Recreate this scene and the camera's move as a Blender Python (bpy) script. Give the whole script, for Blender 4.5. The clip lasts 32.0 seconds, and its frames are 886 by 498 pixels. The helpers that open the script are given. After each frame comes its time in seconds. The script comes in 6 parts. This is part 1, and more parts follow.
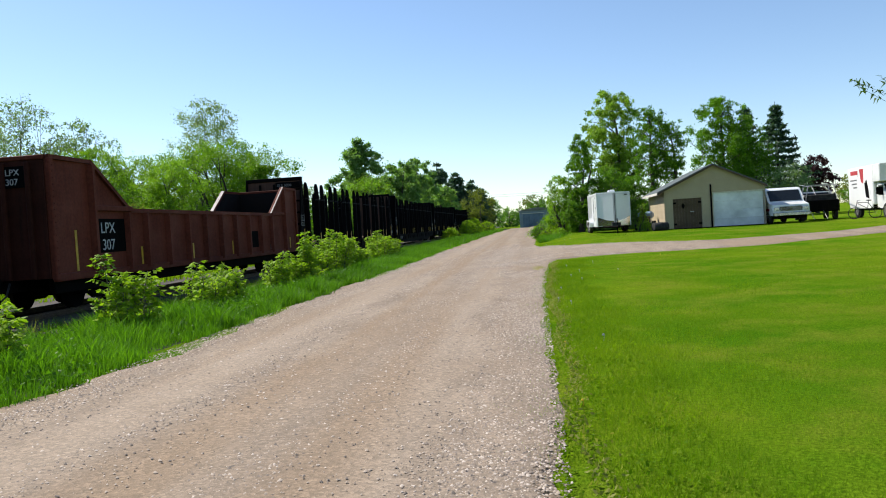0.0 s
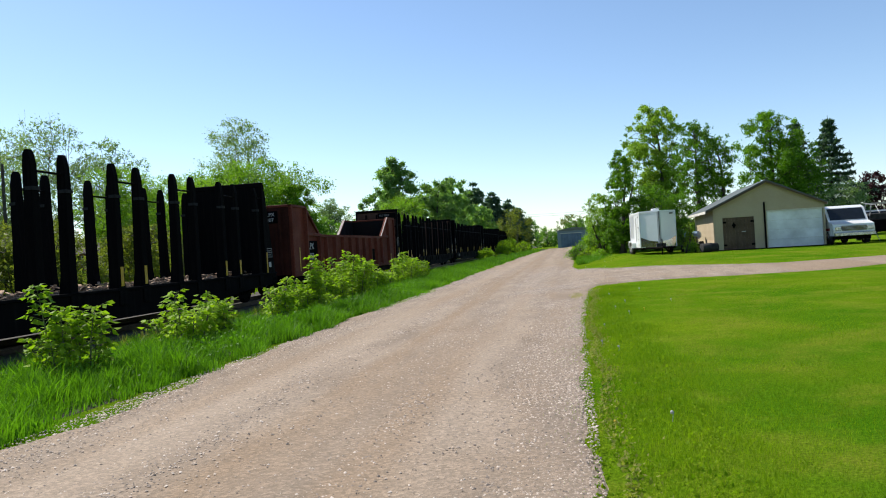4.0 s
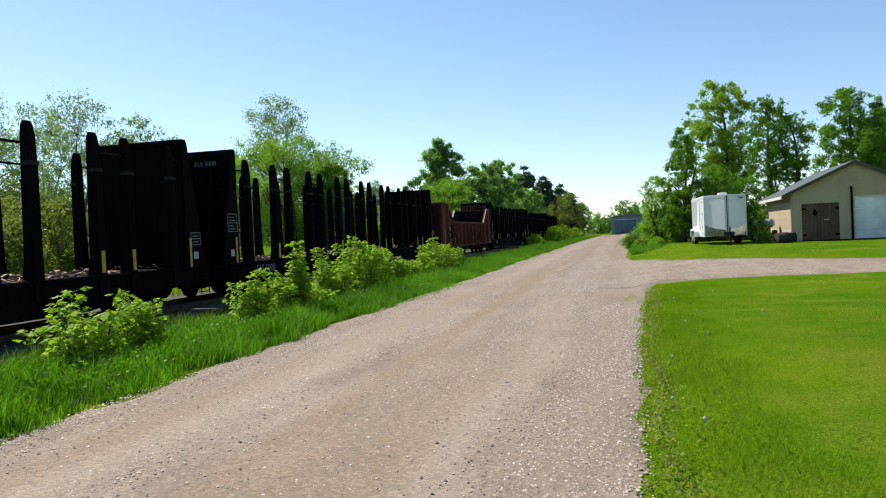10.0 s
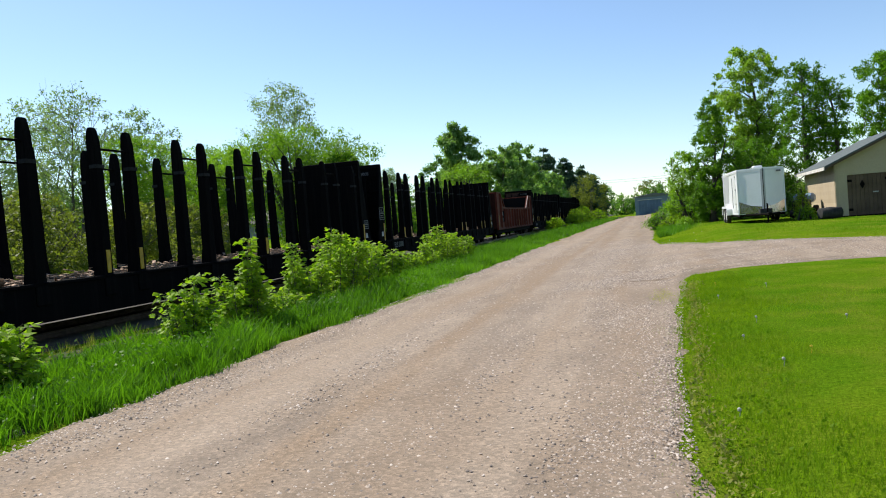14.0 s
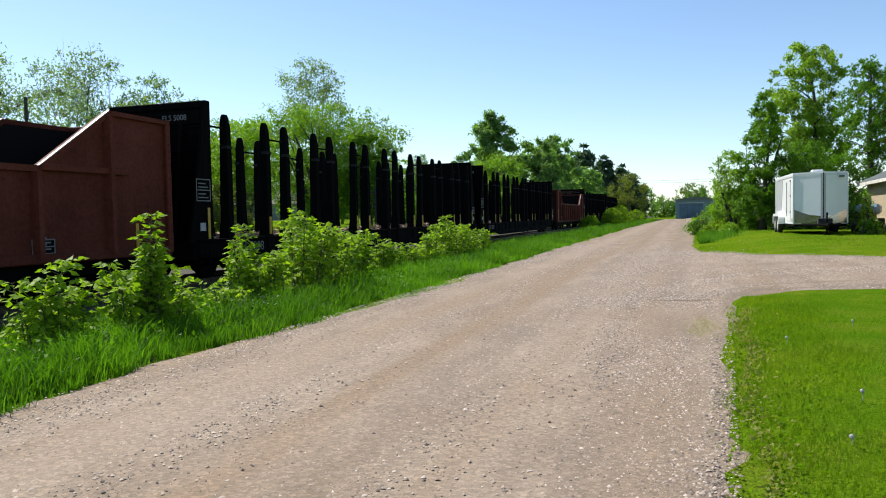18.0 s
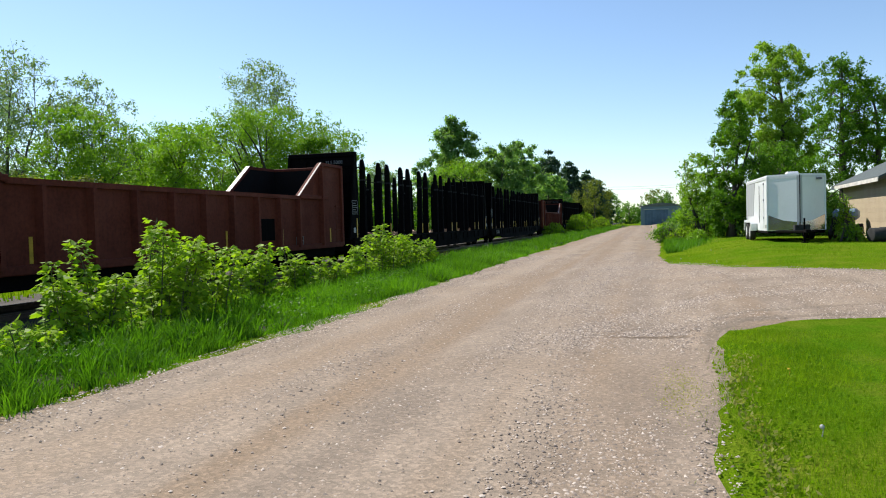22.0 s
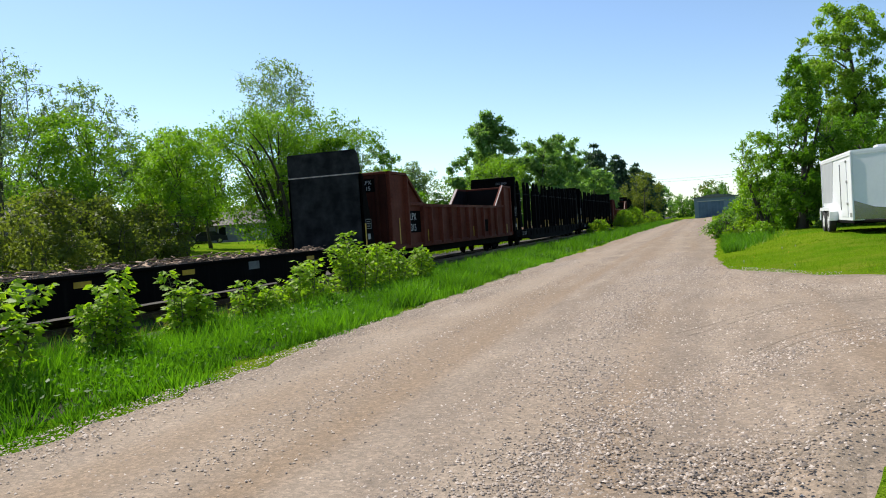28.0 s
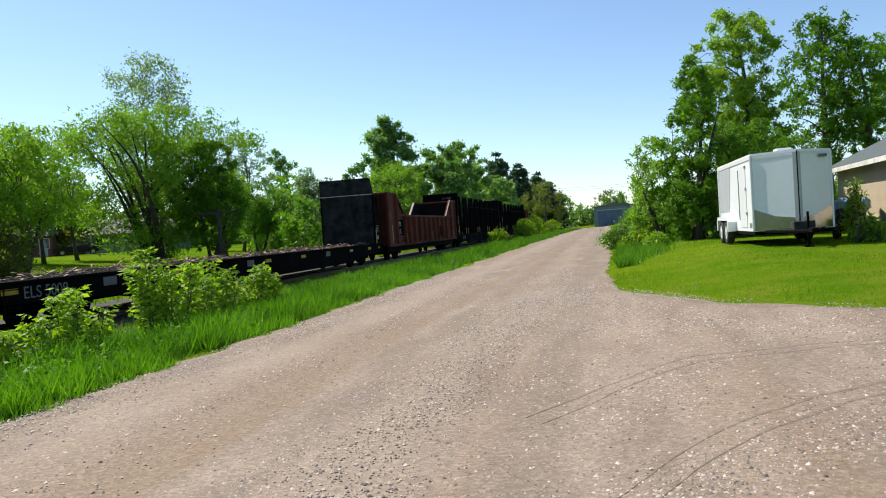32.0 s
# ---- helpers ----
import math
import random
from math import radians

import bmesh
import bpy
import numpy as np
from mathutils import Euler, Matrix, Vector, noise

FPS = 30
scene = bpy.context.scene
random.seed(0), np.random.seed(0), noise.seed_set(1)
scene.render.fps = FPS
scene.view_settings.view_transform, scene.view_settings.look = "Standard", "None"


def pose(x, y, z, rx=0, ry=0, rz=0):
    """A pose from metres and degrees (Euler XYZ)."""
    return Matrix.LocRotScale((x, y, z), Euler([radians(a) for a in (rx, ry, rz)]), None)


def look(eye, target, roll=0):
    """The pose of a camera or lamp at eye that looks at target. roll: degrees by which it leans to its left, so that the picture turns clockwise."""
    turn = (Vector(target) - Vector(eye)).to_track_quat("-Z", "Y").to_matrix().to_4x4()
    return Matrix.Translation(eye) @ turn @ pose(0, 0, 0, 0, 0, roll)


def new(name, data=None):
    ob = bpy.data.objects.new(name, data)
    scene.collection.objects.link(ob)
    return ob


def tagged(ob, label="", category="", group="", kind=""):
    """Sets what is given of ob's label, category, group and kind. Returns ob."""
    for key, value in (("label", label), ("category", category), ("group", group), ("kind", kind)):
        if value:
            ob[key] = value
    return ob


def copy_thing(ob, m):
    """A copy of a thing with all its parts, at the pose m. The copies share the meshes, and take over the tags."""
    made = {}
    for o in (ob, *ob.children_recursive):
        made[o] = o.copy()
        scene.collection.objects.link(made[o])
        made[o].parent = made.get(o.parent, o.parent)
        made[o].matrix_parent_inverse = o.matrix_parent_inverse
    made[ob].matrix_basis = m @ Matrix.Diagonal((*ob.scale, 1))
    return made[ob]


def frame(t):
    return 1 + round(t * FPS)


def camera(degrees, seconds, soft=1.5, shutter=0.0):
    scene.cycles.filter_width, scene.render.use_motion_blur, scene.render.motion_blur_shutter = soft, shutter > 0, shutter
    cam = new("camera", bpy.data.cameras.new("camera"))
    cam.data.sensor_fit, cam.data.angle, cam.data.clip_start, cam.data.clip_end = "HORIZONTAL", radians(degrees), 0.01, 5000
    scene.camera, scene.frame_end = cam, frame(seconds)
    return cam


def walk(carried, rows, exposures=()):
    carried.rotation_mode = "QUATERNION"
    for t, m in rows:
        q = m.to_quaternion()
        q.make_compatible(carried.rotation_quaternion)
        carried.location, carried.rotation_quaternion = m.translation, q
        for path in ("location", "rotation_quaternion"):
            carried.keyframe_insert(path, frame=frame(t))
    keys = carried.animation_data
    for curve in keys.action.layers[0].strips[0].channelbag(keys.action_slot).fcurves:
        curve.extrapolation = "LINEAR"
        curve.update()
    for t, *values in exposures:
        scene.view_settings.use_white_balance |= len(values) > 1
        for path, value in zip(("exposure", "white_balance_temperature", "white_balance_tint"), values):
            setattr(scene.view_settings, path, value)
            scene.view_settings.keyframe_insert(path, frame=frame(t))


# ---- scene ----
cam = camera(61.2, 32.0, 1.05)
PATH = [
    (0, (0.564, 3.643, 1.423), (-0.561, 13.575, 1.125), -3.49),
    (0.5, (0.614, 3.967, 1.431), (-0.298, 13.921, 1.139), -2.49),
    (1, (0.580, 4.276, 1.467), (-0.254, 14.239, 1.238), -3.19),
    (1.5, (0.628, 4.558, 1.470), (-0.562, 14.486, 1.359), -4.05),
    (2, (0.678, 4.908, 1.471), (-0.734, 14.808, 1.450), -3.03),
    (2.5, (0.620, 5.216, 1.477), (-0.870, 15.104, 1.476), -2.85),
    (4.5, (0.615, 6.493, 1.459), (-1.136, 16.339, 1.471), -4.27),
    (5, (0.658, 6.861, 1.462), (-1.408, 16.646, 1.497), -4.66),
    (5.5, (0.658, 7.199, 1.451), (-1.620, 16.936, 1.426), -4.00),
    (6, (0.616, 7.535, 1.473), (-1.695, 17.264, 1.480), -4.44),
    (6.5, (0.627, 7.872, 1.475), (-1.870, 17.554, 1.404), -4.52),
    (7, (0.587, 8.180, 1.476), (-2.415, 17.719, 1.384), -3.98),
    (7.5, (0.517, 8.505, 1.468), (-2.573, 18.015, 1.387), -4.03),
    (8, (0.544, 8.881, 1.450), (-2.431, 18.426, 1.285), -4.64),
    (8.5, (0.603, 9.164, 1.475), (-2.408, 18.697, 1.236), -4.30),
    (9, (0.609, 9.512, 1.482), (-2.067, 19.146, 1.286), -3.71),
    (9.5, (0.640, 9.902, 1.471), (-1.678, 19.628, 1.308), -3.79),
    (10, (0.670, 10.228, 1.470), (-1.625, 19.959, 1.300), -2.66),
    (10.5, (0.647, 10.603, 1.479), (-1.544, 20.358, 1.296), -2.18),
    (11, (0.688, 10.942, 1.474), (-1.514, 20.694, 1.271), -2.59),
    (11.5, (0.721, 11.300, 1.479), (-1.589, 21.027, 1.267), -2.42),
    (12, (0.705, 11.673, 1.487), (-1.516, 21.422, 1.352), -2.68),
    (12.5, (0.699, 12.080, 1.471), (-1.487, 21.837, 1.399), -3.55),
    (13, (0.672, 12.435, 1.476), (-1.713, 22.145, 1.336), -2.50),
    (13.5, (0.603, 12.802, 1.496), (-1.849, 22.495, 1.317), -3.24),
    (14, (0.640, 13.202, 1.476), (-1.968, 22.851, 1.148), -4.54),
    (14.5, (0.634, 13.592, 1.465), (-2.107, 23.197, 0.984), -4.61),
    (16.5, (0.628, 15.305, 1.425), (-2.063, 24.922, 0.904), -1.51),
    (17, (0.671, 15.707, 1.433), (-2.261, 25.253, 0.913), -0.35),
    (17.5, (0.640, 16.128, 1.408), (-2.477, 25.619, 0.947), -0.18),
    (18, (0.634, 16.537, 1.396), (-2.425, 26.048, 0.967), -1.10),
    (18.5, (0.645, 16.935, 1.424), (-2.678, 26.362, 1.102), -0.76),
    (19, (0.594, 17.306, 1.419), (-2.880, 26.679, 1.153), -0.23),
    (19.5, (0.577, 17.666, 1.413), (-2.966, 27.015, 1.223), -1.12),
    (20, (0.609, 18.024, 1.436), (-3.150, 27.290, 1.304), -1.04),
    (20.5, (0.606, 18.427, 1.427), (-2.998, 27.754, 1.264), -1.21),
    (21, (0.646, 18.850, 1.391), (-2.496, 28.343, 1.242), -1.60),
    (21.5, (0.661, 19.279, 1.402), (-2.218, 28.852, 1.138), -1.06),
    (22, (0.619, 19.673, 1.412), (-2.035, 29.309, 1.079), -1.54),
    (22.5, (0.656, 20.110, 1.400), (-1.817, 29.792, 1.028), -2.59),
    (23, (0.658, 20.542, 1.389), (-1.754, 30.239, 0.982), -2.73),
    (23.5, (0.657, 20.967, 1.381), (-1.719, 30.674, 1.021), -3.21),
    (24, (0.694, 21.416, 1.371), (-1.739, 31.109, 1.008), -3.82),
    (24.5, (0.671, 21.850, 1.386), (-1.827, 31.524, 0.974), -3.06),
    (26.5, (0.741, 23.589, 1.393), (-2.251, 33.125, 1.032), -3.77),
    (27, (0.747, 23.971, 1.405), (-2.431, 33.446, 1.046), -3.40),
    (27.5, (0.733, 24.396, 1.419), (-2.534, 33.842, 1.100), -3.06),
    (28, (0.726, 24.850, 1.391), (-2.580, 34.284, 1.111), -3.72),
    (28.5, (0.775, 25.255, 1.400), (-2.742, 34.611, 1.106), -3.73),
    (29, (0.802, 25.691, 1.418), (-2.345, 35.179, 1.137), -3.06),
    (29.5, (0.877, 26.177, 1.425), (-2.036, 35.742, 1.227), -2.52),
    (30, (0.857, 26.611, 1.411), (-1.826, 36.242, 1.193), -2.00),
    (30.5, (0.895, 26.983, 1.420), (-1.456, 36.699, 1.154), -2.58),
    (31, (0.918, 27.396, 1.431), (-1.242, 37.156, 1.168), -2.56),
    (31.5, (0.938, 27.815, 1.444), (-1.253, 37.569, 1.184), -2.51),
    (32, (0.989, 28.268, 1.413), (-1.135, 38.037, 1.163), -3.78),
]
walk(cam, [(t, look(eye, target, roll)) for t, eye, target, roll in PATH],
     exposures=[(0.0, 0.5), (32.0, 0.5)])

# ---- light ----
SUN_AZ, SUN_EL = -62.0, 47.0   # degrees, clockwise from +y, and above the horizon
world = bpy.data.worlds.new("sky")
scene.world = world
world.use_nodes = True
wn = world.node_tree
sky = wn.nodes.new("ShaderNodeTexSky")
sky.sky_type = "NISHITA"
sky.sun_disc = False
sky.sun_elevation, sky.sun_rotation = radians(SUN_EL), radians(SUN_AZ) % math.tau
sky.altitude = 900.0
sky.air_density, sky.dust_density, sky.ozone_density = 1.0, 0.4, 1.7
wn.nodes["Background"].inputs["Strength"].default_value = 0.116
clear = wn.nodes.new("ShaderNodeMix")
clear.data_type, clear.blend_type = "RGBA", "MULTIPLY"
clear.inputs[0].default_value, clear.inputs[7].default_value = 1.0, (0.96, 1.0, 1.03, 1.0)
wn.links.new(sky.outputs[0], clear.inputs[6])
wn.links.new(clear.outputs[2], wn.nodes["Background"].inputs["Color"])
lamp = bpy.data.lights.new("sun", "SUN")
lamp.energy, lamp.angle, lamp.color = 5.0, radians(0.53), (1.0, 0.95, 0.87)
sun = new("sun", lamp)
to_sun = Vector((math.sin(radians(SUN_AZ)) * math.cos(radians(SUN_EL)),
                 math.cos(radians(SUN_AZ)) * math.cos(radians(SUN_EL)), math.sin(radians(SUN_EL))))
sun.matrix_world = look(to_sun * 60, (0, 0, 0))


# ---- materials ----
def node_mat(name):
    m = bpy.data.materials.new(name)
    m.use_nodes = True
    t = m.node_tree
    return m, t, t.nodes["Principled BSDF"]


def noise_node(t, coord, scale, detail=4.0, rough=0.6):
    n = t.nodes.new("ShaderNodeTexNoise")
    n.inputs["Scale"].default_value, n.inputs["Detail"].default_value = scale, detail
    n.inputs["Roughness"].default_value = rough
    t.links.new(coord, n.inputs["Vector"])
    return n.outputs["Fac"]


def ramp(t, fac, *stops):
    r = t.nodes.new("ShaderNodeValToRGB")
    while len(r.color_ramp.elements) < len(stops):
        r.color_ramp.elements.new(0.5)
    for e, (p, c) in zip(r.color_ramp.elements, stops):
        e.position, e.color = p, (*c, 1.0) if len(c) == 3 else c
    t.links.new(fac, r.inputs[0])
    return r.outputs[0]


def mix(t, fac, a, b, kind="MIX"):
    n = t.nodes.new("ShaderNodeMix")
    n.data_type, n.blend_type = "RGBA", kind
    for v, i in ((fac, 0), (a, 6), (b, 7)):
        if isinstance(v, (int, float)):
            n.inputs[i].default_value = v
        elif isinstance(v, tuple):
            n.inputs[i].default_value = (*v, 1.0)
        else:
            t.links.new(v, n.inputs[i])
    return n.outputs[2]


def bump(t, height, bsdf, strength, distance):
    b = t.nodes.new("ShaderNodeBump")
    b.inputs["Strength"].default_value, b.inputs["Distance"].default_value = strength, distance
    t.links.new(height, b.inputs["Height"])
    t.links.new(b.outputs[0], bsdf.inputs["Normal"])


def stretched(t, coord, sx, sy, sz):
    n = t.nodes.new("ShaderNodeMapping")
    n.inputs["Scale"].default_value = (sx, sy, sz)
    t.links.new(coord, n.inputs["Vector"])
    return n.outputs[0]


def surface(name, base, rough=0.6, metal=0.0, second=None, amount=0.5, scale=3.0, streak=None, relief=0.15, coat=0.0, spec=0.5, grain=0.35):
    """Paint, metal or wood: a base, patches of a second colour, vertical streaks of a third, and fine grain."""
    m, t, b = node_mat(name)
    co = t.nodes.new("ShaderNodeTexCoord").outputs["Object"]
    second = second or tuple(c * 0.6 for c in base)
    big = noise_node(t, co, scale)
    fine = noise_node(t, co, scale * 14, 3.0)
    col = mix(t, ramp(t, big, (0.5 - amount / 4, (0, 0, 0)), (0.5 + amount / 2, (1, 1, 1))), base, second)
    if streak:
        s = noise_node(t, stretched(t, co, 9.0, 9.0, 0.5), 1.0, 5.0, 0.7)
        col = mix(t, ramp(t, s, (0.5, (0, 0, 0)), (0.75, (0.8, 0.8, 0.8))), col, streak)
    rnd = t.nodes.new("ShaderNodeObjectInfo").outputs["Random"]
    shade = ramp(t, rnd, (0.0, (0.86, 0.86, 0.86)), (1.0, (1.08, 1.08, 1.08)))
    col = mix(t, 1.0, col, shade, "MULTIPLY")
    col = mix(t, grain, col, ramp(t, fine, (0.3, (0.6, 0.6, 0.6)), (0.7, (1.25, 1.25, 1.25))), "MULTIPLY")
    t.links.new(col, b.inputs["Base Color"])
    t.links.new(ramp(t, big, (0.3, (rough * 0.85,) * 3), (0.7, (min(1.0, rough * 1.2),) * 3)), b.inputs["Roughness"])
    b.inputs["Metallic"].default_value, b.inputs["Coat Weight"].default_value = metal, coat
    b.inputs["Specular IOR Level"].default_value = spec
    if relief:
        bump(t, fine, b, relief, 0.01)
    return m


def leaf_mat(name, dark, light, glow=0.45, gloss=0.3):
    """Leaves: a colour of its own for every leaf, and light that shines through."""
    m, t, b = node_mat(name)
    isl = t.nodes.new("ShaderNodeNewGeometry").outputs["Random Per Island"]
    rnd = t.nodes.new("ShaderNodeObjectInfo").outputs["Random"]
    co = t.nodes.new("ShaderNodeTexCoord").outputs["Object"]
    patch = noise_node(t, co, 0.5, 2.0)
    col = mix(t, isl, dark, light)
    col = mix(t, 0.5, col, ramp(t, patch, (0.3, tuple(c * 0.8 for c in dark)), (0.7, tuple(c * 1.15 for c in light))))
    col = mix(t, 1.0, col, ramp(t, rnd, (0.0, (0.85, 0.88, 0.85)), (1.0, (1.1, 1.08, 1.0))), "MULTIPLY")
    t.links.new(col, b.inputs["Base Color"])
    b.inputs["Roughness"].default_value = 0.55
    b.inputs["Specular IOR Level"].default_value = gloss
    tr = t.nodes.new("ShaderNodeBsdfTranslucent")
    t.links.new(mix(t, 1.0, col, (1.15, 1.28, 0.45), "MULTIPLY"), tr.inputs["Color"])
    ms = t.nodes.new("ShaderNodeMixShader")
    ms.inputs[0].default_value = glow
    t.links.new(b.outputs[0], ms.inputs[1])
    t.links.new(tr.outputs[0], ms.inputs[2])
    t.links.new(ms.outputs[0], t.nodes["Material Output"].inputs["Surface"])
    return m


def plain(name, base, rough=0.5, metal=0.0, emit=0.0):
    m, t, b = node_mat(name)
    b.inputs["Base Color"].default_value = (*base, 1)
    b.inputs["Roughness"].default_value, b.inputs["Metallic"].default_value = rough, metal
    if emit:
        b.inputs["Emission Color"].default_value, b.inputs["Emission Strength"].default_value = (*base, 1), emit
    return m


def ground_mat():
    m, t, b = node_mat("lawn_and_soil")
    co = t.nodes.new("ShaderNodeNewGeometry").outputs["Position"]
    big, mid, small = noise_node(t, co, 0.16, 4.0), noise_node(t, co, 0.8, 5.0, 0.65), noise_node(t, co, 5.0, 4.0, 0.7)
    fine = noise_node(t, co, 38.0, 4.0, 0.75)
    col = mix(t, ramp(t, big, (0.38, (0, 0, 0)), (0.62, (1, 1, 1))), (0.058, 0.158, 0.005), (0.135, 0.212, 0.010))
    col = mix(t, ramp(t, mid, (0.45, (0, 0, 0)), (0.68, (0.85, 0.85, 0.85))), col, (0.175, 0.212, 0.022))
    col = mix(t, ramp(t, small, (0.52, (0, 0, 0)), (0.72, (0.6, 0.6, 0.6))), col, (0.060, 0.155, 0.005))
    col = mix(t, 0.9, col, ramp(t, fine, (0.32, (0.42, 0.48, 0.40)), (0.68, (1.45, 1.38, 1.3))), "MULTIPLY")
    t.links.new(col, b.inputs["Base Color"])
    b.inputs["Roughness"].default_value = 1.0
    b.inputs["Specular IOR Level"].default_value = 0.0
    bump(t, fine, b, 1.0, 0.03)
    return m


def gravel_mat(name, pale, dark, brown, track=True):
    m, t, b = node_mat(name)
    co = t.nodes.new("ShaderNodeNewGeometry").outputs["Position"]
    lanes = noise_node(t, stretched(t, co, 1.1, 0.05, 1.0), 1.0, 1.5, 0.5)
    big, mid = noise_node(t, co, 0.35, 4.0), noise_node(t, stretched(t, co, 2.0, 0.45, 1.0), 1.0, 5.0, 0.6)
    vor = t.nodes.new("ShaderNodeTexVoronoi")
    vor.inputs["Scale"].default_value = 42.0
    t.links.new(co, vor.inputs["Vector"])
    grit = noise_node(t, co, 130.0, 3.0, 0.7)
    col = mix(t, ramp(t, mid, (0.35, (0, 0, 0)), (0.65, (1, 1, 1))), pale, dark)
    if track:
        sep = t.nodes.new("ShaderNodeSeparateXYZ")
        t.links.new(co, sep.inputs[0])
        wander = noise_node(t, stretched(t, co, 0.3, 0.11, 1.0), 1.0, 2.0)
        for centre, half, colour, amount in ((-2.9, 0.55, pale, 0.85), (-0.55, 0.45, pale, 0.75), (-1.8, 0.26, brown, 1.0), (-1.2, 0.3, dark, 0.6), (-3.95, 0.3, dark, 0.7), (0.5, 0.5, dark, 0.7)):
            m1 = t.nodes.new("ShaderNodeMath")
            m1.operation = "MULTIPLY_ADD"
            t.links.new(wander, m1.inputs[0])
            m1.inputs[1].default_value = 0.4
            t.links.new(sep.outputs[0], m1.inputs[2])
            m2 = t.nodes.new("ShaderNodeMath")
            m2.operation, m2.inputs[1].default_value = "SUBTRACT", centre + 0.2
            t.links.new(m1.outputs[0], m2.inputs[0])
            m3 = t.nodes.new("ShaderNodeMath")
            m3.operation = "ABSOLUTE"
            t.links.new(m2.outputs[0], m3.inputs[0])
            band = ramp(t, m3.outputs[0], (half * 0.25, (amount,) * 3), (half, (0, 0, 0)))
            col = mix(t, mix(t, 1.0, band, ramp(t, mid, (0.3, (0.45,) * 3), (0.6, (1.0,) * 3)), "MULTIPLY"), col, colour)
        col = mix(t, ramp(t, lanes, (0.48, (0, 0, 0)), (0.66, (0.75, 0.75, 0.75))), col, brown)
    col = mix(t, ramp(t, big, (0.45, (0, 0, 0)), (0.75, (0.5, 0.5, 0.5))), col, brown)
    col = mix(t, 0.45, col, ramp(t, grit, (0.3, (0.45, 0.45, 0.45)), (0.7, (1.45, 1.45, 1.45))), "MULTIPLY")
    stone = t.nodes.new("ShaderNodeSeparateColor")
    t.links.new(vor.outputs["Color"], stone.inputs[0])
    col = mix(t, 0.5, col, ramp(t, stone.outputs[0], (0.0, (0.5, 0.53, 0.52)), (0.8, (1.1, 1.08, 1.06)), (1.0, (1.5, 1.48, 1.45))), "MULTIPLY")
    t.links.new(col, b.inputs["Base Color"])
    b.inputs["Roughness"].default_value = 0.9
    b.inputs["Specular IOR Level"].default_value = 0.2
    bump(t, mix(t, 0.5, grit, vor.outputs["Distance"]), b, 0.35, 0.012)
    return m


def leafless_stone():
    m, t, b = node_mat("loose_stone")
    isl = t.nodes.new("ShaderNodeNewGeometry").outputs["Random Per Island"]
    t.links.new(ramp(t, isl, (0.0, (0.085, 0.070, 0.060)), (0.3, (0.22, 0.175, 0.14)), (0.75, (0.38, 0.305, 0.24)), (1.0, (0.56, 0.48, 0.41))), b.inputs["Base Color"])
    b.inputs["Roughness"].default_value = 0.85
    return m


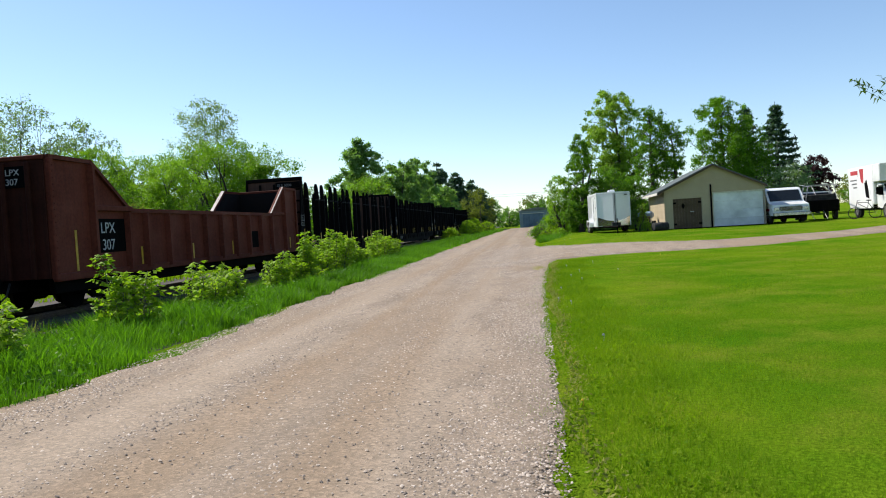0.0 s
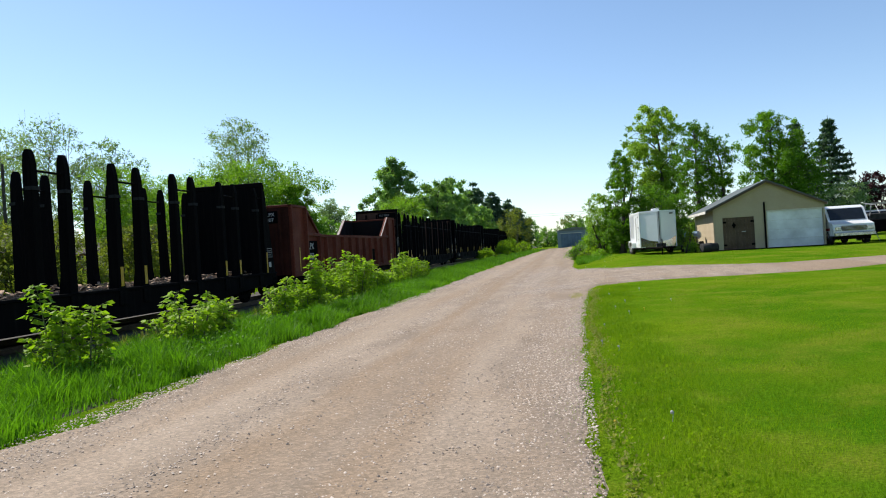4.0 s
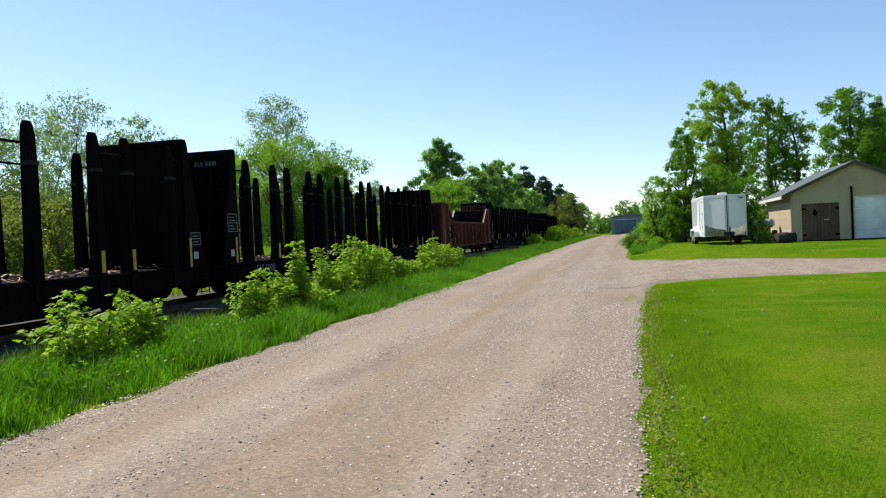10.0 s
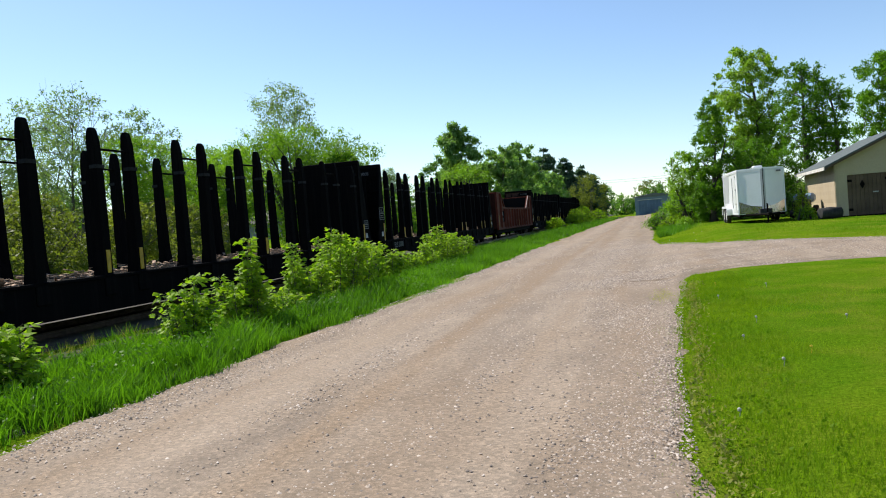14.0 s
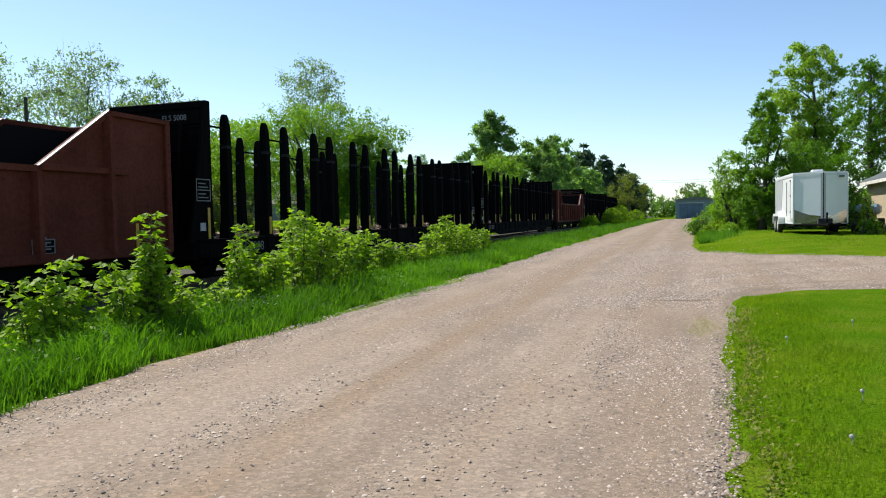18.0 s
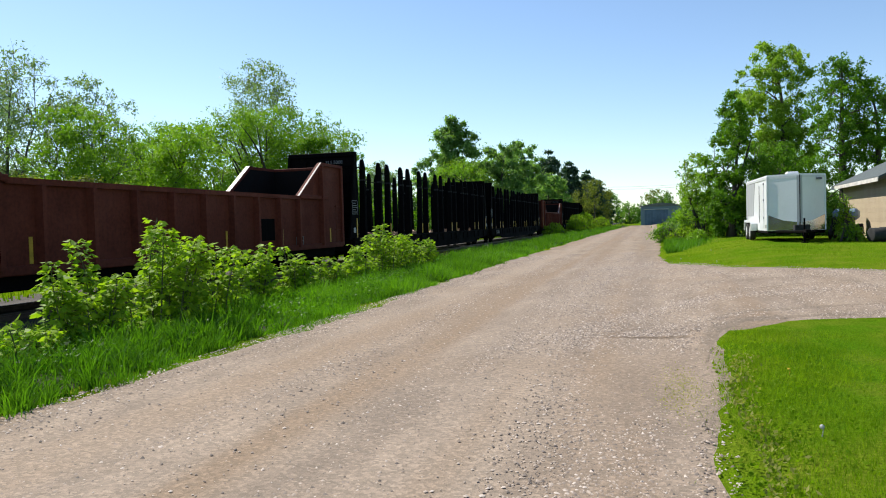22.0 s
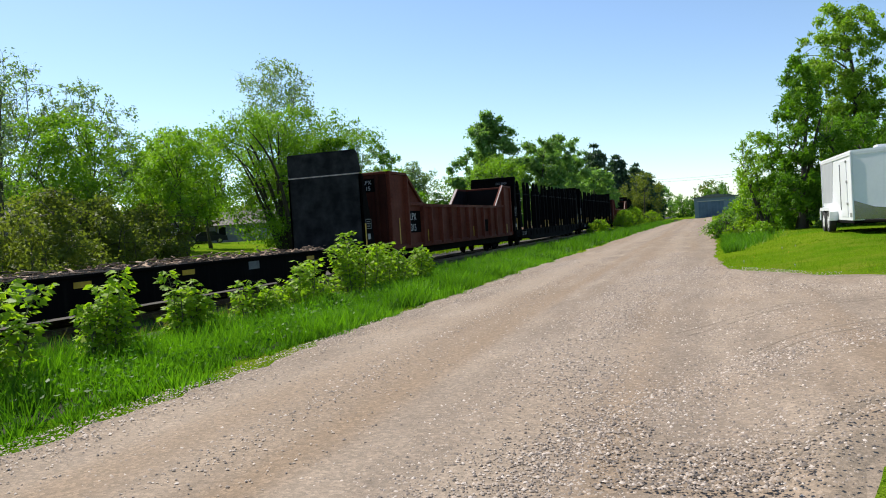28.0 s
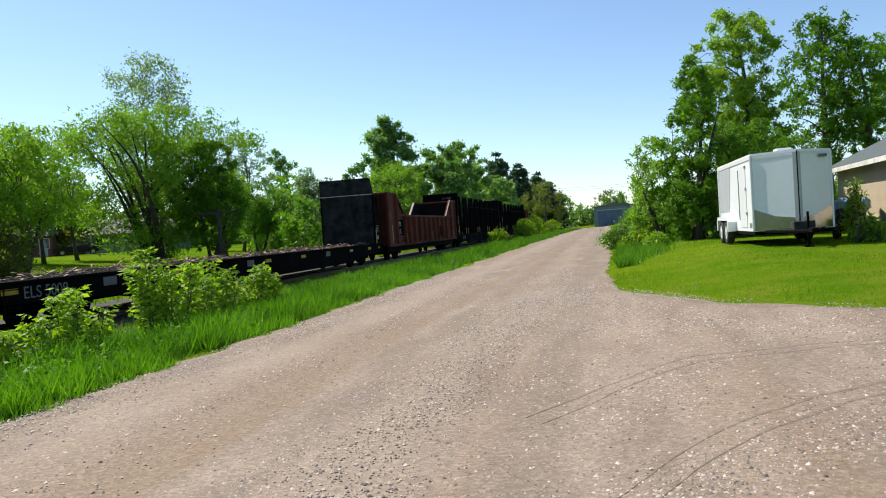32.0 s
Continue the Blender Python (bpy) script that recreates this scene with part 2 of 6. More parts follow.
MAT = dict(
    ground=ground_mat(),
    road=gravel_mat("pink_gravel", (0.330, 0.258, 0.192), (0.222, 0.172, 0.128), (0.252, 0.180, 0.118)),
    # verge soil, made darker to hold the shade among the grass tufts
    humus=gravel_mat("shade_darkened_humus", (0.028, 0.040, 0.010), (0.030, 0.030, 0.014), (0.02, 0.026, 0.008), False),
    ballast=gravel_mat("track_ballast", (0.090, 0.078, 0.066), (0.055, 0.047, 0.040), (0.06, 0.046, 0.034), False),
    soil_light=gravel_mat("pressed_soil", (0.262, 0.205, 0.150), (0.20, 0.156, 0.115), (0.22, 0.157, 0.106), False),
    stone=leafless_stone(),
    red=surface("oxide_red_paint", (0.158, 0.036, 0.019), 0.7, second=(0.066, 0.016, 0.010), amount=1.1, scale=0.9, streak=(0.09, 0.022, 0.013), relief=0.3, spec=0.14, grain=0.6),
    # red for the end walls: the neighbouring car's shade in the colour, plus soot
    red_end=surface("shaded_sooty_red_end", (0.062, 0.017, 0.011), 0.8, second=(0.03, 0.011, 0.008), scale=1.0, streak=(0.02, 0.01, 0.008), spec=0.08),
    red_in=surface("near_black_gondola_lining", (0.009, 0.008, 0.008), 0.85, second=(0.018, 0.012, 0.01), scale=2, spec=0.1),
    black=surface("worn_black_paint", (0.0032, 0.0032, 0.0036), 0.85, second=(0.006, 0.005, 0.005), scale=1.5, streak=(0.012, 0.010, 0.009), relief=0.2, spec=0.03),
    faded=surface("faded_black_end_wall", (0.009, 0.0095, 0.010), 0.85, second=(0.048, 0.048, 0.047), amount=0.45, scale=1.6, relief=0.1, spec=0.1, grain=0.2),
    sooty=surface("greasy_steel", (0.0035, 0.003, 0.003), 0.88, second=(0.008, 0.006, 0.005), scale=4, spec=0.06),
    brownend=surface("rusty_brown_paint", (0.075, 0.036, 0.024), 0.7, second=(0.05, 0.027, 0.02), scale=1.5, streak=(0.11, 0.06, 0.04), spec=0.2),
    rail=surface("worn_rail", (0.11, 0.07, 0.05), 0.5, metal=0.6, second=(0.06, 0.04, 0.03), scale=8),
    tie=surface("weathered_tie", (0.085, 0.066, 0.05), 0.9, second=(0.13, 0.11, 0.09), scale=5, relief=0.4),
    bark_chip=surface("bark_and_chips", (0.22, 0.13, 0.075), 0.9, second=(0.42, 0.30, 0.2), scale=9),
    yellow=surface("yellow_reflector", (0.55, 0.34, 0.02), 0.45, scale=6),
    white=surface("white_lettering", (0.50, 0.51, 0.51), 0.6, second=(0.28, 0.28, 0.28), scale=6),
    # pale: painted sky sheen on the gondola rims, bare metal on the wall seam
    edge=surface("pale_sheen_and_bare_edge", (0.55, 0.47, 0.42), 0.4, second=(0.3, 0.15, 0.10), scale=7),
    grey=surface("grey_faded_panel", (0.16, 0.165, 0.165), 0.6, second=(0.10, 0.10, 0.105), scale=3),
    bark=surface("tree_bark", (0.05, 0.04, 0.032), 0.9, second=(0.09, 0.075, 0.06), scale=4, relief=0.6),
    palebark=surface("grey_bark", (0.105, 0.095, 0.08), 0.9, second=(0.07, 0.062, 0.052), scale=4, relief=0.5),
    stem=surface("green_stem", (0.10, 0.12, 0.04), 0.7, scale=10),
    leaf_bush=leaf_mat("bright_maple_shoot_leaf", (0.12, 0.245, 0.013), (0.38, 0.53, 0.032), 0.46, 0.1),
    leaf_mid=leaf_mat("green_leaf", (0.060, 0.150, 0.010), (0.160, 0.320, 0.022), 0.42, 0.2),
    leaf_dark=leaf_mat("dark_green_leaf", (0.065, 0.150, 0.030), (0.165, 0.300, 0.062), 0.5, 0.25),
    # leaves of distant trees: paler and bluer, haze put into the colour
    leaf_far=leaf_mat("haze_paled_leaf", (0.130, 0.245, 0.075), (0.270, 0.420, 0.145), 0.52, 0.3),
    leaf_yellow=leaf_mat("young_poplar_leaf", (0.15, 0.26, 0.025), (0.29, 0.43, 0.055), 0.45),
    leaf_lime=leaf_mat("lime_leaf", (0.14, 0.28, 0.014), (0.28, 0.45, 0.036), 0.44),
    leaf_pale=leaf_mat("pale_bud_leaf", (0.16, 0.25, 0.11), (0.29, 0.39, 0.21), 0.38, 0.15),
    leaf_olive=leaf_mat("olive_shrub_leaf", (0.105, 0.135, 0.024), (0.205, 0.235, 0.055), 0.5, 0.15),
    leaf_plum=leaf_mat("plum_leaf", (0.035, 0.008, 0.013), (0.06, 0.013, 0.02), 0.2),
    needle=leaf_mat("conifer_needle", (0.040, 0.085, 0.055), (0.085, 0.150, 0.095), 0.3),
    needle_light=leaf_mat("young_conifer_needle", (0.05, 0.10, 0.03), (0.11, 0.18, 0.06), 0.3),
    blade=leaf_mat("grass_blade", (0.019, 0.084, 0.005), (0.150, 0.325, 0.016), 0.46, 0.2),
    lawnblade=leaf_mat("lawn_blade", (0.085, 0.200, 0.005), (0.230, 0.320, 0.014), 0.5, 0.05),
    weedblade=leaf_mat("dry_weed", (0.19, 0.22, 0.04), (0.36, 0.34, 0.11), 0.4, 0.05),
    flower=surface("dandelion_flower", (0.75, 0.52, 0.02), 0.7, scale=40),
    puff=surface("dandelion_clock", (0.42, 0.42, 0.38), 0.9, scale=40),
    trailer=surface("white_trailer_skin", (0.78, 0.79, 0.80), 0.35, second=(0.72, 0.73, 0.74), scale=0.8, relief=0.0, coat=0.2, grain=0.06),
    trailgrey=surface("grey_trailer_panel", (0.40, 0.41, 0.42), 0.4, second=(0.36, 0.37, 0.38), scale=1, relief=0.0, grain=0.06),
    mirror_plate=surface("polished_plate", (0.62, 0.63, 0.64), 0.16, metal=1.0, second=(0.5, 0.5, 0.5), scale=1.5, relief=0.0, grain=0.05),
    rubber=surface("black_rubber", (0.02, 0.02, 0.02), 0.8, scale=6),
    steel=surface("galvanised_steel", (0.42, 0.42, 0.42), 0.45, metal=0.8, scale=5),
    tan=surface("tan_siding", (0.44, 0.355, 0.235), 0.8, second=(0.40, 0.32, 0.21), scale=1.0, relief=0.1, grain=0.15),
    door_brown=surface("brown_plank_door", (0.105, 0.065, 0.037), 0.8, second=(0.075, 0.046, 0.027), scale=2),
    door_white=surface("white_overhead_door", (0.76, 0.78, 0.80), 0.8, scale=0.8, relief=0.05, grain=0.06),
    roof=surface("grey_green_shingle", (0.075, 0.095, 0.092), 0.8, second=(0.075, 0.09, 0.09), scale=6, relief=0.5),
    trim=surface("white_trim", (0.70, 0.66, 0.58), 0.6, scale=3),
    vanwhite=surface("white_car_paint", (0.78, 0.78, 0.77), 0.3, second=(0.7, 0.7, 0.69), scale=0.7, relief=0.0, coat=0.4, grain=0.06),
    glass=plain("dark_glass", (0.012, 0.015, 0.018), 0.06),
    darkcar=surface("dark_car_paint", (0.012, 0.012, 0.015), 0.5, scale=1, relief=0.0, spec=0.25, grain=0.06),
    decal=surface("red_decal", (0.45, 0.03, 0.04), 0.5, scale=5),
    chrome=surface("dull_chrome", (0.5, 0.5, 0.5), 0.25, metal=1.0, scale=6),
    blue=surface("blue_grey_metal_siding", (0.19, 0.25, 0.33), 0.55, second=(0.16, 0.21, 0.29), scale=0.5, relief=0.05, grain=0.06),
    bluedoor=surface("blue_door", (0.10, 0.155, 0.26), 0.5, scale=0.6, relief=0.05),
    tarp=surface("blue_tarp", (0.25, 0.38, 0.55), 0.5, scale=3),
    housewall=surface("pale_house_wall", (0.33, 0.33, 0.33), 0.7, scale=1),
    housered=surface("red_house_wall", (0.24, 0.08, 0.06), 0.7, scale=1),
    houseroof=surface("brown_house_roof", (0.09, 0.075, 0.065), 0.8, scale=2),
    pole=surface("creosoted_pole", (0.06, 0.05, 0.042), 0.9, scale=5),
    wire=plain("wire", (0.03, 0.03, 0.03), 0.5),
    lamp=plain("locomotive_lamp", (1.0, 0.55, 0.3), 0.3, emit=14.0),
)


# ---- mesh helpers ----
class Geo:
    """Verts and faces of one mesh."""

    def __init__(self):
        self.v, self.f = [], []

    def add(self, verts, faces):
        n = len(self.v)
        self.v.extend(tuple(p) for p in verts)
        self.f.extend(tuple(i + n for i in face) for face in faces)
        return self

    def box(self, x0, y0, z0, x1, y1, z1, b=0.0, turn=None):
        """A box with its edges cut by b."""
        lo, hi = (min(x0, x1), min(y0, y1), min(z0, z1)), (max(x0, x1), max(y0, y1), max(z0, z1))
        if b <= 0:
            c = [(lo[0] if i & 1 == 0 else hi[0], lo[1] if i & 2 == 0 else hi[1], lo[2] if i & 4 == 0 else hi[2]) for i in range(8)]
            f = [(0, 2, 3, 1), (4, 5, 7, 6), (0, 1, 5, 4), (2, 6, 7, 3), (0, 4, 6, 2), (1, 3, 7, 5)]
        else:
            c, idx = [], {}
            for i in range(8):
                s = [-1 if not i >> k & 1 else 1 for k in range(3)]
                for k in range(3):
                    p = [(hi[a] if s[a] > 0 else lo[a]) - (0 if a == k else s[a] * b) for a in range(3)]
                    idx[i, k] = len(c)
                    c.append(tuple(p))
            f = []
            for k in range(3):
                a1, a2 = (k + 1) % 3, (k + 2) % 3
                for side in (0, 1):
                    base = side << k
                    ring = [base, base | 1 << a1, base | 1 << a1 | 1 << a2, base | 1 << a2]
                    ring = [idx[i, k] for i in ring]
                    f.append(tuple(ring) if side else tuple(reversed(ring)))
            for k in range(3):
                a1, a2 = (k + 1) % 3, (k + 2) % 3
                for s1 in (0, 1):
                    for s2 in (0, 1):
                        i0 = s1 << a1 | s2 << a2
                        i1 = i0 | 1 << k
                        quad = (idx[i0, a1], idx[i1, a1], idx[i1, a2], idx[i0, a2])
                        f.append(quad if s1 != s2 else tuple(reversed(quad)))
            for i in range(8):
                tri = (idx[i, 0], idx[i, 1], idx[i, 2])
                f.append(tri if bin(i).count("1") % 2 else tuple(reversed(tri)))
        if turn is not None:
            c = [tuple(turn @ Vector(p)) for p in c]
        return self.add(c, f)

    def prism(self, poly, axis, a, b):
        """A polygon of two coordinates, drawn out along an axis from a to b."""
        n = len(poly)

        def at(p, d):
            q = list(p)
            q.insert("xyz".index(axis), d)
            return tuple(q)
        verts = [at(p, a) for p in poly] + [at(p, b) for p in poly]
        faces = [tuple(range(n)), tuple(range(2 * n - 1, n - 1, -1))]
        faces += [(i, (i + 1) % n + 0, (i + 1) % n + n, i + n) for i in range(n)]
        return self.add(verts, faces)

    def tube(self, pts, radii, n=8, caps=True):
        """A round bar through points."""
        pts = [Vector(p) for p in pts]
        base, up = len(self.v), None
        for i, p in enumerate(pts):
            d = (pts[min(i + 1, len(pts) - 1)] - pts[max(i - 1, 0)]).normalized()
            if up is None:
                up = d.orthogonal().normalized()
            up = (up - d * up.dot(d)).normalized()
            side = d.cross(up)
            for k in range(n):
                a = math.tau * k / n
                self.v.append(tuple(p + (up * math.cos(a) + side * math.sin(a)) * radii[i]))
        for i in range(len(pts) - 1):
            for k in range(n):
                a, b = base + i * n + k, base + i * n + (k + 1) % n
                self.f.append((a, b, b + n, a + n))
        if caps:
            self.f.append(tuple(base + k for k in reversed(range(n))))
            self.f.append(tuple(base + (len(pts) - 1) * n + k for k in range(n)))
        return self

    def mesh(self, name, material, smooth=False):
        me = bpy.data.meshes.new(name)
        me.from_pydata(self.v, [], self.f)
        bm = bmesh.new()
        bm.from_mesh(me)
        bmesh.ops.recalc_face_normals(bm, faces=bm.faces)
        bm.to_mesh(me)
        bm.free()
        if smooth:
            me.shade_smooth()
        me.materials.append(material)
        return me


def fast_mesh(name, verts, faces, material, smooth=False):
    """A large mesh from arrays; all faces have the same number of corners."""
    verts, faces = np.asarray(verts, np.float32), np.asarray(faces, np.int32)
    me = bpy.data.meshes.new(name)
    me.vertices.add(len(verts))
    me.vertices.foreach_set("co", verts.ravel())
    me.loops.add(faces.size)
    me.loops.foreach_set("vertex_index", faces.ravel())
    me.polygons.add(len(faces))
    me.polygons.foreach_set("loop_start", np.arange(len(faces), dtype=np.int32) * faces.shape[1])
    me.update(calc_edges=True)
    if smooth:
        me.shade_smooth()
    me.materials.append(material)
    return me


def part(name, geo, material, parent, label="", smooth=False, at=None):
    """Links a mesh as ONE object under a thing or a part."""
    me = geo if isinstance(geo, bpy.types.Mesh) else geo.mesh(name, material, smooth)
    ob = new(name, me)
    ob.parent = parent
    if at is not None:
        ob.matrix_basis = at
    return tagged(ob, label) if label else ob


def thing(name, label, category, m=None, group="", kind=""):
    ob = new(name)
    ob.empty_display_size = 0.3
    if m is not None:
        ob.matrix_basis = m
    return tagged(ob, label, category, group, kind)


def text_mesh(name, text, size, material):
    cu = bpy.data.curves.new(name, "FONT")
    cu.body, cu.size, cu.extrude, cu.align_x = text, size, 0.004, "LEFT"
    tmp = new(name + "_curve", cu)
    me = bpy.data.meshes.new_from_object(tmp.evaluated_get(bpy.context.evaluated_depsgraph_get()))
    bpy.data.objects.remove(tmp)
    bpy.data.curves.remove(cu)
    me.name = name
    me.materials.clear()
    me.materials.append(material)
    return me


def words(name, text, size, material, parent, m, label=""):
    """Raised lettering, one part for every word."""
    at = 0.0
    for word in text.split(" "):
        me = text_mesh(name, word, size, material)
        part(name, me, material, parent, label, at=m @ Matrix.Translation((at, 0, 0)))
        at += max(v.co.x for v in me.vertices) + 0.3 * size


def ss(v):
    v = np.clip(v, 0, 1)
    return v * v * (3 - 2 * v)


def gh(x, y):
    """The height of the ground."""
    x, y = np.asarray(x, float), np.asarray(y, float)
    z = -0.14 * ss((-x - 4.6) / 3) - 0.16 * ss((-x - 8.0) / 2.0) + 0.35 * ss((-x - 16) / 9) + 1.3 * ss((-x - 22) / 35)
    z = z + 0.09 * ss((x - 0.7) / 0.9) + 0.35 * ss((y - 27) / 18) * ss((x - 0.9) / 4.0)
    return z


# ---- ground, road, track ----
def ground_sheet():
    def axis(parts):
        return np.unique(np.concatenate([np.arange(a, b, s) for a, b, s in parts]))
    xs = axis([(-2500, -200, 230), (-200, -60, 20), (-60, -20, 4), (-20, 24, 0.5), (24, 60, 4), (60, 200, 20), (200, 2501, 230)])
    ys = axis([(-600, -40, 80), (-40, 0, 4), (0, 60, 0.75), (60, 200, 4), (200, 400, 25), (400, 4001, 300)])
    X, Y = np.meshgrid(xs, ys)
    Z = gh(X, Y) - 0.012 + 0.012 * np.sin(X * 1.7 + np.sin(Y * 0.9) * 2) * np.cos(Y * 1.3)
    n, k = len(xs), len(ys)
    i = np.arange(n * k).reshape(k, n)
    faces = np.stack([i[:-1, :-1], i[:-1, 1:], i[1:, 1:], i[1:, :-1]], -1).reshape(-1, 4)
    ob = new("ground", fast_mesh("ground", np.stack([X, Y, Z], -1).reshape(-1, 3), faces, MAT["ground"], True))
    return tagged(ob, "green lawn and rough grass reaching the horizon", "ground", kind="structure")


def strip(name, left, right, ys, material, label, category, lift, cols=22, ragged=0.12, seed=3):
    """A ribbon of ground between two edges, given as x for every y, with frayed sides."""
    rng = np.random.default_rng(seed)
    k = len(ys)
    wob = lambda f: np.convolve(rng.normal(0, 1, k + 8), np.ones(9) / 9, "valid")[:k] * f * 2 + rng.normal(0, f * 0.35, k)
    l, r = left + wob(ragged), right + wob(ragged * 0.45)
    u = np.linspace(0, 1, cols)
    X = l[:, None] + (r - l)[:, None] * u
    Y = np.repeat(np.asarray(ys, float)[:, None], cols, 1)
    Z = gh(X, Y) + lift + 0.02 * np.sin(u * math.pi) + 0.004 * np.sin(X * 4 + 0.3 * np.sin(Y)) - 0.05 * (np.abs(u - 0.5) > 0.499)
    i = np.arange(k * cols).reshape(k, cols)
    faces = np.stack([i[:-1, :-1], i[:-1, 1:], i[1:, 1:], i[1:, :-1]], -1).reshape(-1, 4)
    ob = new(name, fast_mesh(name, np.stack([X, Y, Z], -1).reshape(-1, 3), faces, material, True))
    return tagged(ob, label, category, kind="structure")


ground_sheet()
RY = np.concatenate([np.arange(-30, 70, 0.35), np.arange(70, 181, 1.5)])
road_left = np.interp(RY, [-30, 40, 60, 110, 181], [-4.35, -4.35, -4.5, -4.3, -3.2])
road_right = np.interp(RY, [-30, 8, 20, 25, 26.5, 45, 50, 60, 80, 181], [0.7, 0.75, 0.9, 1.15, 1.25, 1.1, 1.0, 1.2, 1.3, 2.2])
strip("road", road_left, road_right + 0.1, RY, MAT["road"], "wide pinkish gravel road with brown wheel tracks", "road", 0.012, ragged=0.17)
# soil strip whose dark colour paints the shaded gaps in the grass
strip("verge", np.full(len(RY), -10.05), road_left + 0.12, RY, MAT["humus"], "soil and litter under the verge grass, darkened for the shade between blades", "verge", 0.004, 12, 0.1, 9)


def driveway():
    near = [(-0.6, 30.5), (0.6, 27.6), (1.2, 27.7), (1.5, 28.9), (2.3, 29.4), (4.2, 29.8), (6.0, 29.9), (9.0, 30.5), (14, 33.5), (20, 38), (34, 49)]
    far = [(-0.6, 40.5), (0.4, 44.5), (1.0, 44.0), (1.5, 42.0), (2.5, 39.6), (4.0, 37.2), (5.6, 35.8), (8.0, 34.9), (13, 35.9), (19, 40.2), (33, 51)]
    u, cols = np.linspace(0, len(near) - 1, 150), 30
    a = np.stack([np.interp(u, range(len(near)), [p[k] for p in near]) for k in (0, 1)], -1)
    b = np.stack([np.interp(u, range(len(far)), [p[k] for p in far]) for k in (0, 1)], -1)
    rng = np.random.default_rng(5)
    fray = np.stack([np.convolve(rng.normal(0, 0.09, 154), np.ones(5) / 5, "valid") for _ in range(2)], -1)
    a, b = a - np.array([[0.2, 0.5]]) * fray[:, :1] * 2, b + np.array([[0.2, 0.5]]) * fray[:, 1:] * 2
    w = np.linspace(0, 1, cols)[None, :, None]
    P = a[:, None] * (1 - w) + b[:, None] * w
    X, Y = P[..., 0], P[..., 1]
    Z = gh(X, Y) + 0.022 + 0.026 * ss((2.6 - X) / 1.0) - 0.05 * ss((0.5 - X) / 1.0) - 0.075 * ss((np.abs(w[..., 0] - 0.5) - 0.40) / 0.1)
    i = np.arange(X.size).reshape(X.shape)
    faces = np.stack([i[:-1, :-1], i[:-1, 1:], i[1:, 1:], i[1:, :-1]], -1).reshape(-1, 4)
    ob = new("driveway", fast_mesh("driveway", np.stack([X, Y, Z], -1).reshape(-1, 3), faces, MAT["road"], True))
    return tagged(ob, "gravel driveway curving off to the yard", "driveway", kind="structure")


driveway()


def ribbon(name, label, pts, width, material, seed, treads=0):
    """A worn band on the gravel, laid just over it, with frayed sides; treads: the bars of a tyre print for each metre."""
    rng = np.random.default_rng(seed)
    p = np.array(pts, float)
    d = np.concatenate([[0], np.cumsum(np.hypot(*np.diff(p, axis=0).T))])
    k = int(d[-1] / 0.07)
    q = np.stack([np.interp(np.linspace(0, d[-1], k), d, np.convolve(np.pad(p[:, c], 1, "edge"), (0.2, 0.6, 0.2), "valid")) for c in (0, 1)], -1)
    t = np.gradient(q, axis=0)
    t /= np.linalg.norm(t, axis=1)[:, None]
    nrm = np.stack([-t[:, 1], t[:, 0]], -1)
    half = width / 2 * (1 + 0.25 * np.convolve(rng.normal(0, 1, k + 6), np.ones(7) / 3, "valid")[:k]) * np.sin(np.linspace(0.12, math.pi - 0.12, k)) ** 0.9
    u = np.linspace(-1, 1, 7)
    P = q[:, None] + nrm[:, None] * (half[:, None] * u)[..., None]
    X, Y = P[..., 0], P[..., 1]
    deps, Z = bpy.context.evaluated_depsgraph_get(), np.zeros(X.shape)
    for i in np.ndindex(*X.shape):
        Z[i] = scene.ray_cast(deps, Vector((X[i], Y[i], 2.0)), Vector((0, 0, -1)))[1].z
    Z = Z + 0.003 - 0.006 * np.abs(u) ** 6
    if treads:
        Z = Z + 0.002 * (np.sin(np.linspace(0, d[-1], k) * treads * math.tau)[:, None] > 0.2) * (np.abs(u) < 0.9)
    i = np.arange(X.size).reshape(X.shape)
    faces = np.stack([i[:-1, :-1], i[1:, :-1], i[1:, 1:], i[:-1, 1:]], -1).reshape(-1, 4)
    ob = new(name, fast_mesh(name, np.stack([X, Y, Z], -1).reshape(-1, 3), faces, material, True))
    return tagged(ob, label, "ground", kind="structure")


ribbon("worn_soil", "brown worn soil where the driveway meets the lawn", [(1.12, 26.8), (1.16, 28.2), (1.3, 29.1), (1.62, 29.75), (2.3, 30.15), (3.6, 30.5), (5.2, 30.7)], 0.26, MAT["soil_light"], 21)
ribbon("worn_soil", "brown worn soil at the foot of the yard lawn", [(1.5, 41.0), (2.0, 39.4), (2.9, 37.9), (4.2, 36.7), (5.8, 35.6), (8.0, 34.8)], 0.3, MAT["soil_light"], 22)
ribbon("worn_soil", "brown wheel rut at the mouth of the driveway", [(1.0, 28.8), (1.24, 29.5), (1.49, 29.94), (1.85, 30.45), (2.6, 31.0), (4.5, 31.5)], 0.2, MAT["soil_light"], 27)
for k, pts in enumerate(([(0.9, 31.6), (1.3, 32.3), (1.8, 33.0), (2.4, 33.6), (3.0, 34.05), (4.4, 34.4), (6.5, 34.2)],
                         [(0.3, 33.2), (0.9, 34.4), (1.7, 35.2), (2.7, 35.5), (4.0, 35.2)])):
    for off in (-0.09, 0.09):
        ribbon("tyre_track", "thin tyre print curving off the road into the driveway", [(x + off * 0.7, y - off) for x, y in pts], 0.06, MAT["soil_light"], 23 + k, 14)
TRACK_X, RAIL_Z = -12.3, -0.12


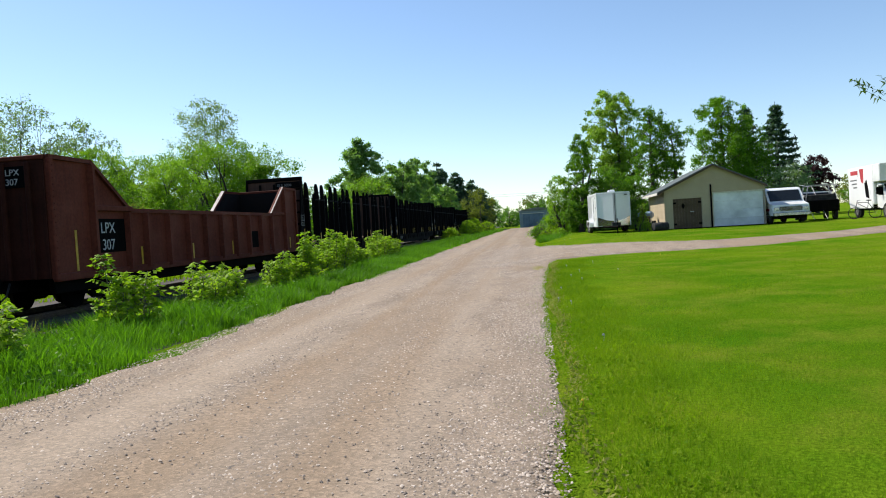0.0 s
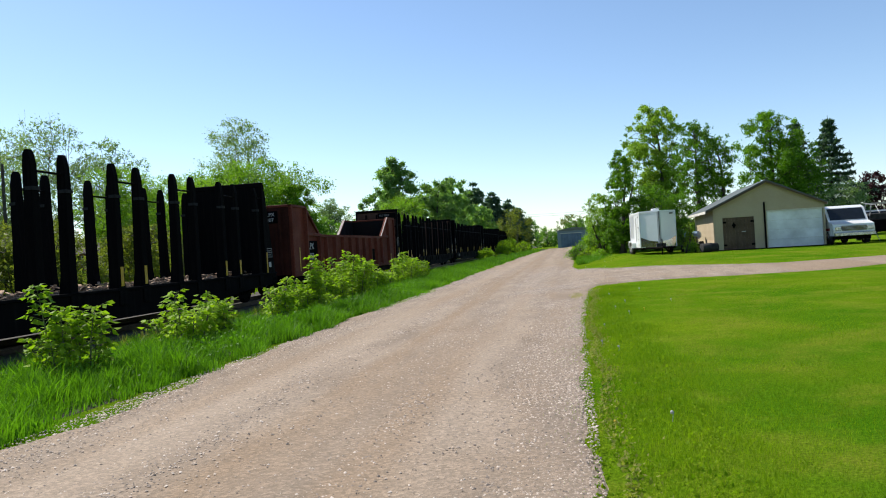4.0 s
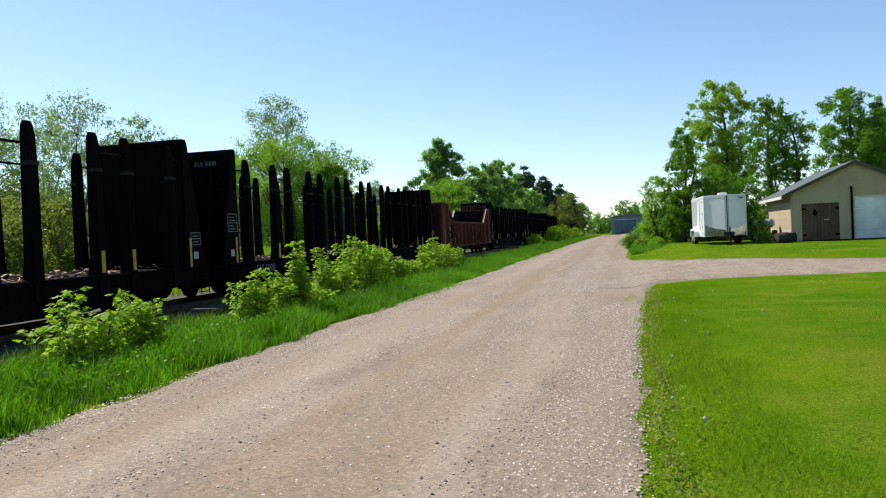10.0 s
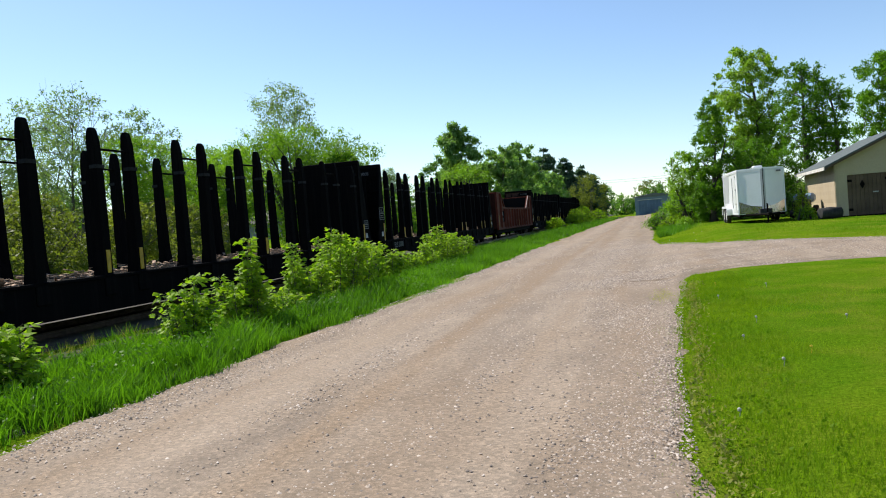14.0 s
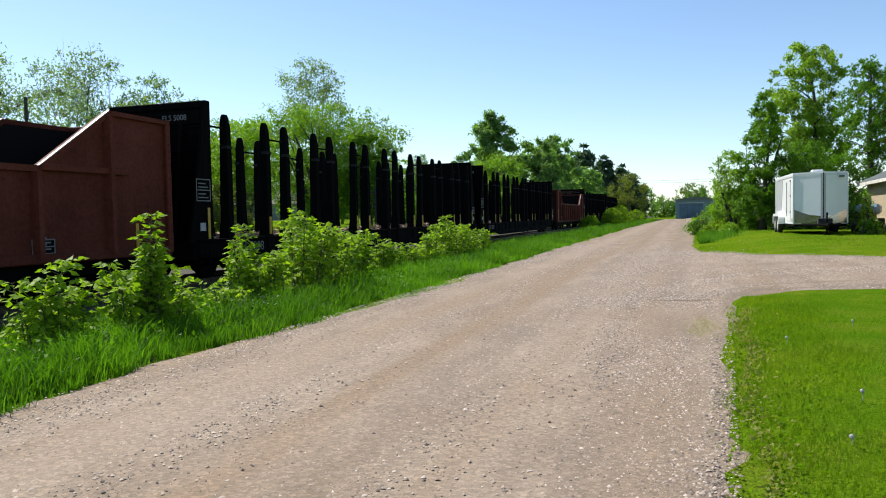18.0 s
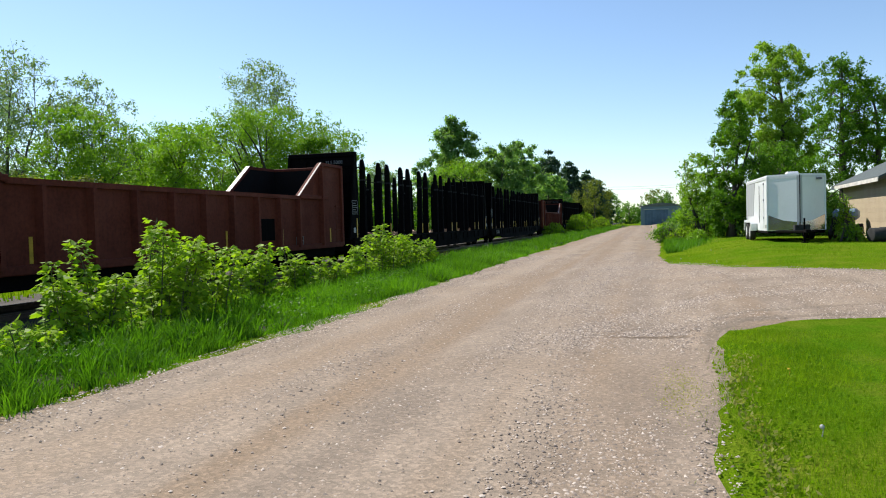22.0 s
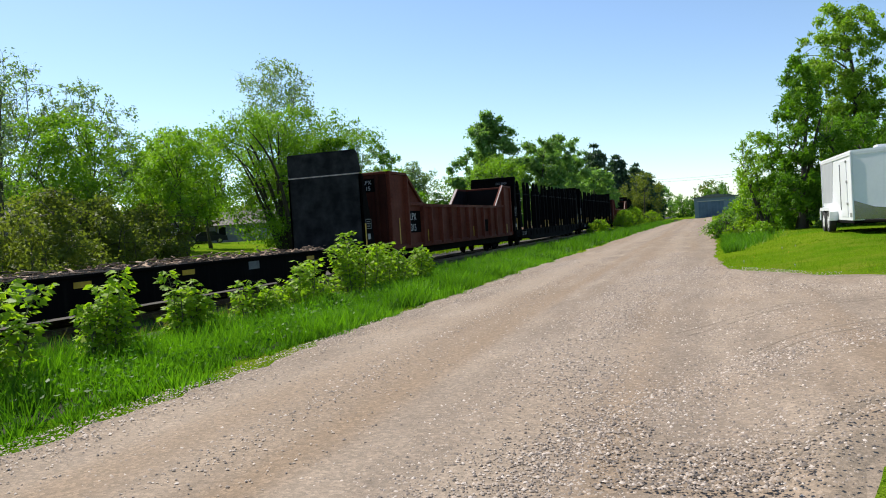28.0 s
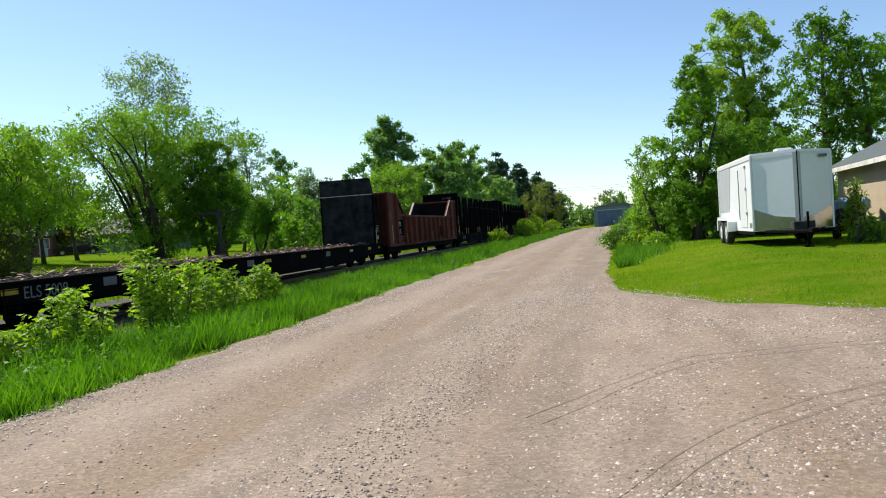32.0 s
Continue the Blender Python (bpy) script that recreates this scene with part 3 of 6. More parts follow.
def track():
    ys = np.arange(-60, 420, 2.0)
    strip("track_bed", np.full(len(ys), TRACK_X - 4.6), np.full(len(ys), TRACK_X + 2.3), ys, MAT["ballast"],
          "grey stone ballast under the railway track", "ballast", 0.02, 12, 0.2, 8)
    bed = thing("railway_track", "single railway track with worn rails on wooden ties", "railway track",
                pose(TRACK_X, 0, RAIL_Z), kind="structure")
    prof = [(-0.07, -0.17), (0.07, -0.17), (0.07, -0.15), (0.012, -0.13), (0.012, -0.04), (0.036, -0.03), (0.036, 0),
            (-0.036, 0), (-0.036, -0.03), (-0.012, -0.04), (-0.012, -0.13), (-0.07, -0.15)]
    for x in (-0.755, 0.755):
        part("rail", Geo().prism([(x + a, z) for a, z in prof], "y", -60, 420), MAT["rail"], bed)
    me = Geo().box(-1.3, -0.11, -0.33, 1.3, 0.11, -0.165, 0.015).mesh("tie", MAT["tie"])
    rng = random.Random(4)
    for k in range(150):
        part("tie", me, None, bed, at=pose(rng.uniform(-0.04, 0.04), 8 + k * 0.55, rng.uniform(-0.01, 0.01), 0, 0, rng.uniform(-1.5, 1.5)))


track()


# ---- the train ----
def wheel_mesh():
    g = Geo()
    for s in (-1, 1):
        x = 0.72 * s
        prof = [(x - 0.05 * s, 0.455), (x - 0.02 * s, 0.455), (x, 0.43), (x + 0.09 * s, 0.42), (x + 0.09 * s, 0.36), (x + 0.05 * s, 0.34),
                (x + 0.045 * s, 0.16), (x + 0.08 * s, 0.14), (x + 0.08 * s, 0.0)]
        n = 20
        base = len(g.v)
        for px, r in prof:
            for k in range(n):
                g.v.append((px, r * math.cos(math.tau * k / n), r * math.sin(math.tau * k / n)))
        for i in range(len(prof) - 1):
            for k in range(n):
                a, b = base + i * n + k, base + i * n + (k + 1) % n
                g.f.append((a, b, b + n, a + n))
    g.tube([(-0.95, 0, 0), (0.95, 0, 0)], [0.075, 0.075], 10)
    return g.mesh("wheelset", MAT["sooty"], True)


def sideframe_mesh():
    g = Geo()
    top = [(-1.15, 0.42), (-1.15, 0.56), (-0.75, 0.62), (-0.45, 0.72), (0.45, 0.72), (0.75, 0.62), (1.15, 0.56), (1.15, 0.42),
           (0.72, 0.42), (0.62, 0.54), (0.38, 0.60), (-0.38, 0.60), (-0.62, 0.54), (-0.72, 0.42)]
    g.prism(top, "x", -0.07, 0.07)
    g.prism([(-0.68, 0.42), (-0.36, 0.2), (0.36, 0.2), (0.68, 0.42), (0.5, 0.42), (0.3, 0.3), (-0.3, 0.3), (-0.5, 0.42)], "x", -0.07, 0.07)
    for y in (-0.32, 0.32):
        g.box(-0.06, y - 0.06, 0.28, 0.06, y + 0.06, 0.64, 0.01)
    for y in (-0.16, 0, 0.16):
        g.tube([(0, y, 0.28), (0, y, 0.58)], [0.065, 0.065], 8)
    for y in (-0.89, 0.89):
        g.box(-0.1, y - 0.14, 0.34, 0.12, y + 0.14, 0.52, 0.03)
    return g.mesh("side_frame", MAT["sooty"])


WHEEL, FRAME = wheel_mesh(), sideframe_mesh()
BOLSTER = Geo().box(-0.95, -0.16, 0.45, 0.95, 0.16, 0.72, 0.03).tube([(0, 0, 0.7), (0, 0, 0.86)], [0.2, 0.2], 12).mesh("bolster", MAT["sooty"])
COUPLER = Geo().box(-0.11, 0, 0.70, 0.11, 0.5, 0.92, 0.02).prism([(-0.13, 0.42), (0.16, 0.42), (0.2, 0.62), (0.06, 0.72), (0.03, 0.58), (-0.13, 0.6)], "z", 0.66, 0.96).mesh("coupler", MAT["sooty"])


def trucks(car, ends):
    for y in ends:
        tr = thing_part("truck", car, pose(0, y, 0))
        for x in (-0.98, 0.98):
            part("side_frame", FRAME, None, tr, at=pose(x, 0, 0, 0, 0, 0 if x > 0 else 180))
        part("bolster", BOLSTER, None, tr)
        for d in (-0.89, 0.89):
            part("wheelset", WHEEL, None, tr, at=pose(0, d, 0.42))


def thing_part(name, parent, m, label=""):
    ob = new(name)
    ob.parent, ob.empty_display_size = parent, 0.2
    ob.matrix_basis = m
    return ob


def gondola(number, y0):
    """An ore-red gondola with raised ends; its near end is at y = 0."""
    L, W, top, side, low = 19.45, 1.5, 3.82, 2.55, 0.86
    car = thing("gondola_car", "rust-red steel gondola with raised ends, lettered LPX " + number, "railway car",
                pose(TRACK_X, y0, RAIL_Z), "cars of the train")
    outline = [(0, low), (0, top), (1.75, top - 0.02), (3.65, side), (L - 3.75, side), (L - 1.87, top - 0.02), (L, top), (L, low)]
    for s in (-1, 1):
        g = Geo().prism(outline, "x", s * (W - 0.11), s * (W - 0.06))
        part("side_plate", g, MAT["red"], car)
        # rims along the top of the raised ends and the sloping edges
        rim = [((0, top), (1.75, top), 0.05, MAT["red"]), ((L - 1.87, top), (L, top), 0.05, MAT["red"]),
               ((3.65, side), (L - 3.75, side), 0.07, MAT["red"]),
               ((1.75, top), (3.65, side), 0.06, MAT["red"]), ((L - 3.75, side), (L - 1.87, top), 0.06, MAT["edge"])]
        for (ya, za), (yb, zb), h, m in rim:
            d = Vector((0, yb - ya, zb - za)).normalized()
            nrm = Vector((0, -d.z, d.y)) * h
            p = [(ya, za), (yb, zb), (yb + nrm.y, zb + nrm.z), (ya + nrm.y, za + nrm.z)]
            p2 = [(ya, za - 0.05), (yb, zb - 0.05)] + p[2:]
            part("top_rim", Geo().prism(p2, "x", s * (W - 0.14), s * (W + 0.03)), MAT["red"], car)
            # thin pale strip on the far slope, its bright sheen put into the colour
            if m is MAT["edge"]:
                up = nrm.normalized() * 0.012
                p3 = [(ya + nrm.y, za + nrm.z), (yb + nrm.y, zb + nrm.z), (yb + nrm.y + up.y, zb + nrm.z + up.z), (ya + nrm.y + up.y, za + nrm.z + up.z)]
                part("scraped_edge", Geo().prism(p3, "x", s * (W - (0.04 if s > 0 else 0.13)), s * (W + 0.02)), m, car, "pale strip painting the sky's sheen on the rim edge")
        part("belt_rail", Geo().box(s * (W - 0.06), 1.7, side - 0.02, s * (W + 0.05), 3.7, side + 0.12, 0.015), MAT["red"], car)
        part("belt_rail", Geo().box(s * (W - 0.06), L - 3.7, side - 0.02, s * (W + 0.05), L - 1.4, side + 0.12, 0.015), MAT["red"], car)
        part("side_sill", Geo().box(s * (W - 0.1), 0.02, low - 0.09, s * (W + 0.02), L - 0.02, low + 0.1, 0.02), MAT["red"], car)
        ribs = [1.75, 3.45] + [4.48 + 1.392 * k for k in range(9)] + [L - 1.95]
        for k, y in enumerate(ribs):
            hi = top - 0.08 if k in (0, len(ribs) - 1) else side - 0.05
            rib = [(y - 0.1, s * (W - 0.06)), (y - 0.055, s * (W + 0.10)), (y + 0.055, s * (W + 0.10)), (y + 0.1, s * (W - 0.06))]
            g = Geo().prism([(x, yy) for yy, x in rib], "z", low + 0.02, hi)
            part("rib", g, MAT["red"], car)
        for y in (0.07, L - 0.07):
            part("corner_post", Geo().box(s * (W - 0.1), y - 0.08, low - 0.05, s * (W + 0.04), y + 0.08, top - 0.02, 0.02), MAT["red"], car)
        rv = Geo()
        for y in (0.07, L - 0.07):
            for k in range(18):
                rv.box(s * (W + 0.035), y - 0.02, low + 0.1 + 0.155 * k, s * (W + 0.055), y + 0.02, low + 0.14 + 0.155 * k, 0.008)
        tagged(part("rivet_row", rv, MAT["red"], car), kind="stuff")
        for y in (1.0, 4.25, 7.72, 11.2, 14.55, L - 1.1):
            part("reflector", Geo().box(s * (W - 0.062), y - 0.045, 0.98, s * (W - 0.052), y + 0.045, 2.02 if y < 2 else 1.5), MAT["yellow"], car, "yellow reflective strip")
        part("ladder", ladder(s * (W + 0.05), L - 0.7, 1.0, 2.3), MAT["red"], car)
    part("number_board", Geo().box(W - 0.062, 1.98, 1.4, W - 0.05, 3.44, 2.32), MAT["black"], car, "black board behind the car number")
    words("lettering", "LPX", 0.42, MAT["white"], car, pose(W - 0.046, 2.12, 1.93, 90, 0, 90))
    words("lettering", number, 0.42, MAT["white"], car, pose(W - 0.046, 2.16, 1.47, 90, 0, 90))
    part("end_board", Geo().box(0.25, -0.078, 3.1, 1.05, -0.07, 3.62), MAT["black"], car)
    words("lettering", "LPX", 0.22, MAT["white"], car, pose(0.42, -0.084, 3.4, 90, 0, 0))
    words("lettering", number, 0.22, MAT["white"], car, pose(0.42, -0.084, 3.17, 90, 0, 0))
    part("patch_hole", Geo().box(W - 0.062, 13.0, 1.16, W - 0.05, 14.02, 1.84), MAT["black"], car, "dark square patch")
    part("data_plate", Geo().box(W - 0.062, 15.5, 0.95, W - 0.05, 16.05, 1.24), MAT["black"], car)
    part("data_frame", frame_geo(W - 0.05, 15.5, 0.95, 16.05, 1.24), MAT["grey"], car, "pale outlined data panel")
    for y, s in ((0.0, -1), (L, 1)):
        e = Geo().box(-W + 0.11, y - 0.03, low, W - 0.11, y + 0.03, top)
        # wall and ribs darker than the sides, with shade painted in beside the soot
        part("end_plate", e, MAT["red_end"], car, "end wall darkened by soot and painted-in shade")
        part("lining", Geo().box(-W + 0.12, y - s * 0.05, low + 0.1, W - 0.12, y - s * 0.04, top - 0.05), MAT["red_in"], car, "near-black inner face")
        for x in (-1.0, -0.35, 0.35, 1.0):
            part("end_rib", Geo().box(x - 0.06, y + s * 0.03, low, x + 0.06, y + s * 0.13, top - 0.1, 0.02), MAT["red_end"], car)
        part("end_rim", Geo().box(-W + 0.1, y - 0.07, top - 0.06, W - 0.1, y + 0.1 if s > 0 else y + 0.07, top + 0.05, 0.015), MAT["red"], car)
        part("coupler", COUPLER, None, car, at=pose(0, y + s * 0.05, 0, 0, 0, 0 if s > 0 else 180))
        hose = Geo().tube([(0.35, y + s * 0.1, 0.8), (0.38, y + s * 0.3, 0.5), (0.28, y + s * 0.45, 0.35), (0.18, y + s * 0.55, 0.5)], [0.025] * 4, 6)
        part("brake_hose", hose, MAT["rubber"], car)
    for s in (-1, 1):
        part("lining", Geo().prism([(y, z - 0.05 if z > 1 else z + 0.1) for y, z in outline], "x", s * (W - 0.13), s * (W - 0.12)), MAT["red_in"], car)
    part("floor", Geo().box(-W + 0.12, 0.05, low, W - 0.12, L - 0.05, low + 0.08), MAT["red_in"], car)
    part("centre_sill", Geo().box(-0.28, 0.0, 0.55, 0.28, L, low, 0.02), MAT["sooty"], car)
    for s in (-1, 1):
        part("under_beam", Geo().box(s * 1.08, 0.3, 0.46, s * 1.26, L - 0.3, low, 0.02), MAT["sooty"], car)
    part("brake_tank", Geo().tube([(-0.7, 8.2, 0.62), (-0.7, 9.4, 0.62)], [0.2, 0.2], 12), MAT["sooty"], car)
    trucks(car, (2.7, L - 2.7))
    return car


def ladder(x, y, z0, z1):
    g = Geo()
    for d in (-0.2, 0.2):
        g.tube([(x + 0.05, y + d, z0 - 0.06), (x + 0.05, y + d, z1 + 0.06)], [0.014, 0.014], 5)
    for k in range(4):
        z = z0 + (z1 - z0) * k / 3
        g.tube([(x - 0.02, y - 0.2, z), (x + 0.05, y - 0.2, z), (x + 0.05, y + 0.2, z), (x - 0.02, y + 0.2, z)], [0.012] * 4, 5)
    return g


def stake_mesh():
    """A tapering log stake; its outer side is at x = 0, its top is cut at a slant."""
    g = Geo()
    rings = [(1.06, 0.30, 0.30, 0.0), (1.5, 0.27, 0.25, 0.0), (3.2, 0.25, 0.22, 0.0), (4.0, 0.23, 0.19, -0.02), (4.24, 0.21, 0.13, -0.06), (4.32, 0.17, 0.07, -0.09)]
    for z, w, d, off in rings:
        g.v += [(off - d, -w / 2, z), (off, -w / 2 + 0.02, z), (off, w / 2 - 0.02, z), (off - d, w / 2, z)]
    for i in range(len(rings) - 1):
        for k in range(4):
            a, b = i * 4 + k, i * 4 + (k + 1) % 4
            g.f.append((a, b, b + 4, a + 4))
    g.f += [(3, 2, 1, 0), tuple(range(len(g.v) - 4, len(g.v)))]
    g.box(-0.3, -0.17, 0.62, 0.03, 0.17, 1.08, 0.02)
    return g.mesh("stake", MAT["black"])


STAKE = stake_mesh()
BAND = Geo().box(-0.17, -0.13, 3.42, 0.012, 0.13, 3.5, 0.0).mesh("band", MAT["faded"])
REFLECT = Geo().box(0.002, -0.06, 1.12, 0.014, 0.06, 1.62).mesh("reflector", MAT["yellow"])


def bulkhead(car, y, s, inner, H=4.55, stepped=False):
    """The end wall of a log car at y; s is the side on which its struts stand."""
    W = 1.475
    b = thing_part("bulkhead", car, pose(0, y, 0))
    part("panel", Geo().box(-W, 0, 1.05, W, s * 0.12, 3.68 if stepped else H, 0.02), inner, b)
    if stepped:
        part("upper_panel", Geo().prism([(-W, 3.7), (W, 3.7), (W - 0.13, H - 0.09), (W - 0.2, H), (-W + 0.06, H), (-W, H - 0.06)], "y", 0.01, s * 0.12), inner, b)
    else:
        part("top_rail", Geo().box(-W, -0.02 * s, H - 0.16, W, s * 0.2, H + 0.02, 0.02), MAT["black"], b)
        part("name_strip", Geo().box(0.1, s * 0.2, H - 0.55, W - 0.1, s * 0.215, H - 0.22, 0.004), MAT["black"], b)
    T, H = H, 3.68 if stepped else H
    for x in (-W, W):
        q = math.copysign(0.07, -x)
        g = Geo().prism([(0, 1.0), (s * 0.95, 1.0), (s * 0.80, 1.6), (s * 0.22, H - 0.05), (0, H)], "x", x, x + q)
        part("side_wing", g, MAT["black"], b)
    for x in (-0.75, 0.0, 0.75):
        g = Geo().prism([(s * 0.12, 1.0), (s * 0.62, 1.0), (s * 0.2, H - 0.3), (s * 0.12, H - 0.3)], "x", x - 0.05, x + 0.05)
        part("strut", g, MAT["black"], b)
    for k in range(5):
        z = 1.5 + 0.6 * k
        part("rib", Geo().box(-W + 0.08, s * 0.12, z, W - 0.08, s * 0.17, z + 0.08, 0.01), MAT["black"], b)
    part("reflector", Geo().box(W + 0.003, s * 0.12, 0.95, W + 0.012, s * 0.22, 1.86), MAT["yellow"], b, "yellow reflective strip")
    ya, yb, za, zb = (s * 0.2, s * 0.68, 1.66, 2.02) if s > 0 else (s * 0.08, s * 0.66, 2.02, 2.58)
    part("label_frame", frame_geo(W + 0.003, ya, za, yb, zb), MAT["grey"], b, "pale outlined data panel")
    part("white_tag", Geo().box(W + 0.003, s * 0.32, 1.28, W + 0.01, s * 0.54, 1.48), MAT["white"], b, "small white tag")
    return b


def frame_geo(x, ya, za, yb, zb):
    ya, yb = min(ya, yb), max(ya, yb)
    g, t, m = Geo(), 0.025, (za + zb) / 2
    for a, b, c, d in ((ya, za, yb, za + t), (ya, zb - t, yb, zb), (ya, m - t / 2, yb, m + t / 2), (ya, za + t, ya + t, zb - t), (yb - t, za + t, yb, zb - t)):
        g.box(x, a, b, x + 0.006, c, d)
    for k in range(2):
        for z in (za + 0.08, m + 0.06):
            g.box(x, ya + 0.08, z + 0.09 * k, x + 0.005, yb - 0.1 - 0.1 * k, z + 0.03 + 0.09 * k)
    return g


def debris_mesh(L, seed, n=1500):
    """Bark, chips and broken sticks left on a deck."""
    rng = np.random.default_rng(seed)
    y, x = rng.uniform(0.2, L - 0.2, n), rng.uniform(-1.25, 1.3, n)
    dense = 0.5 + 0.5 * np.sin(y * 0.9 + seed) * np.sin(y * 0.37)
    keep = rng.random(n) < 0.25 + 0.75 * dense
    x, y = x[keep], y[keep]
    n = len(x)
    z = 1.06 + rng.random(n) ** 3 * 0.14
    ln, wd, th = rng.uniform(0.06, 0.38, n), rng.uniform(0.02, 0.1, n), rng.uniform(0.008, 0.03, n)
    a, tilt = rng.uniform(0, math.tau, n), rng.normal(0, 0.18, n)
    d = np.stack([np.cos(a) * np.cos(tilt), np.sin(a) * np.cos(tilt), np.sin(tilt)], -1)
    p = np.stack([-np.sin(a), np.cos(a), 0 * a], -1)
    u = np.cross(d, p)
    c = np.stack([x, y, z], -1)
    v = [c + i * d * ln[:, None] / 2 + j * p * wd[:, None] / 2 + k * u * th[:, None] / 2 for k in (-1, 1) for i, j in ((-1, -1), (1, -1), (1, 1), (-1, 1))]
    v = np.stack(v, 1).reshape(-1, 3)
    f = np.array([(3, 2, 1, 0), (4, 5, 6, 7), (0, 1, 5, 4), (1, 2, 6, 5), (2, 3, 7, 6), (3, 0, 4, 7)])
    f = (np.arange(n)[:, None, None] * 8 + f).reshape(-1, 4)
    return fast_mesh("debris", v, f, MAT["bark_chip"])


def log_car(y0, stakes=True, inner=None, label="", near_wall=True, lettering=True):
    """A log flat car; y = 0 is the inner face of its near end wall."""
    L, W = 24.25, 1.5
    car = thing("log_car", label or "black log flat car with end walls and tall stakes", "railway car",
                pose(TRACK_X, y0, RAIL_Z), "cars of the train")
    part("deck", Geo().box(-W + 0.04, -0.95, 0.95, W - 0.04, L + 0.95, 1.05, 0.01), MAT["black"], car)
    for s in (-1, 1):
        g = Geo().prism([(-0.95, 1.05), (-0.95, 0.62), (2.6, 0.48), (4.0, 0.29), (L - 4.0, 0.29), (L - 2.6, 0.48), (L + 0.95, 0.62), (L + 0.95, 1.05)], "x", s * (W - 0.14), s * W)
        part("side_sill", g, MAT["black"], car)
        part("sill_flange", Geo().box(s * (W - 0.02), -0.95, 1.0, s * (W + 0.05), L + 0.95, 1.07, 0.01), MAT["black"], car)
        for y in () if stakes else (-0.92, 5.0, 11.0, 14.2, 20.0, 22.8, 24.5):
            part("reflector", Geo().box(s * W, y, 0.8, s * (W + 0.008), y + 0.45, 0.92), MAT["yellow"], car, "yellow reflective plate")
        for y in () if stakes else (2.2, 9.6, 16.9):
            part("data_plate", Geo().box(s * W, y, 0.74, s * (W + 0.008), y + 0.5, 0.95), MAT["grey"], car)
        part("step", ladder(s * W, -0.7, 0.35, 0.9), MAT["sooty"], car)
        part("step", ladder(s * W, L + 0.7, 0.35, 0.9), MAT["sooty"], car)
    part("centre_sill", Geo().box(-0.35, -0.9, 0.34, 0.35, L + 0.9, 0.95, 0.02), MAT["sooty"], car)
    for k in range(9):
        part("cross_bearer", Geo().box(-W + 0.1, 1.5 + 2.7 * k, 0.62, W - 0.1, 1.65 + 2.7 * k, 0.95), MAT["sooty"], car)
    bulkhead(car, L, 1, inner or (MAT["black"] if stakes else MAT["faded"]), stepped=not stakes)
    if near_wall:
        bulkhead(car, -0.26, -1, inner or MAT["black"])
        words("lettering", "ELS 5008", 0.2, MAT["grey"], car, pose(0.2, -0.485, 4.1, 90, 0, 0)) if lettering else None
    if not stakes:
        part("seam", Geo().box(-1.46, L - 0.012, 3.66, 1.46, L - 0.002, 3.7), MAT["edge"], car, "pale scraped seam across the end wall")
    if lettering:
        words("lettering", "ELS 5008", 0.36, MAT["grey"], car, pose(W + 0.01, 0.75 if stakes else -0.35, 0.69, 90, 0, 90))
    part("scrap_wood", debris_mesh(L, int(y0) % 7 + 1), None, car, "bark, chips and broken sticks on the deck")
    if stakes:
        spots = [0.5] + [v for k in range(7) for v in (2.46 + 3.05 * k, 3.58 + 3.05 * k)] + [L - 0.6]
        for s in (-1, 1):
            for k, y in enumerate(spots):
                st = part("stake", STAKE, None, car, at=pose(s * (W + 0.02), y, 0, 0, 0, 0 if s > 0 else 180))
                part("band", BAND, None, st)
                if k % 4 in (1, 2):
                    part("reflector", REFLECT, None, st)
            for k in range(7):
                ya, yb = 2.46 + 3.05 * k, 3.58 + 3.05 * k
                part("tie_rod", Geo().tube([(s * (W - 0.1), ya, 3.86), (s * (W - 0.1), yb, 3.86)], [0.03, 0.03], 6), MAT["sooty"], car)
            for ya, yb in ((-0.26, 0.5), (L - 0.6, L)):
                part("tie_rod", Geo().tube([(s * (W - 0.1), ya, 3.95), (s * (W - 0.1), yb, 3.95)], [0.03, 0.03], 6), MAT["sooty"], car)
    for y, s in ((-0.95, -1), (L + 0.95, 1)):
        part("coupler", COUPLER, None, car, at=pose(0, y - s * 0.2, 0, 0, 0, 0 if s > 0 else 180))
        part("end_sill", Geo().box(-W + 0.05, y - 0.06, 0.55, W - 0.05, y + 0.04, 1.0, 0.02), MAT["sooty"], car)
    trucks(car, (1.3, L - 1.3))
    return car


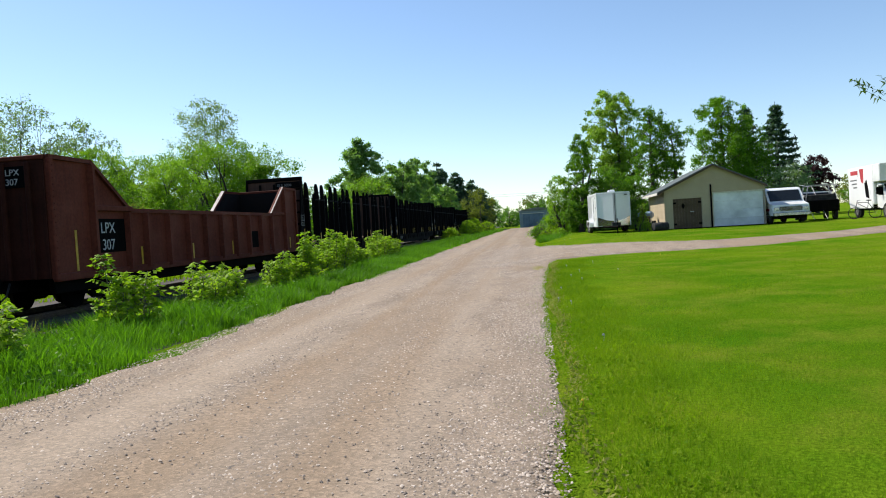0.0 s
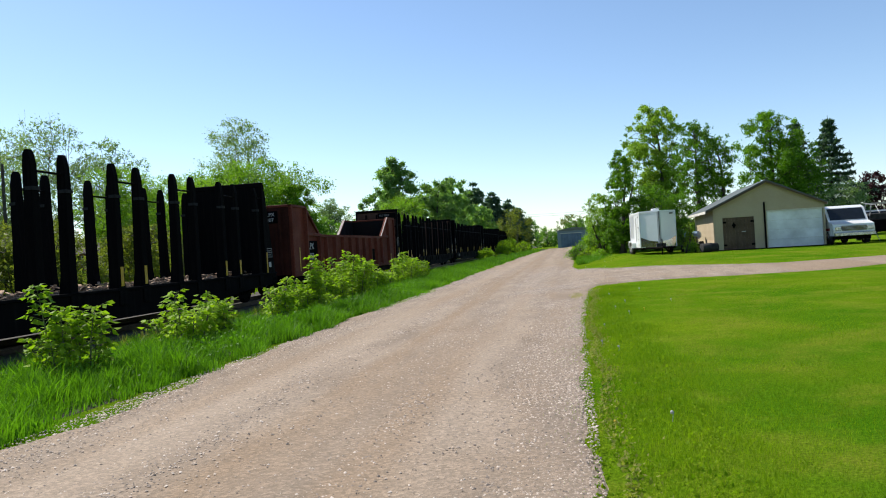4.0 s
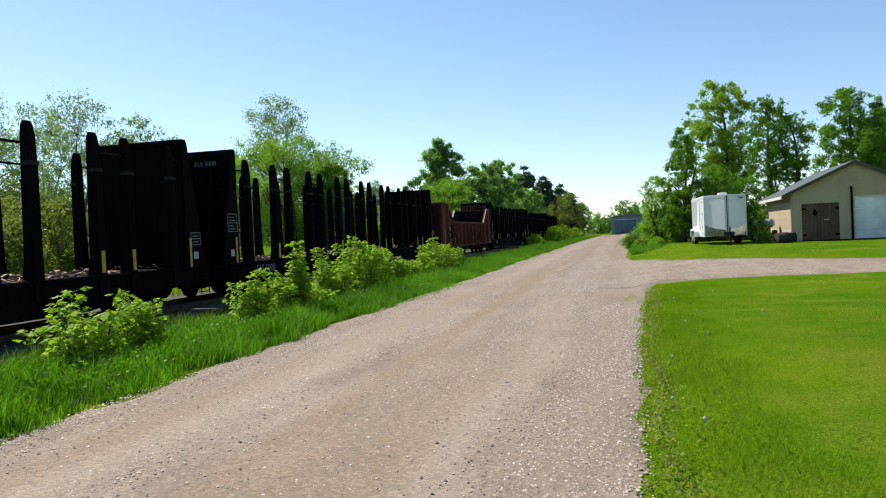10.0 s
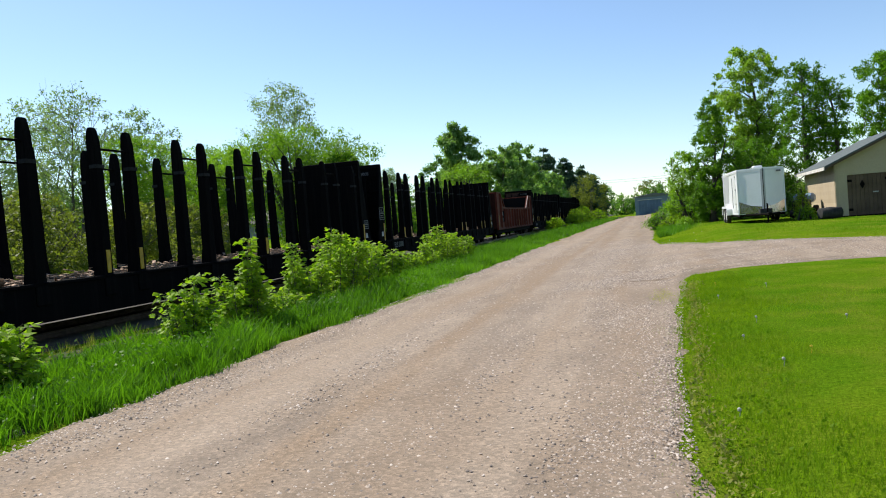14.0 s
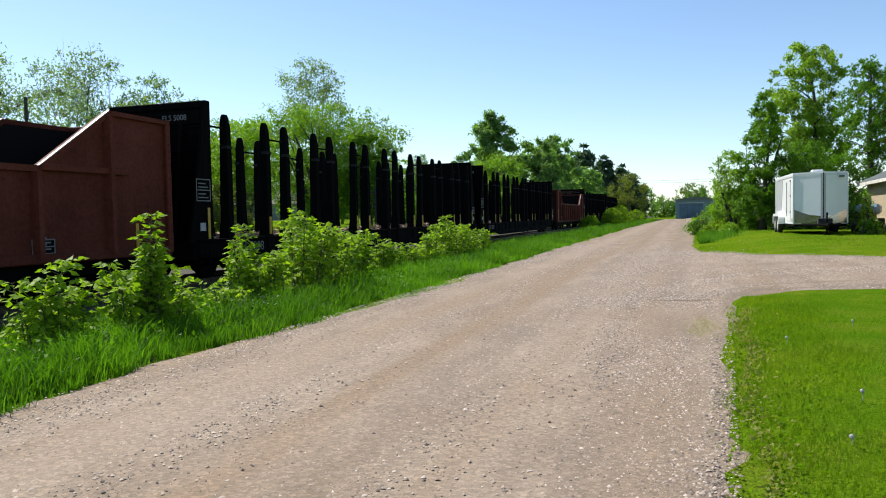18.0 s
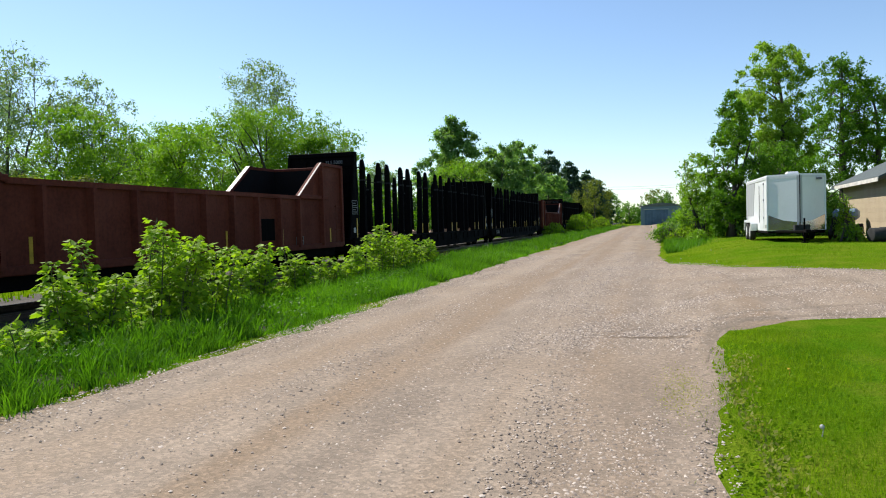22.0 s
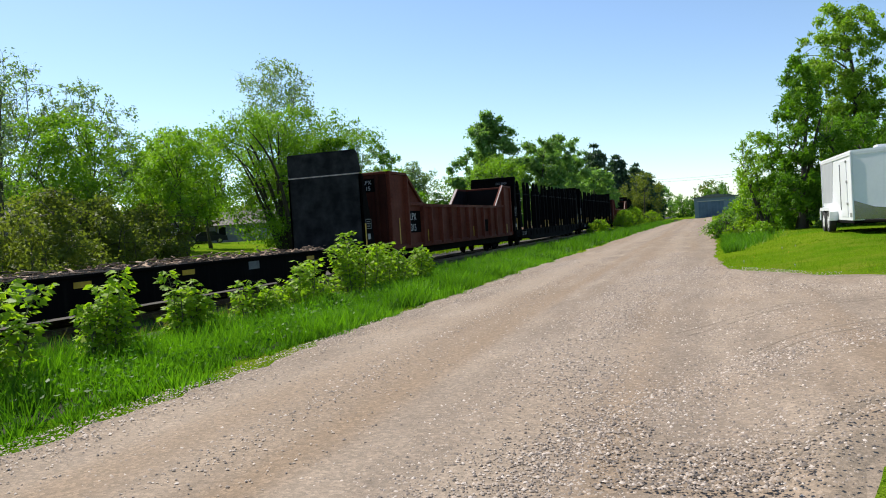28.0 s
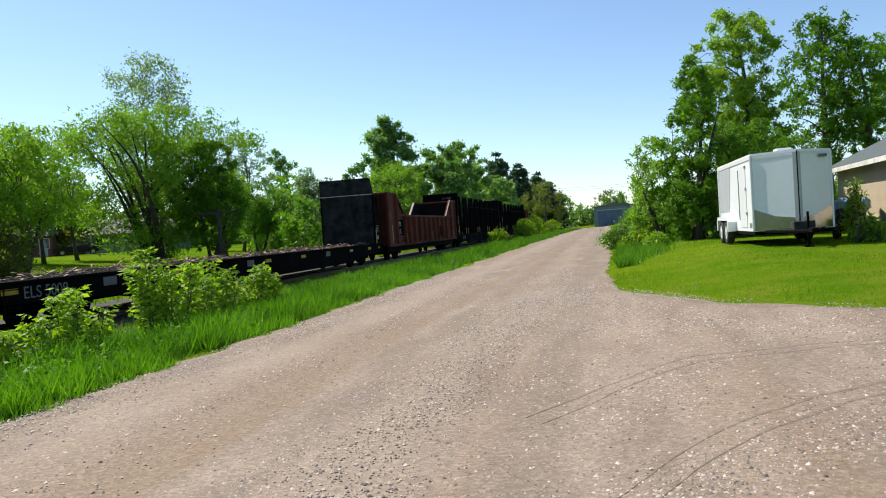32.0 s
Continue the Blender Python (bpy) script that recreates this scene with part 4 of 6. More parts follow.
def locomotive(y0):
    car = thing("locomotive", "dark diesel locomotive with a lit headlamp pulling the train", "locomotive", pose(TRACK_X, y0, RAIL_Z), "cars of the train")
    part("frame", Geo().box(-1.5, 0, 1.0, 1.5, 17.5, 1.5, 0.05), MAT["black"], car)
    part("hood", Geo().prism([(-0.95, 1.5), (0.95, 1.5), (0.95, 3.6), (0.6, 3.95), (-0.6, 3.95), (-0.95, 3.6)], "y", 0.9, 12.2), MAT["black"], car)
    part("cab", Geo().prism([(-1.5, 1.5), (1.5, 1.5), (1.5, 3.9), (0.9, 4.4), (-0.9, 4.4), (-1.5, 3.9)], "y", 12.2, 14.6), MAT["black"], car)
    part("short_hood", Geo().box(-0.95, 14.6, 1.5, 0.95, 16.7, 3.3, 0.1), MAT["black"], car)
    part("fuel_tank", Geo().box(-1.3, 6.5, 0.35, 1.3, 11, 1.0, 0.12), MAT["sooty"], car)
    for y in (3.4, 5.6, 8.2):
        part("fan", Geo().tube([(0, y, 3.93), (0, y, 4.1)], [0.55, 0.55], 16), MAT["sooty"], car)
    part("exhaust_stack", Geo().box(-0.2, 7.0, 3.9, 0.2, 7.5, 4.25, 0.03), MAT["sooty"], car)
    for s in (-1, 1):
        part("cab_window", Geo().box(s * 1.5, 12.6, 2.7, s * 1.51, 14.2, 3.5), MAT["glass"], car)
        g = Geo()
        for k in range(8):
            g.tube([(s * 1.45, 0.6 + 1.5 * k, 1.5), (s * 1.45, 0.6 + 1.5 * k, 2.4)], [0.02, 0.02], 6)
        g.tube([(s * 1.45, 0.5, 2.4), (s * 1.45, 11.6, 2.4)], [0.02, 0.02], 6)
        part("handrail", g, MAT["grey"], car)
    part("headlamp", Geo().tube([(0, 0.84, 3.55), (0, 0.93, 3.55)], [0.2, 0.16], 12), MAT["lamp"], car, "lit amber headlamp")
    trucks(car, (3.0, 14.5))
    return car


TRAIN = [gondola("307", 20.6), gondola("315", -55.4)]
black_car = log_car(-6.62)
TRAIN.append(black_car)
for y in (-34.03, 69.6, 97.4, 125.2):
    c = copy_thing(black_car, pose(TRACK_X, y, RAIL_Z))
    TRAIN.append(c)
TRAIN.append(log_car(41.75, inner=MAT["brownend"], label="black log flat car with rusty brown end walls and stakes"))
TRAIN.append(log_car(-57.9 - 24.25, stakes=False, near_wall=False, label="low black flat car with one tall end wall and wood scraps"))
TRAIN.append(locomotive(152.6))
RUN = [(0, 0.0), (2, 7.85), (4.5, 17.9), (6, 23.65), (8, 30.9), (9, 34.5), (10.5, 40.2), (13, 49.1), (14.5, 54.5), (16.5, 61.6), (17, 63.4),
       (18, 67.05), (19, 70.95), (20.5, 76.6), (23, 86.75), (24.5, 92.85), (26.5, 100.7), (27, 102.9), (28, 107.15), (30.5, 117.6), (32, 124.0)]


def run(t):
    """How far the train has gone: a smooth curve near the stations above."""
    c = np.polyfit([a for a, _ in RUN], [b for _, b in RUN], 5)
    return float(np.polyval(c, t) - np.polyval(c, 0))


def motions():
    for car in TRAIN:
        x, y, z = car.location
        walk(car, [(t, pose(x, y + run(t), z)) for t in np.linspace(0, 32, 33)])
        for o in car.children_recursive:
            if o.name.startswith("wheelset"):
                d = o.location.y
                walk(o, [(k / 10, pose(0, d, 0.42, -math.degrees(run(k / 10) / 0.42))) for k in range(321)])


# ---- plants ----
def leaves(points, size, rng, droop=0.25, stretch=1.7, flat=0.45, along=None, fold=True):
    """Small leaves at the given points, folded quads or triangles; along: the way each one points."""
    n = len(points)
    d = rng.normal(0, 1, (n, 3)) if along is None else along + rng.normal(0, 0.3, (n, 3))
    d[:, 2] -= droop
    d /= np.linalg.norm(d, axis=1)[:, None]
    q = rng.normal(0, 1 - flat, (n, 3))
    q[:, 2] += flat * 1.6
    p = np.cross(d, q)
    p /= np.linalg.norm(p, axis=1)[:, None] + 1e-9
    u = np.cross(d, p)
    s = size * rng.uniform(0.6, 1.3, n)[:, None]
    a, w = points, s / stretch
    if not fold:
        return np.stack([a + p * w / 2, a + d * s, a - p * w / 2], 1).reshape(-1, 3), np.arange(n * 3).reshape(n, 3)
    v = np.stack([a, a + d * s * 0.45 + p * w / 2 + u * w * 0.18, a + d * s, a + d * s * 0.45 - p * w / 2 + u * w * 0.18], 1)
    f = np.arange(n * 4).reshape(n, 4)
    return v.reshape(-1, 3), f


def bent(a, b, rng, k=5, sag=0.08):
    a, b = np.asarray(a, float), np.asarray(b, float)
    t = np.linspace(0, 1, k)[:, None]
    ln = np.linalg.norm(b - a)
    off = rng.normal(0, sag * ln, (1, 3)) * np.sin(t * math.pi) + np.array([[0, 0, 0.12 * ln]]) * np.sin(t * math.pi)
    return a + (b - a) * t + off


FORMS = dict(  # how far a crown reaches out, from its foot to its top
    oval=([0, 0.12, 0.35, 0.6, 0.82, 0.95, 1], [0.35, 0.75, 1, 0.97, 0.84, 0.58, 0.25]),
    cone=([0, 0.15, 0.35, 0.6, 0.8, 0.93, 1], [0.75, 1, 0.95, 0.76, 0.52, 0.3, 0.08]),
    vase=([0, 0.2, 0.5, 0.75, 0.9, 1], [0.28, 0.55, 0.88, 1, 0.8, 0.4]),
    dome=([0, 0.15, 0.4, 0.7, 0.9, 1], [0.75, 0.96, 1, 0.8, 0.5, 0.18]))


def tree(name, label, x, y, h, r, lf, n=9000, size=0.16, low=0.25, trunk=0.18, bark="bark", clumps=34, seed=1, tight=0.30, stems=1,
         form="oval", group="", category="tree", layers=0):
    """A broadleaf tree: tapered trunk, limbs, and a crown of leaf tufts with gaps between them."""
    rng = np.random.default_rng(seed)
    far = size >= 0.23
    t0 = thing(name, label, category, pose(x, y, float(gh(x, y)) - 0.05), group)
    k, z0 = int(clumps * (4.5 if far else 7.0)), low * h
    grid = np.linspace(0.02, 0.98, 60)
    wide = np.interp(grid, *FORMS[form]) + 0.16
    u = rng.choice(grid, k, p=wide / wide.sum()) + rng.uniform(-0.01, 0.01, k)
    if layers:
        u = np.clip((np.round(u * layers) + rng.normal(0, 0.26, k)) / layers, 0.02, 0.98)
    a = rng.uniform(0, math.tau, k)
    ph = rng.uniform(0, math.tau, 3)
    lobe = 1 + 0.16 * np.sin(2 * a + ph[0] + 3 * u) + 0.14 * np.sin(3 * a + ph[1] - 5 * u) + 0.1 * np.sin(5 * a + ph[2] + 9 * u)
    rt = np.clip(tight * r * 0.62, 0.2, 1.6) * rng.uniform(0.35, 1.25, k) ** 1.3 * (0.55 + 0.45 * np.interp(u, *FORMS[form]))
    R = np.clip(r * np.interp(u, *FORMS[form]) * lobe - rt * 0.5, 0.02, None) * rng.random(k) ** 0.5
    cen = np.stack([np.cos(a) * R, np.sin(a) * R, z0 + u * (h - z0) - rt * 0.4], -1)
    g, tops = Geo(), []
    for s in range(stems):
        o = rng.normal(0, 0.25 * (stems > 1), 2)
        out = rng.normal(0, r * 0.42, 2) if stems > 1 else rng.normal(0, r * 0.06, 2)
        pts = bent((o[0], o[1], 0), np.array([out[0], out[1], h * (rng.uniform(0.62, 0.84) if stems > 1 else 0.9)]), rng, 9, 0.025)
        rr = trunk / math.sqrt(stems) * np.linspace(1.15, 0.12, 9) ** 1.1
        rr[0] *= 1.35
        g.tube(pts, rr, 9 if not far else 5)
        tops.append((pts, rr))
    main = rng.permutation(k)[:max(6, k // 9)]
    nodes = []
    for i in main:
        pts, rr = min(tops, key=lambda q: np.linalg.norm(q[0][5, :2] - cen[i, :2]))
        want = max(0.14 * h, cen[i, 2] - np.linalg.norm(cen[i, :2] - pts[4, :2]) * rng.uniform(0.5, 1.0))
        b = int(np.clip(np.searchsorted(pts[:, 2], want), 1, 7))
        q = bent(pts[b], cen[i], rng, 6, 0.05)
        r0 = min(rr[b] * 0.62, 0.02 + 0.014 * np.linalg.norm(cen[i] - pts[b]))
        g.tube(q[::2] if far else q, np.linspace(r0, 0.012, 3 if far else 6), 3 if far else 5, False)
        nodes.append(q[1:])
    nodes = np.concatenate(nodes)
    for i in () if far else range(0, k, 2):
        near = nodes[np.argmin(np.linalg.norm(nodes - cen[i] + np.array([0, 0, rt[i]]), axis=1))]
        g.tube(bent(near, cen[i], rng, 4, 0.06), np.linspace(0.022, 0.008, 4), 3, False)
        for _ in range(3 if bark == "palebark" else 0):
            g.tube(bent(cen[i], cen[i] + rng.normal(0, 0.75, 3) * rt[i] + np.array([0, 0, 0.4 * rt[i]]), rng, 3, 0.08), (0.012, 0.008, 0.004), 3, False)
    part("trunk", g, MAT[bark], t0, smooth=True)
    own = rng.choice(k, n, p=rt ** 1.7 / (rt ** 1.7).sum())
    d = rng.normal(0, 1, (n, 3))
    d /= np.linalg.norm(d, axis=1)[:, None]
    ball = d * (rng.random(n) ** 0.45 * np.where(rng.random(n) < 0.22, 1.7, 1.0))[:, None] * np.array([1.0, 1.0, 0.34 if layers else 0.8])
    v, f = leaves(cen[own] + ball * rt[own][:, None], size * 1.08, rng, fold=False)
    part("crown", fast_mesh("crown", v, f, MAT[lf]), None, t0)
    return t0


def spruce(x, y, h, r, n=7000, seed=1, label="tall dark green spruce behind the garage", open_top=False, size=0.36, first=0.06, lf="needle"):
    rng = np.random.default_rng(seed)
    t0 = thing("spruce", label, "conifer", pose(x, y, float(gh(x, y)) - 0.05))
    g = Geo().tube([(0, 0, 0), (0.05, 0, h * 0.5), (0, 0, h)], [0.22, 0.13, 0.02], 8)
    pts, k = [], int(h * 4.6)
    for i in range(k):
        z = h * (first + (0.99 - first) * (i - i % 3 + 0.35 * (i % 3)) / k)
        reach = r * 1.25 * (1 - z / h) * rng.uniform(0.62, 1.1) + 0.1
        for a in rng.uniform(0, math.tau, 7):
            ln = reach * rng.uniform(0.6, 1.05)
            droop = ln * (0.30 if not open_top else -0.1)
            d = np.array([math.cos(a), math.sin(a)])
            tt = rng.random(max(6, int(n / (k * 7)))) ** 0.42
            p = np.stack([d[0] * ln * tt, d[1] * ln * tt, z - droop * tt + 0.25 * ln * tt ** 2], -1)
            pts.append(p + rng.normal(0, 0.09, p.shape) * np.array([1, 1, 0.6]))
            g.tube([(0, 0, z), (d[0] * ln * 0.5, d[1] * ln * 0.5, z - droop * 0.45), (d[0] * ln, d[1] * ln, z - droop + 0.25 * ln)], [0.025, 0.016, 0.006], 4, False)
    part("trunk", g, MAT["bark"], t0)
    v, f = leaves(np.concatenate(pts), size, rng, 0.5, 2.2, fold=False)
    part("crown", fast_mesh("crown", v, f, MAT[lf]), None, t0)
    return t0


def maple_shoot(x, y, h, r, seed, stems=None):
    """A clump of upright young maple shoots: pairs of leaf stalks, each with five drooping leaflets."""
    rng = np.random.default_rng(seed)
    t0 = thing("maple_shoots", "bright green maple shoots growing in the track-side grass", "bush", pose(x, y, float(gh(x, y)) - 0.03), "maple shoots beside the track")
    g, pts, ways = Geo(), [], []
    stems = stems or int(5 + 15 * r)
    for k in range(stems):
        a, o = rng.uniform(0, math.tau), rng.uniform(0, 1) ** 0.5
        base = np.array([math.cos(a) * o * r * 0.6, math.sin(a) * o * r * 0.8, 0])
        hh = h * (1.0 if k == 0 else rng.uniform(0.55, 1.0) * (1 - 0.2 * o))
        tip = base + np.array([math.cos(a) * r * 0.4 * o, math.sin(a) * r * 0.45 * o, hh])
        q = bent(base, tip, rng, 7, 0.04)
        g.tube(q, np.linspace(0.014, 0.004, 7), 5, False)
        b = rng.uniform(0, math.tau)
        for u in np.arange(0.14 if stems > 1 else 0.5, 1.0, 0.074 / hh):
            i = min(5, int(u * 6))
            c = q[i] + (q[i + 1] - q[i]) * (u * 6 - i)
            b += math.pi / 2 + rng.normal(0, 0.25)
            for side in (0, math.pi):
                ln = rng.uniform(0.10, 0.24) * (1.2 - 0.55 * u)
                d = np.array([math.cos(b + side), math.sin(b + side), 0.45])
                e = c + d * ln
                g.tube([tuple(c), tuple(e)], [0.004, 0.002], 3, False)
                across = np.array([-d[1], d[0], 0])
                for w, back in ((0, 0), (0.75, 0.12), (-0.75, 0.12), (0.95, 0.45), (-0.95, 0.45)):
                    pts.append(e - d * ln * back)
                    ways.append(d * np.array([1, 1, 0.2]) * (1 - 0.4 * abs(w)) + across * w)
    part("branchwork", g, MAT["stem"], t0)
    v, f = leaves(np.array(pts), 0.108, rng, 0.5, 1.6, 0.55, np.array(ways))
    part("foliage", fast_mesh("foliage", v, f, MAT["leaf_bush"]), None, t0)
    return t0


def shrub(name, label, x, y, h, r, lf, n=5000, size=0.12, seed=1, group="", bark="bark"):
    """A rounded many-stemmed shrub."""
    return tree(name, label, x, y, h, r, lf, n, size, 0.05, 0.10, bark, 26, seed, 0.32, 6, form="dome", group=group, category="bush")


def blades(name, label, xs, ys, hs, material, width=0.008, seed=1, lean=0.35, away=None, bend=False):
    """Grass: bent three-sided blades, one mesh."""
    rng = np.random.default_rng(seed)
    n = len(xs)
    a = rng.uniform(0, math.tau, n) if away is None else away
    ln = hs * rng.uniform(0.1, lean, n)
    dx, dy = np.cos(a) * ln, np.sin(a) * ln
    b = rng.uniform(0, math.tau, n)
    wx, wy = np.cos(b) * width / 2 * (0.7 + hs * 2), np.sin(b) * width / 2 * (0.7 + hs * 2)
    z = gh(xs, ys) - 0.02
    base = np.stack([xs, ys, z], -1)
    w = np.stack([wx, wy, 0 * wx], -1)
    mid = base + np.stack([dx * 0.35, dy * 0.35, hs * 0.6], -1)
    tip = base + np.stack([dx, dy, hs * rng.uniform(0.85, 1.0, n)], -1)
    if not bend:
        v = np.stack([base - w, base + w, tip], 1).reshape(-1, 3)
        return tagged(new(name, fast_mesh(name, v, np.arange(n * 3).reshape(n, 3), material)), label, "grass", kind="stuff")
    v = np.stack([base - w, base + w, mid - w * 0.75, mid + w * 0.75, tip], 1).reshape(-1, 3)
    i = np.arange(n)[:, None] * 5
    f = np.concatenate([i + [[0, 1, 3]], i + [[0, 3, 2]], i + [[2, 3, 4]]])
    return tagged(new(name, fast_mesh(name, v, f, material)), label, "grass", kind="stuff")


# trees on the far side of the track: x, y, height, crown radius
tree("poplar_tree", "tall thin-leaved poplar against the sky", -32.4, 79.8, 16.2, 4.2, "leaf_pale", 10500, 0.21, 0.3, 0.22, "palebark", 34, 14, 0.3, 2)
tree("willow_tree", "broad many-stemmed green willow in leaf", -28.3, 73.0, 10.8, 6.6, "leaf_lime", 36000, 0.19, 0.10, 0.5, "bark", 42, 12, 0.24, 9, form="vase")
tree("willow_tree", "broad many-stemmed green willow in leaf", -24.4, 73.5, 8.4, 2.4, "leaf_mid", 26000, 0.145, 0.14, 0.2, "bark", 34, 13, 0.26, 4)
for i, (x, y, h, r) in enumerate([(-39.5, 59.5, 13.6, 4.4), (-43.0, 54.5, 13.0, 4.2), (-36.2, 62.5, 12.0, 3.2), (-45.5, 63.0, 13.5, 4.0), (-46, 47, 12.4, 4.2), (-35.5, 100.5, 12.9, 3.0), (-48, 40, 12.5, 4)]):
    tree("bare_ash_tree", "ash tree with few young leaves on bare branches", x, y, h + 0.3 - float(gh(x, y)), r, "leaf_pale", 6000, 0.21, 0.25, 0.2, "palebark", 40, 20 + i, 0.24, 2, group="ash trees beyond the track")
for i, (x, y, h, r, lf) in enumerate([(-30.5, 55.5, 8.6, 3.2, "leaf_lime"), (-27.2, 60.5, 8.0, 2.8, "leaf_lime"), (-33.5, 66, 9.0, 3.2, "leaf_lime"), (-35, 47, 4.8, 2.8, "leaf_olive"),
                                       (-33, 38, 4.8, 2.8, "leaf_olive"), (-29, 84, 7.5, 2.8, "leaf_lime"), (-30, 92, 6.8, 2.5, "leaf_mid")]):
    tree("box_elder_tree", "young leafy box elder beyond the track", x, y, h, r, lf, 13000, 0.165, 0.3, 0.16, "bark", 36, 40 + i, 0.27, 2, group="box elders beyond the track")
for i, (x, y, h, r) in enumerate([(-20.5, 22, 3.0, 2.0), (-22.0, 27, 3.6, 2.2), (-21.0, 32.5, 3.4, 2.2), (-22.5, 37.5, 3.8, 2.3), (-22.0, 43, 3.9, 2.4), (-24.0, 48, 4.1, 2.4),
                                  (-25.5, 52.5, 4.0, 2.3), (-26.5, 35, 4.6, 2.6), (-28, 43, 4.8, 2.6), (-27, 28, 4.4, 2.6), (-24, 17, 3.8, 2.4), (-30, 22, 5, 3), (-26.5, 57, 3.8, 2.3), (-28.5, 53, 4.2, 2.4), (-29, 58.5, 3.6, 2.2), (-31, 62, 3.4, 2.2)]):
    shrub("willow_shrub", "olive-green scrub willow beyond the track", x, y, h, r, "leaf_olive", 8000, 0.15, 60 + i, "scrub willows beyond the track")
for i, (x, y, h, r) in enumerate([(-40.9, 75.7, 8.6, 2.3), (-41.7, 78.6, 8.2, 2.0), (-43.3, 84.4, 7.8, 2.1), (-46.5, 80.0, 8.5, 2.6), (-32.0, 109.6, 9.6, 1.5), (-32.9, 110.2, 9.0, 1.4)]):
    tree("young_ash_tree", "slim young tree with a bare lower trunk", x, y, h, r, "leaf_lime" if i < 4 else "leaf_pale", 9000 if i < 4 else 4000, 0.17, 0.36, 0.13, "bark", 30, 700 + i, 0.3, 1, group="slim trees in the far yard")
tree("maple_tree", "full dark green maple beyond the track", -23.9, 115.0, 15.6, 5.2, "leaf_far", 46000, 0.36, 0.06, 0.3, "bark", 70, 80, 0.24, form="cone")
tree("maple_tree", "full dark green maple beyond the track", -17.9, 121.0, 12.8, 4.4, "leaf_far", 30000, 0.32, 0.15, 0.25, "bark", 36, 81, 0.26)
tree("linden_tree", "round bright green linden beyond the track", -21.0, 108.0, 9.6, 4.2, "leaf_lime", 16000, 0.2, 0.06, 0.22, "bark", 40, 82, 0.26)
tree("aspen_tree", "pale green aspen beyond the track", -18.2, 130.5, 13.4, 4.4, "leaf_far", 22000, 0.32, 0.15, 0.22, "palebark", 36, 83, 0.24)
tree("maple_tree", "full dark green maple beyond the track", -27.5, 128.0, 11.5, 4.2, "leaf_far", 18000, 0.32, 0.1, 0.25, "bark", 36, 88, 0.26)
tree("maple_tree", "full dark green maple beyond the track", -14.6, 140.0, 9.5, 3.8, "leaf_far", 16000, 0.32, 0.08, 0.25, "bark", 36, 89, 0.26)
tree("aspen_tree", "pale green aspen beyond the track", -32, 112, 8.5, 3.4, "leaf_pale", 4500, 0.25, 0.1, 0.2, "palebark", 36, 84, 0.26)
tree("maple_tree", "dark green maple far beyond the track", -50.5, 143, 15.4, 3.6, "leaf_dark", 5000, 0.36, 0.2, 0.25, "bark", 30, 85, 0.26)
tree("box_elder_tree", "young leafy box elder beyond the track", -38, 118, 9.5, 3.4, "leaf_lime", 5000, 0.28, 0.1, 0.2, "bark", 32, 86, 0.27)
tree("linden_tree", "round bright green linden beyond the track", -41, 104, 5.6, 2.3, "leaf_lime", 3500, 0.24, 0.2, 0.15, "bark", 26, 87, 0.27)
for i, (x, y, h, r) in enumerate([(-19.6, 178, 16.8, 4.2), (-24.5, 176, 15.2, 3.4), (-16.0, 184, 14.6, 3.6), (-21.5, 190, 15, 4), (-12.6, 192, 13.2, 3.8), (-28, 184, 13.5, 3.6), (-14.5, 186, 11, 3.6), (-10.6, 196, 11, 3.4), (-22, 182, 12, 3.8)]):
    tree("pine_tree", "dark ragged pine beyond the track", x, y, h, r * 1.15, "needle", 16000, 0.55, 0.06, 0.3, "bark", 44, 90 + i, 0.36, form="cone", group="pines beyond the track", category="conifer", layers=7)
tree("bare_ash_tree", "thin-leaved tree beside the road", -9.4, 158, 9.2, 4.0, "leaf_olive", 6500, 0.26, 0.1, 0.2, "palebark", 36, 98, 0.26, 3)
for i, (x, y, h, r) in enumerate([(-8.4, 118, 2.4, 1.6), (-8.0, 126, 2.8, 1.8), (-8.6, 134, 2.6, 1.8), (-7.0, 146, 2.2, 1.8), (-9.6, 104, 1.6, 1.2)]):
    shrub("roadside_bush", "bright green bush at the road edge", x, y, h, r, "leaf_bush", 2600, 0.17, 100 + i, "bushes along the road")
# far woods that close the view
for i in range(30):
    x, y = -78 + 14 * math.sin(i * 1.9), 36 + 6.6 * i
    tree("far_tree", "leafy tree in the far wood", x, y, 9.0 + 2.5 * math.sin(i * 2.3), 4.6, ("leaf_mid", "leaf_olive", "leaf_olive")[i % 3], 1800, 0.82, 0.02, 0.25, "bark", 26, 200 + i, 0.28, group="far wood")
for i in range(44):
    x, y = -57 + 5 * math.sin(i * 2.7) - 6 * (i % 2), 22 + 4.9 * i
    x -= 12 * (62 < y < 125)
    shrub("far_thicket", "leafy thicket far beyond the track", x, y, 4.6 + 1.2 * math.sin(i * 1.7), 3.4, ("leaf_mid", "leaf_dark", "leaf_olive")[i % 3], 1700, 0.54, 400 + i, "far thickets")
for i in range(16):
    x, y = -24 - 4 * (i % 3) + 1.5 * math.sin(i * 3.1), 88 + 5.2 * i
    shrub("track_thicket", "dark leafy thicket beyond the track", x, y, 5.2 + 1.2 * math.sin(i * 2.2), 2.8, ("leaf_mid", "leaf_dark", "leaf_lime")[i % 3], 2700, 0.3, 450 + i, "thickets beyond the track")
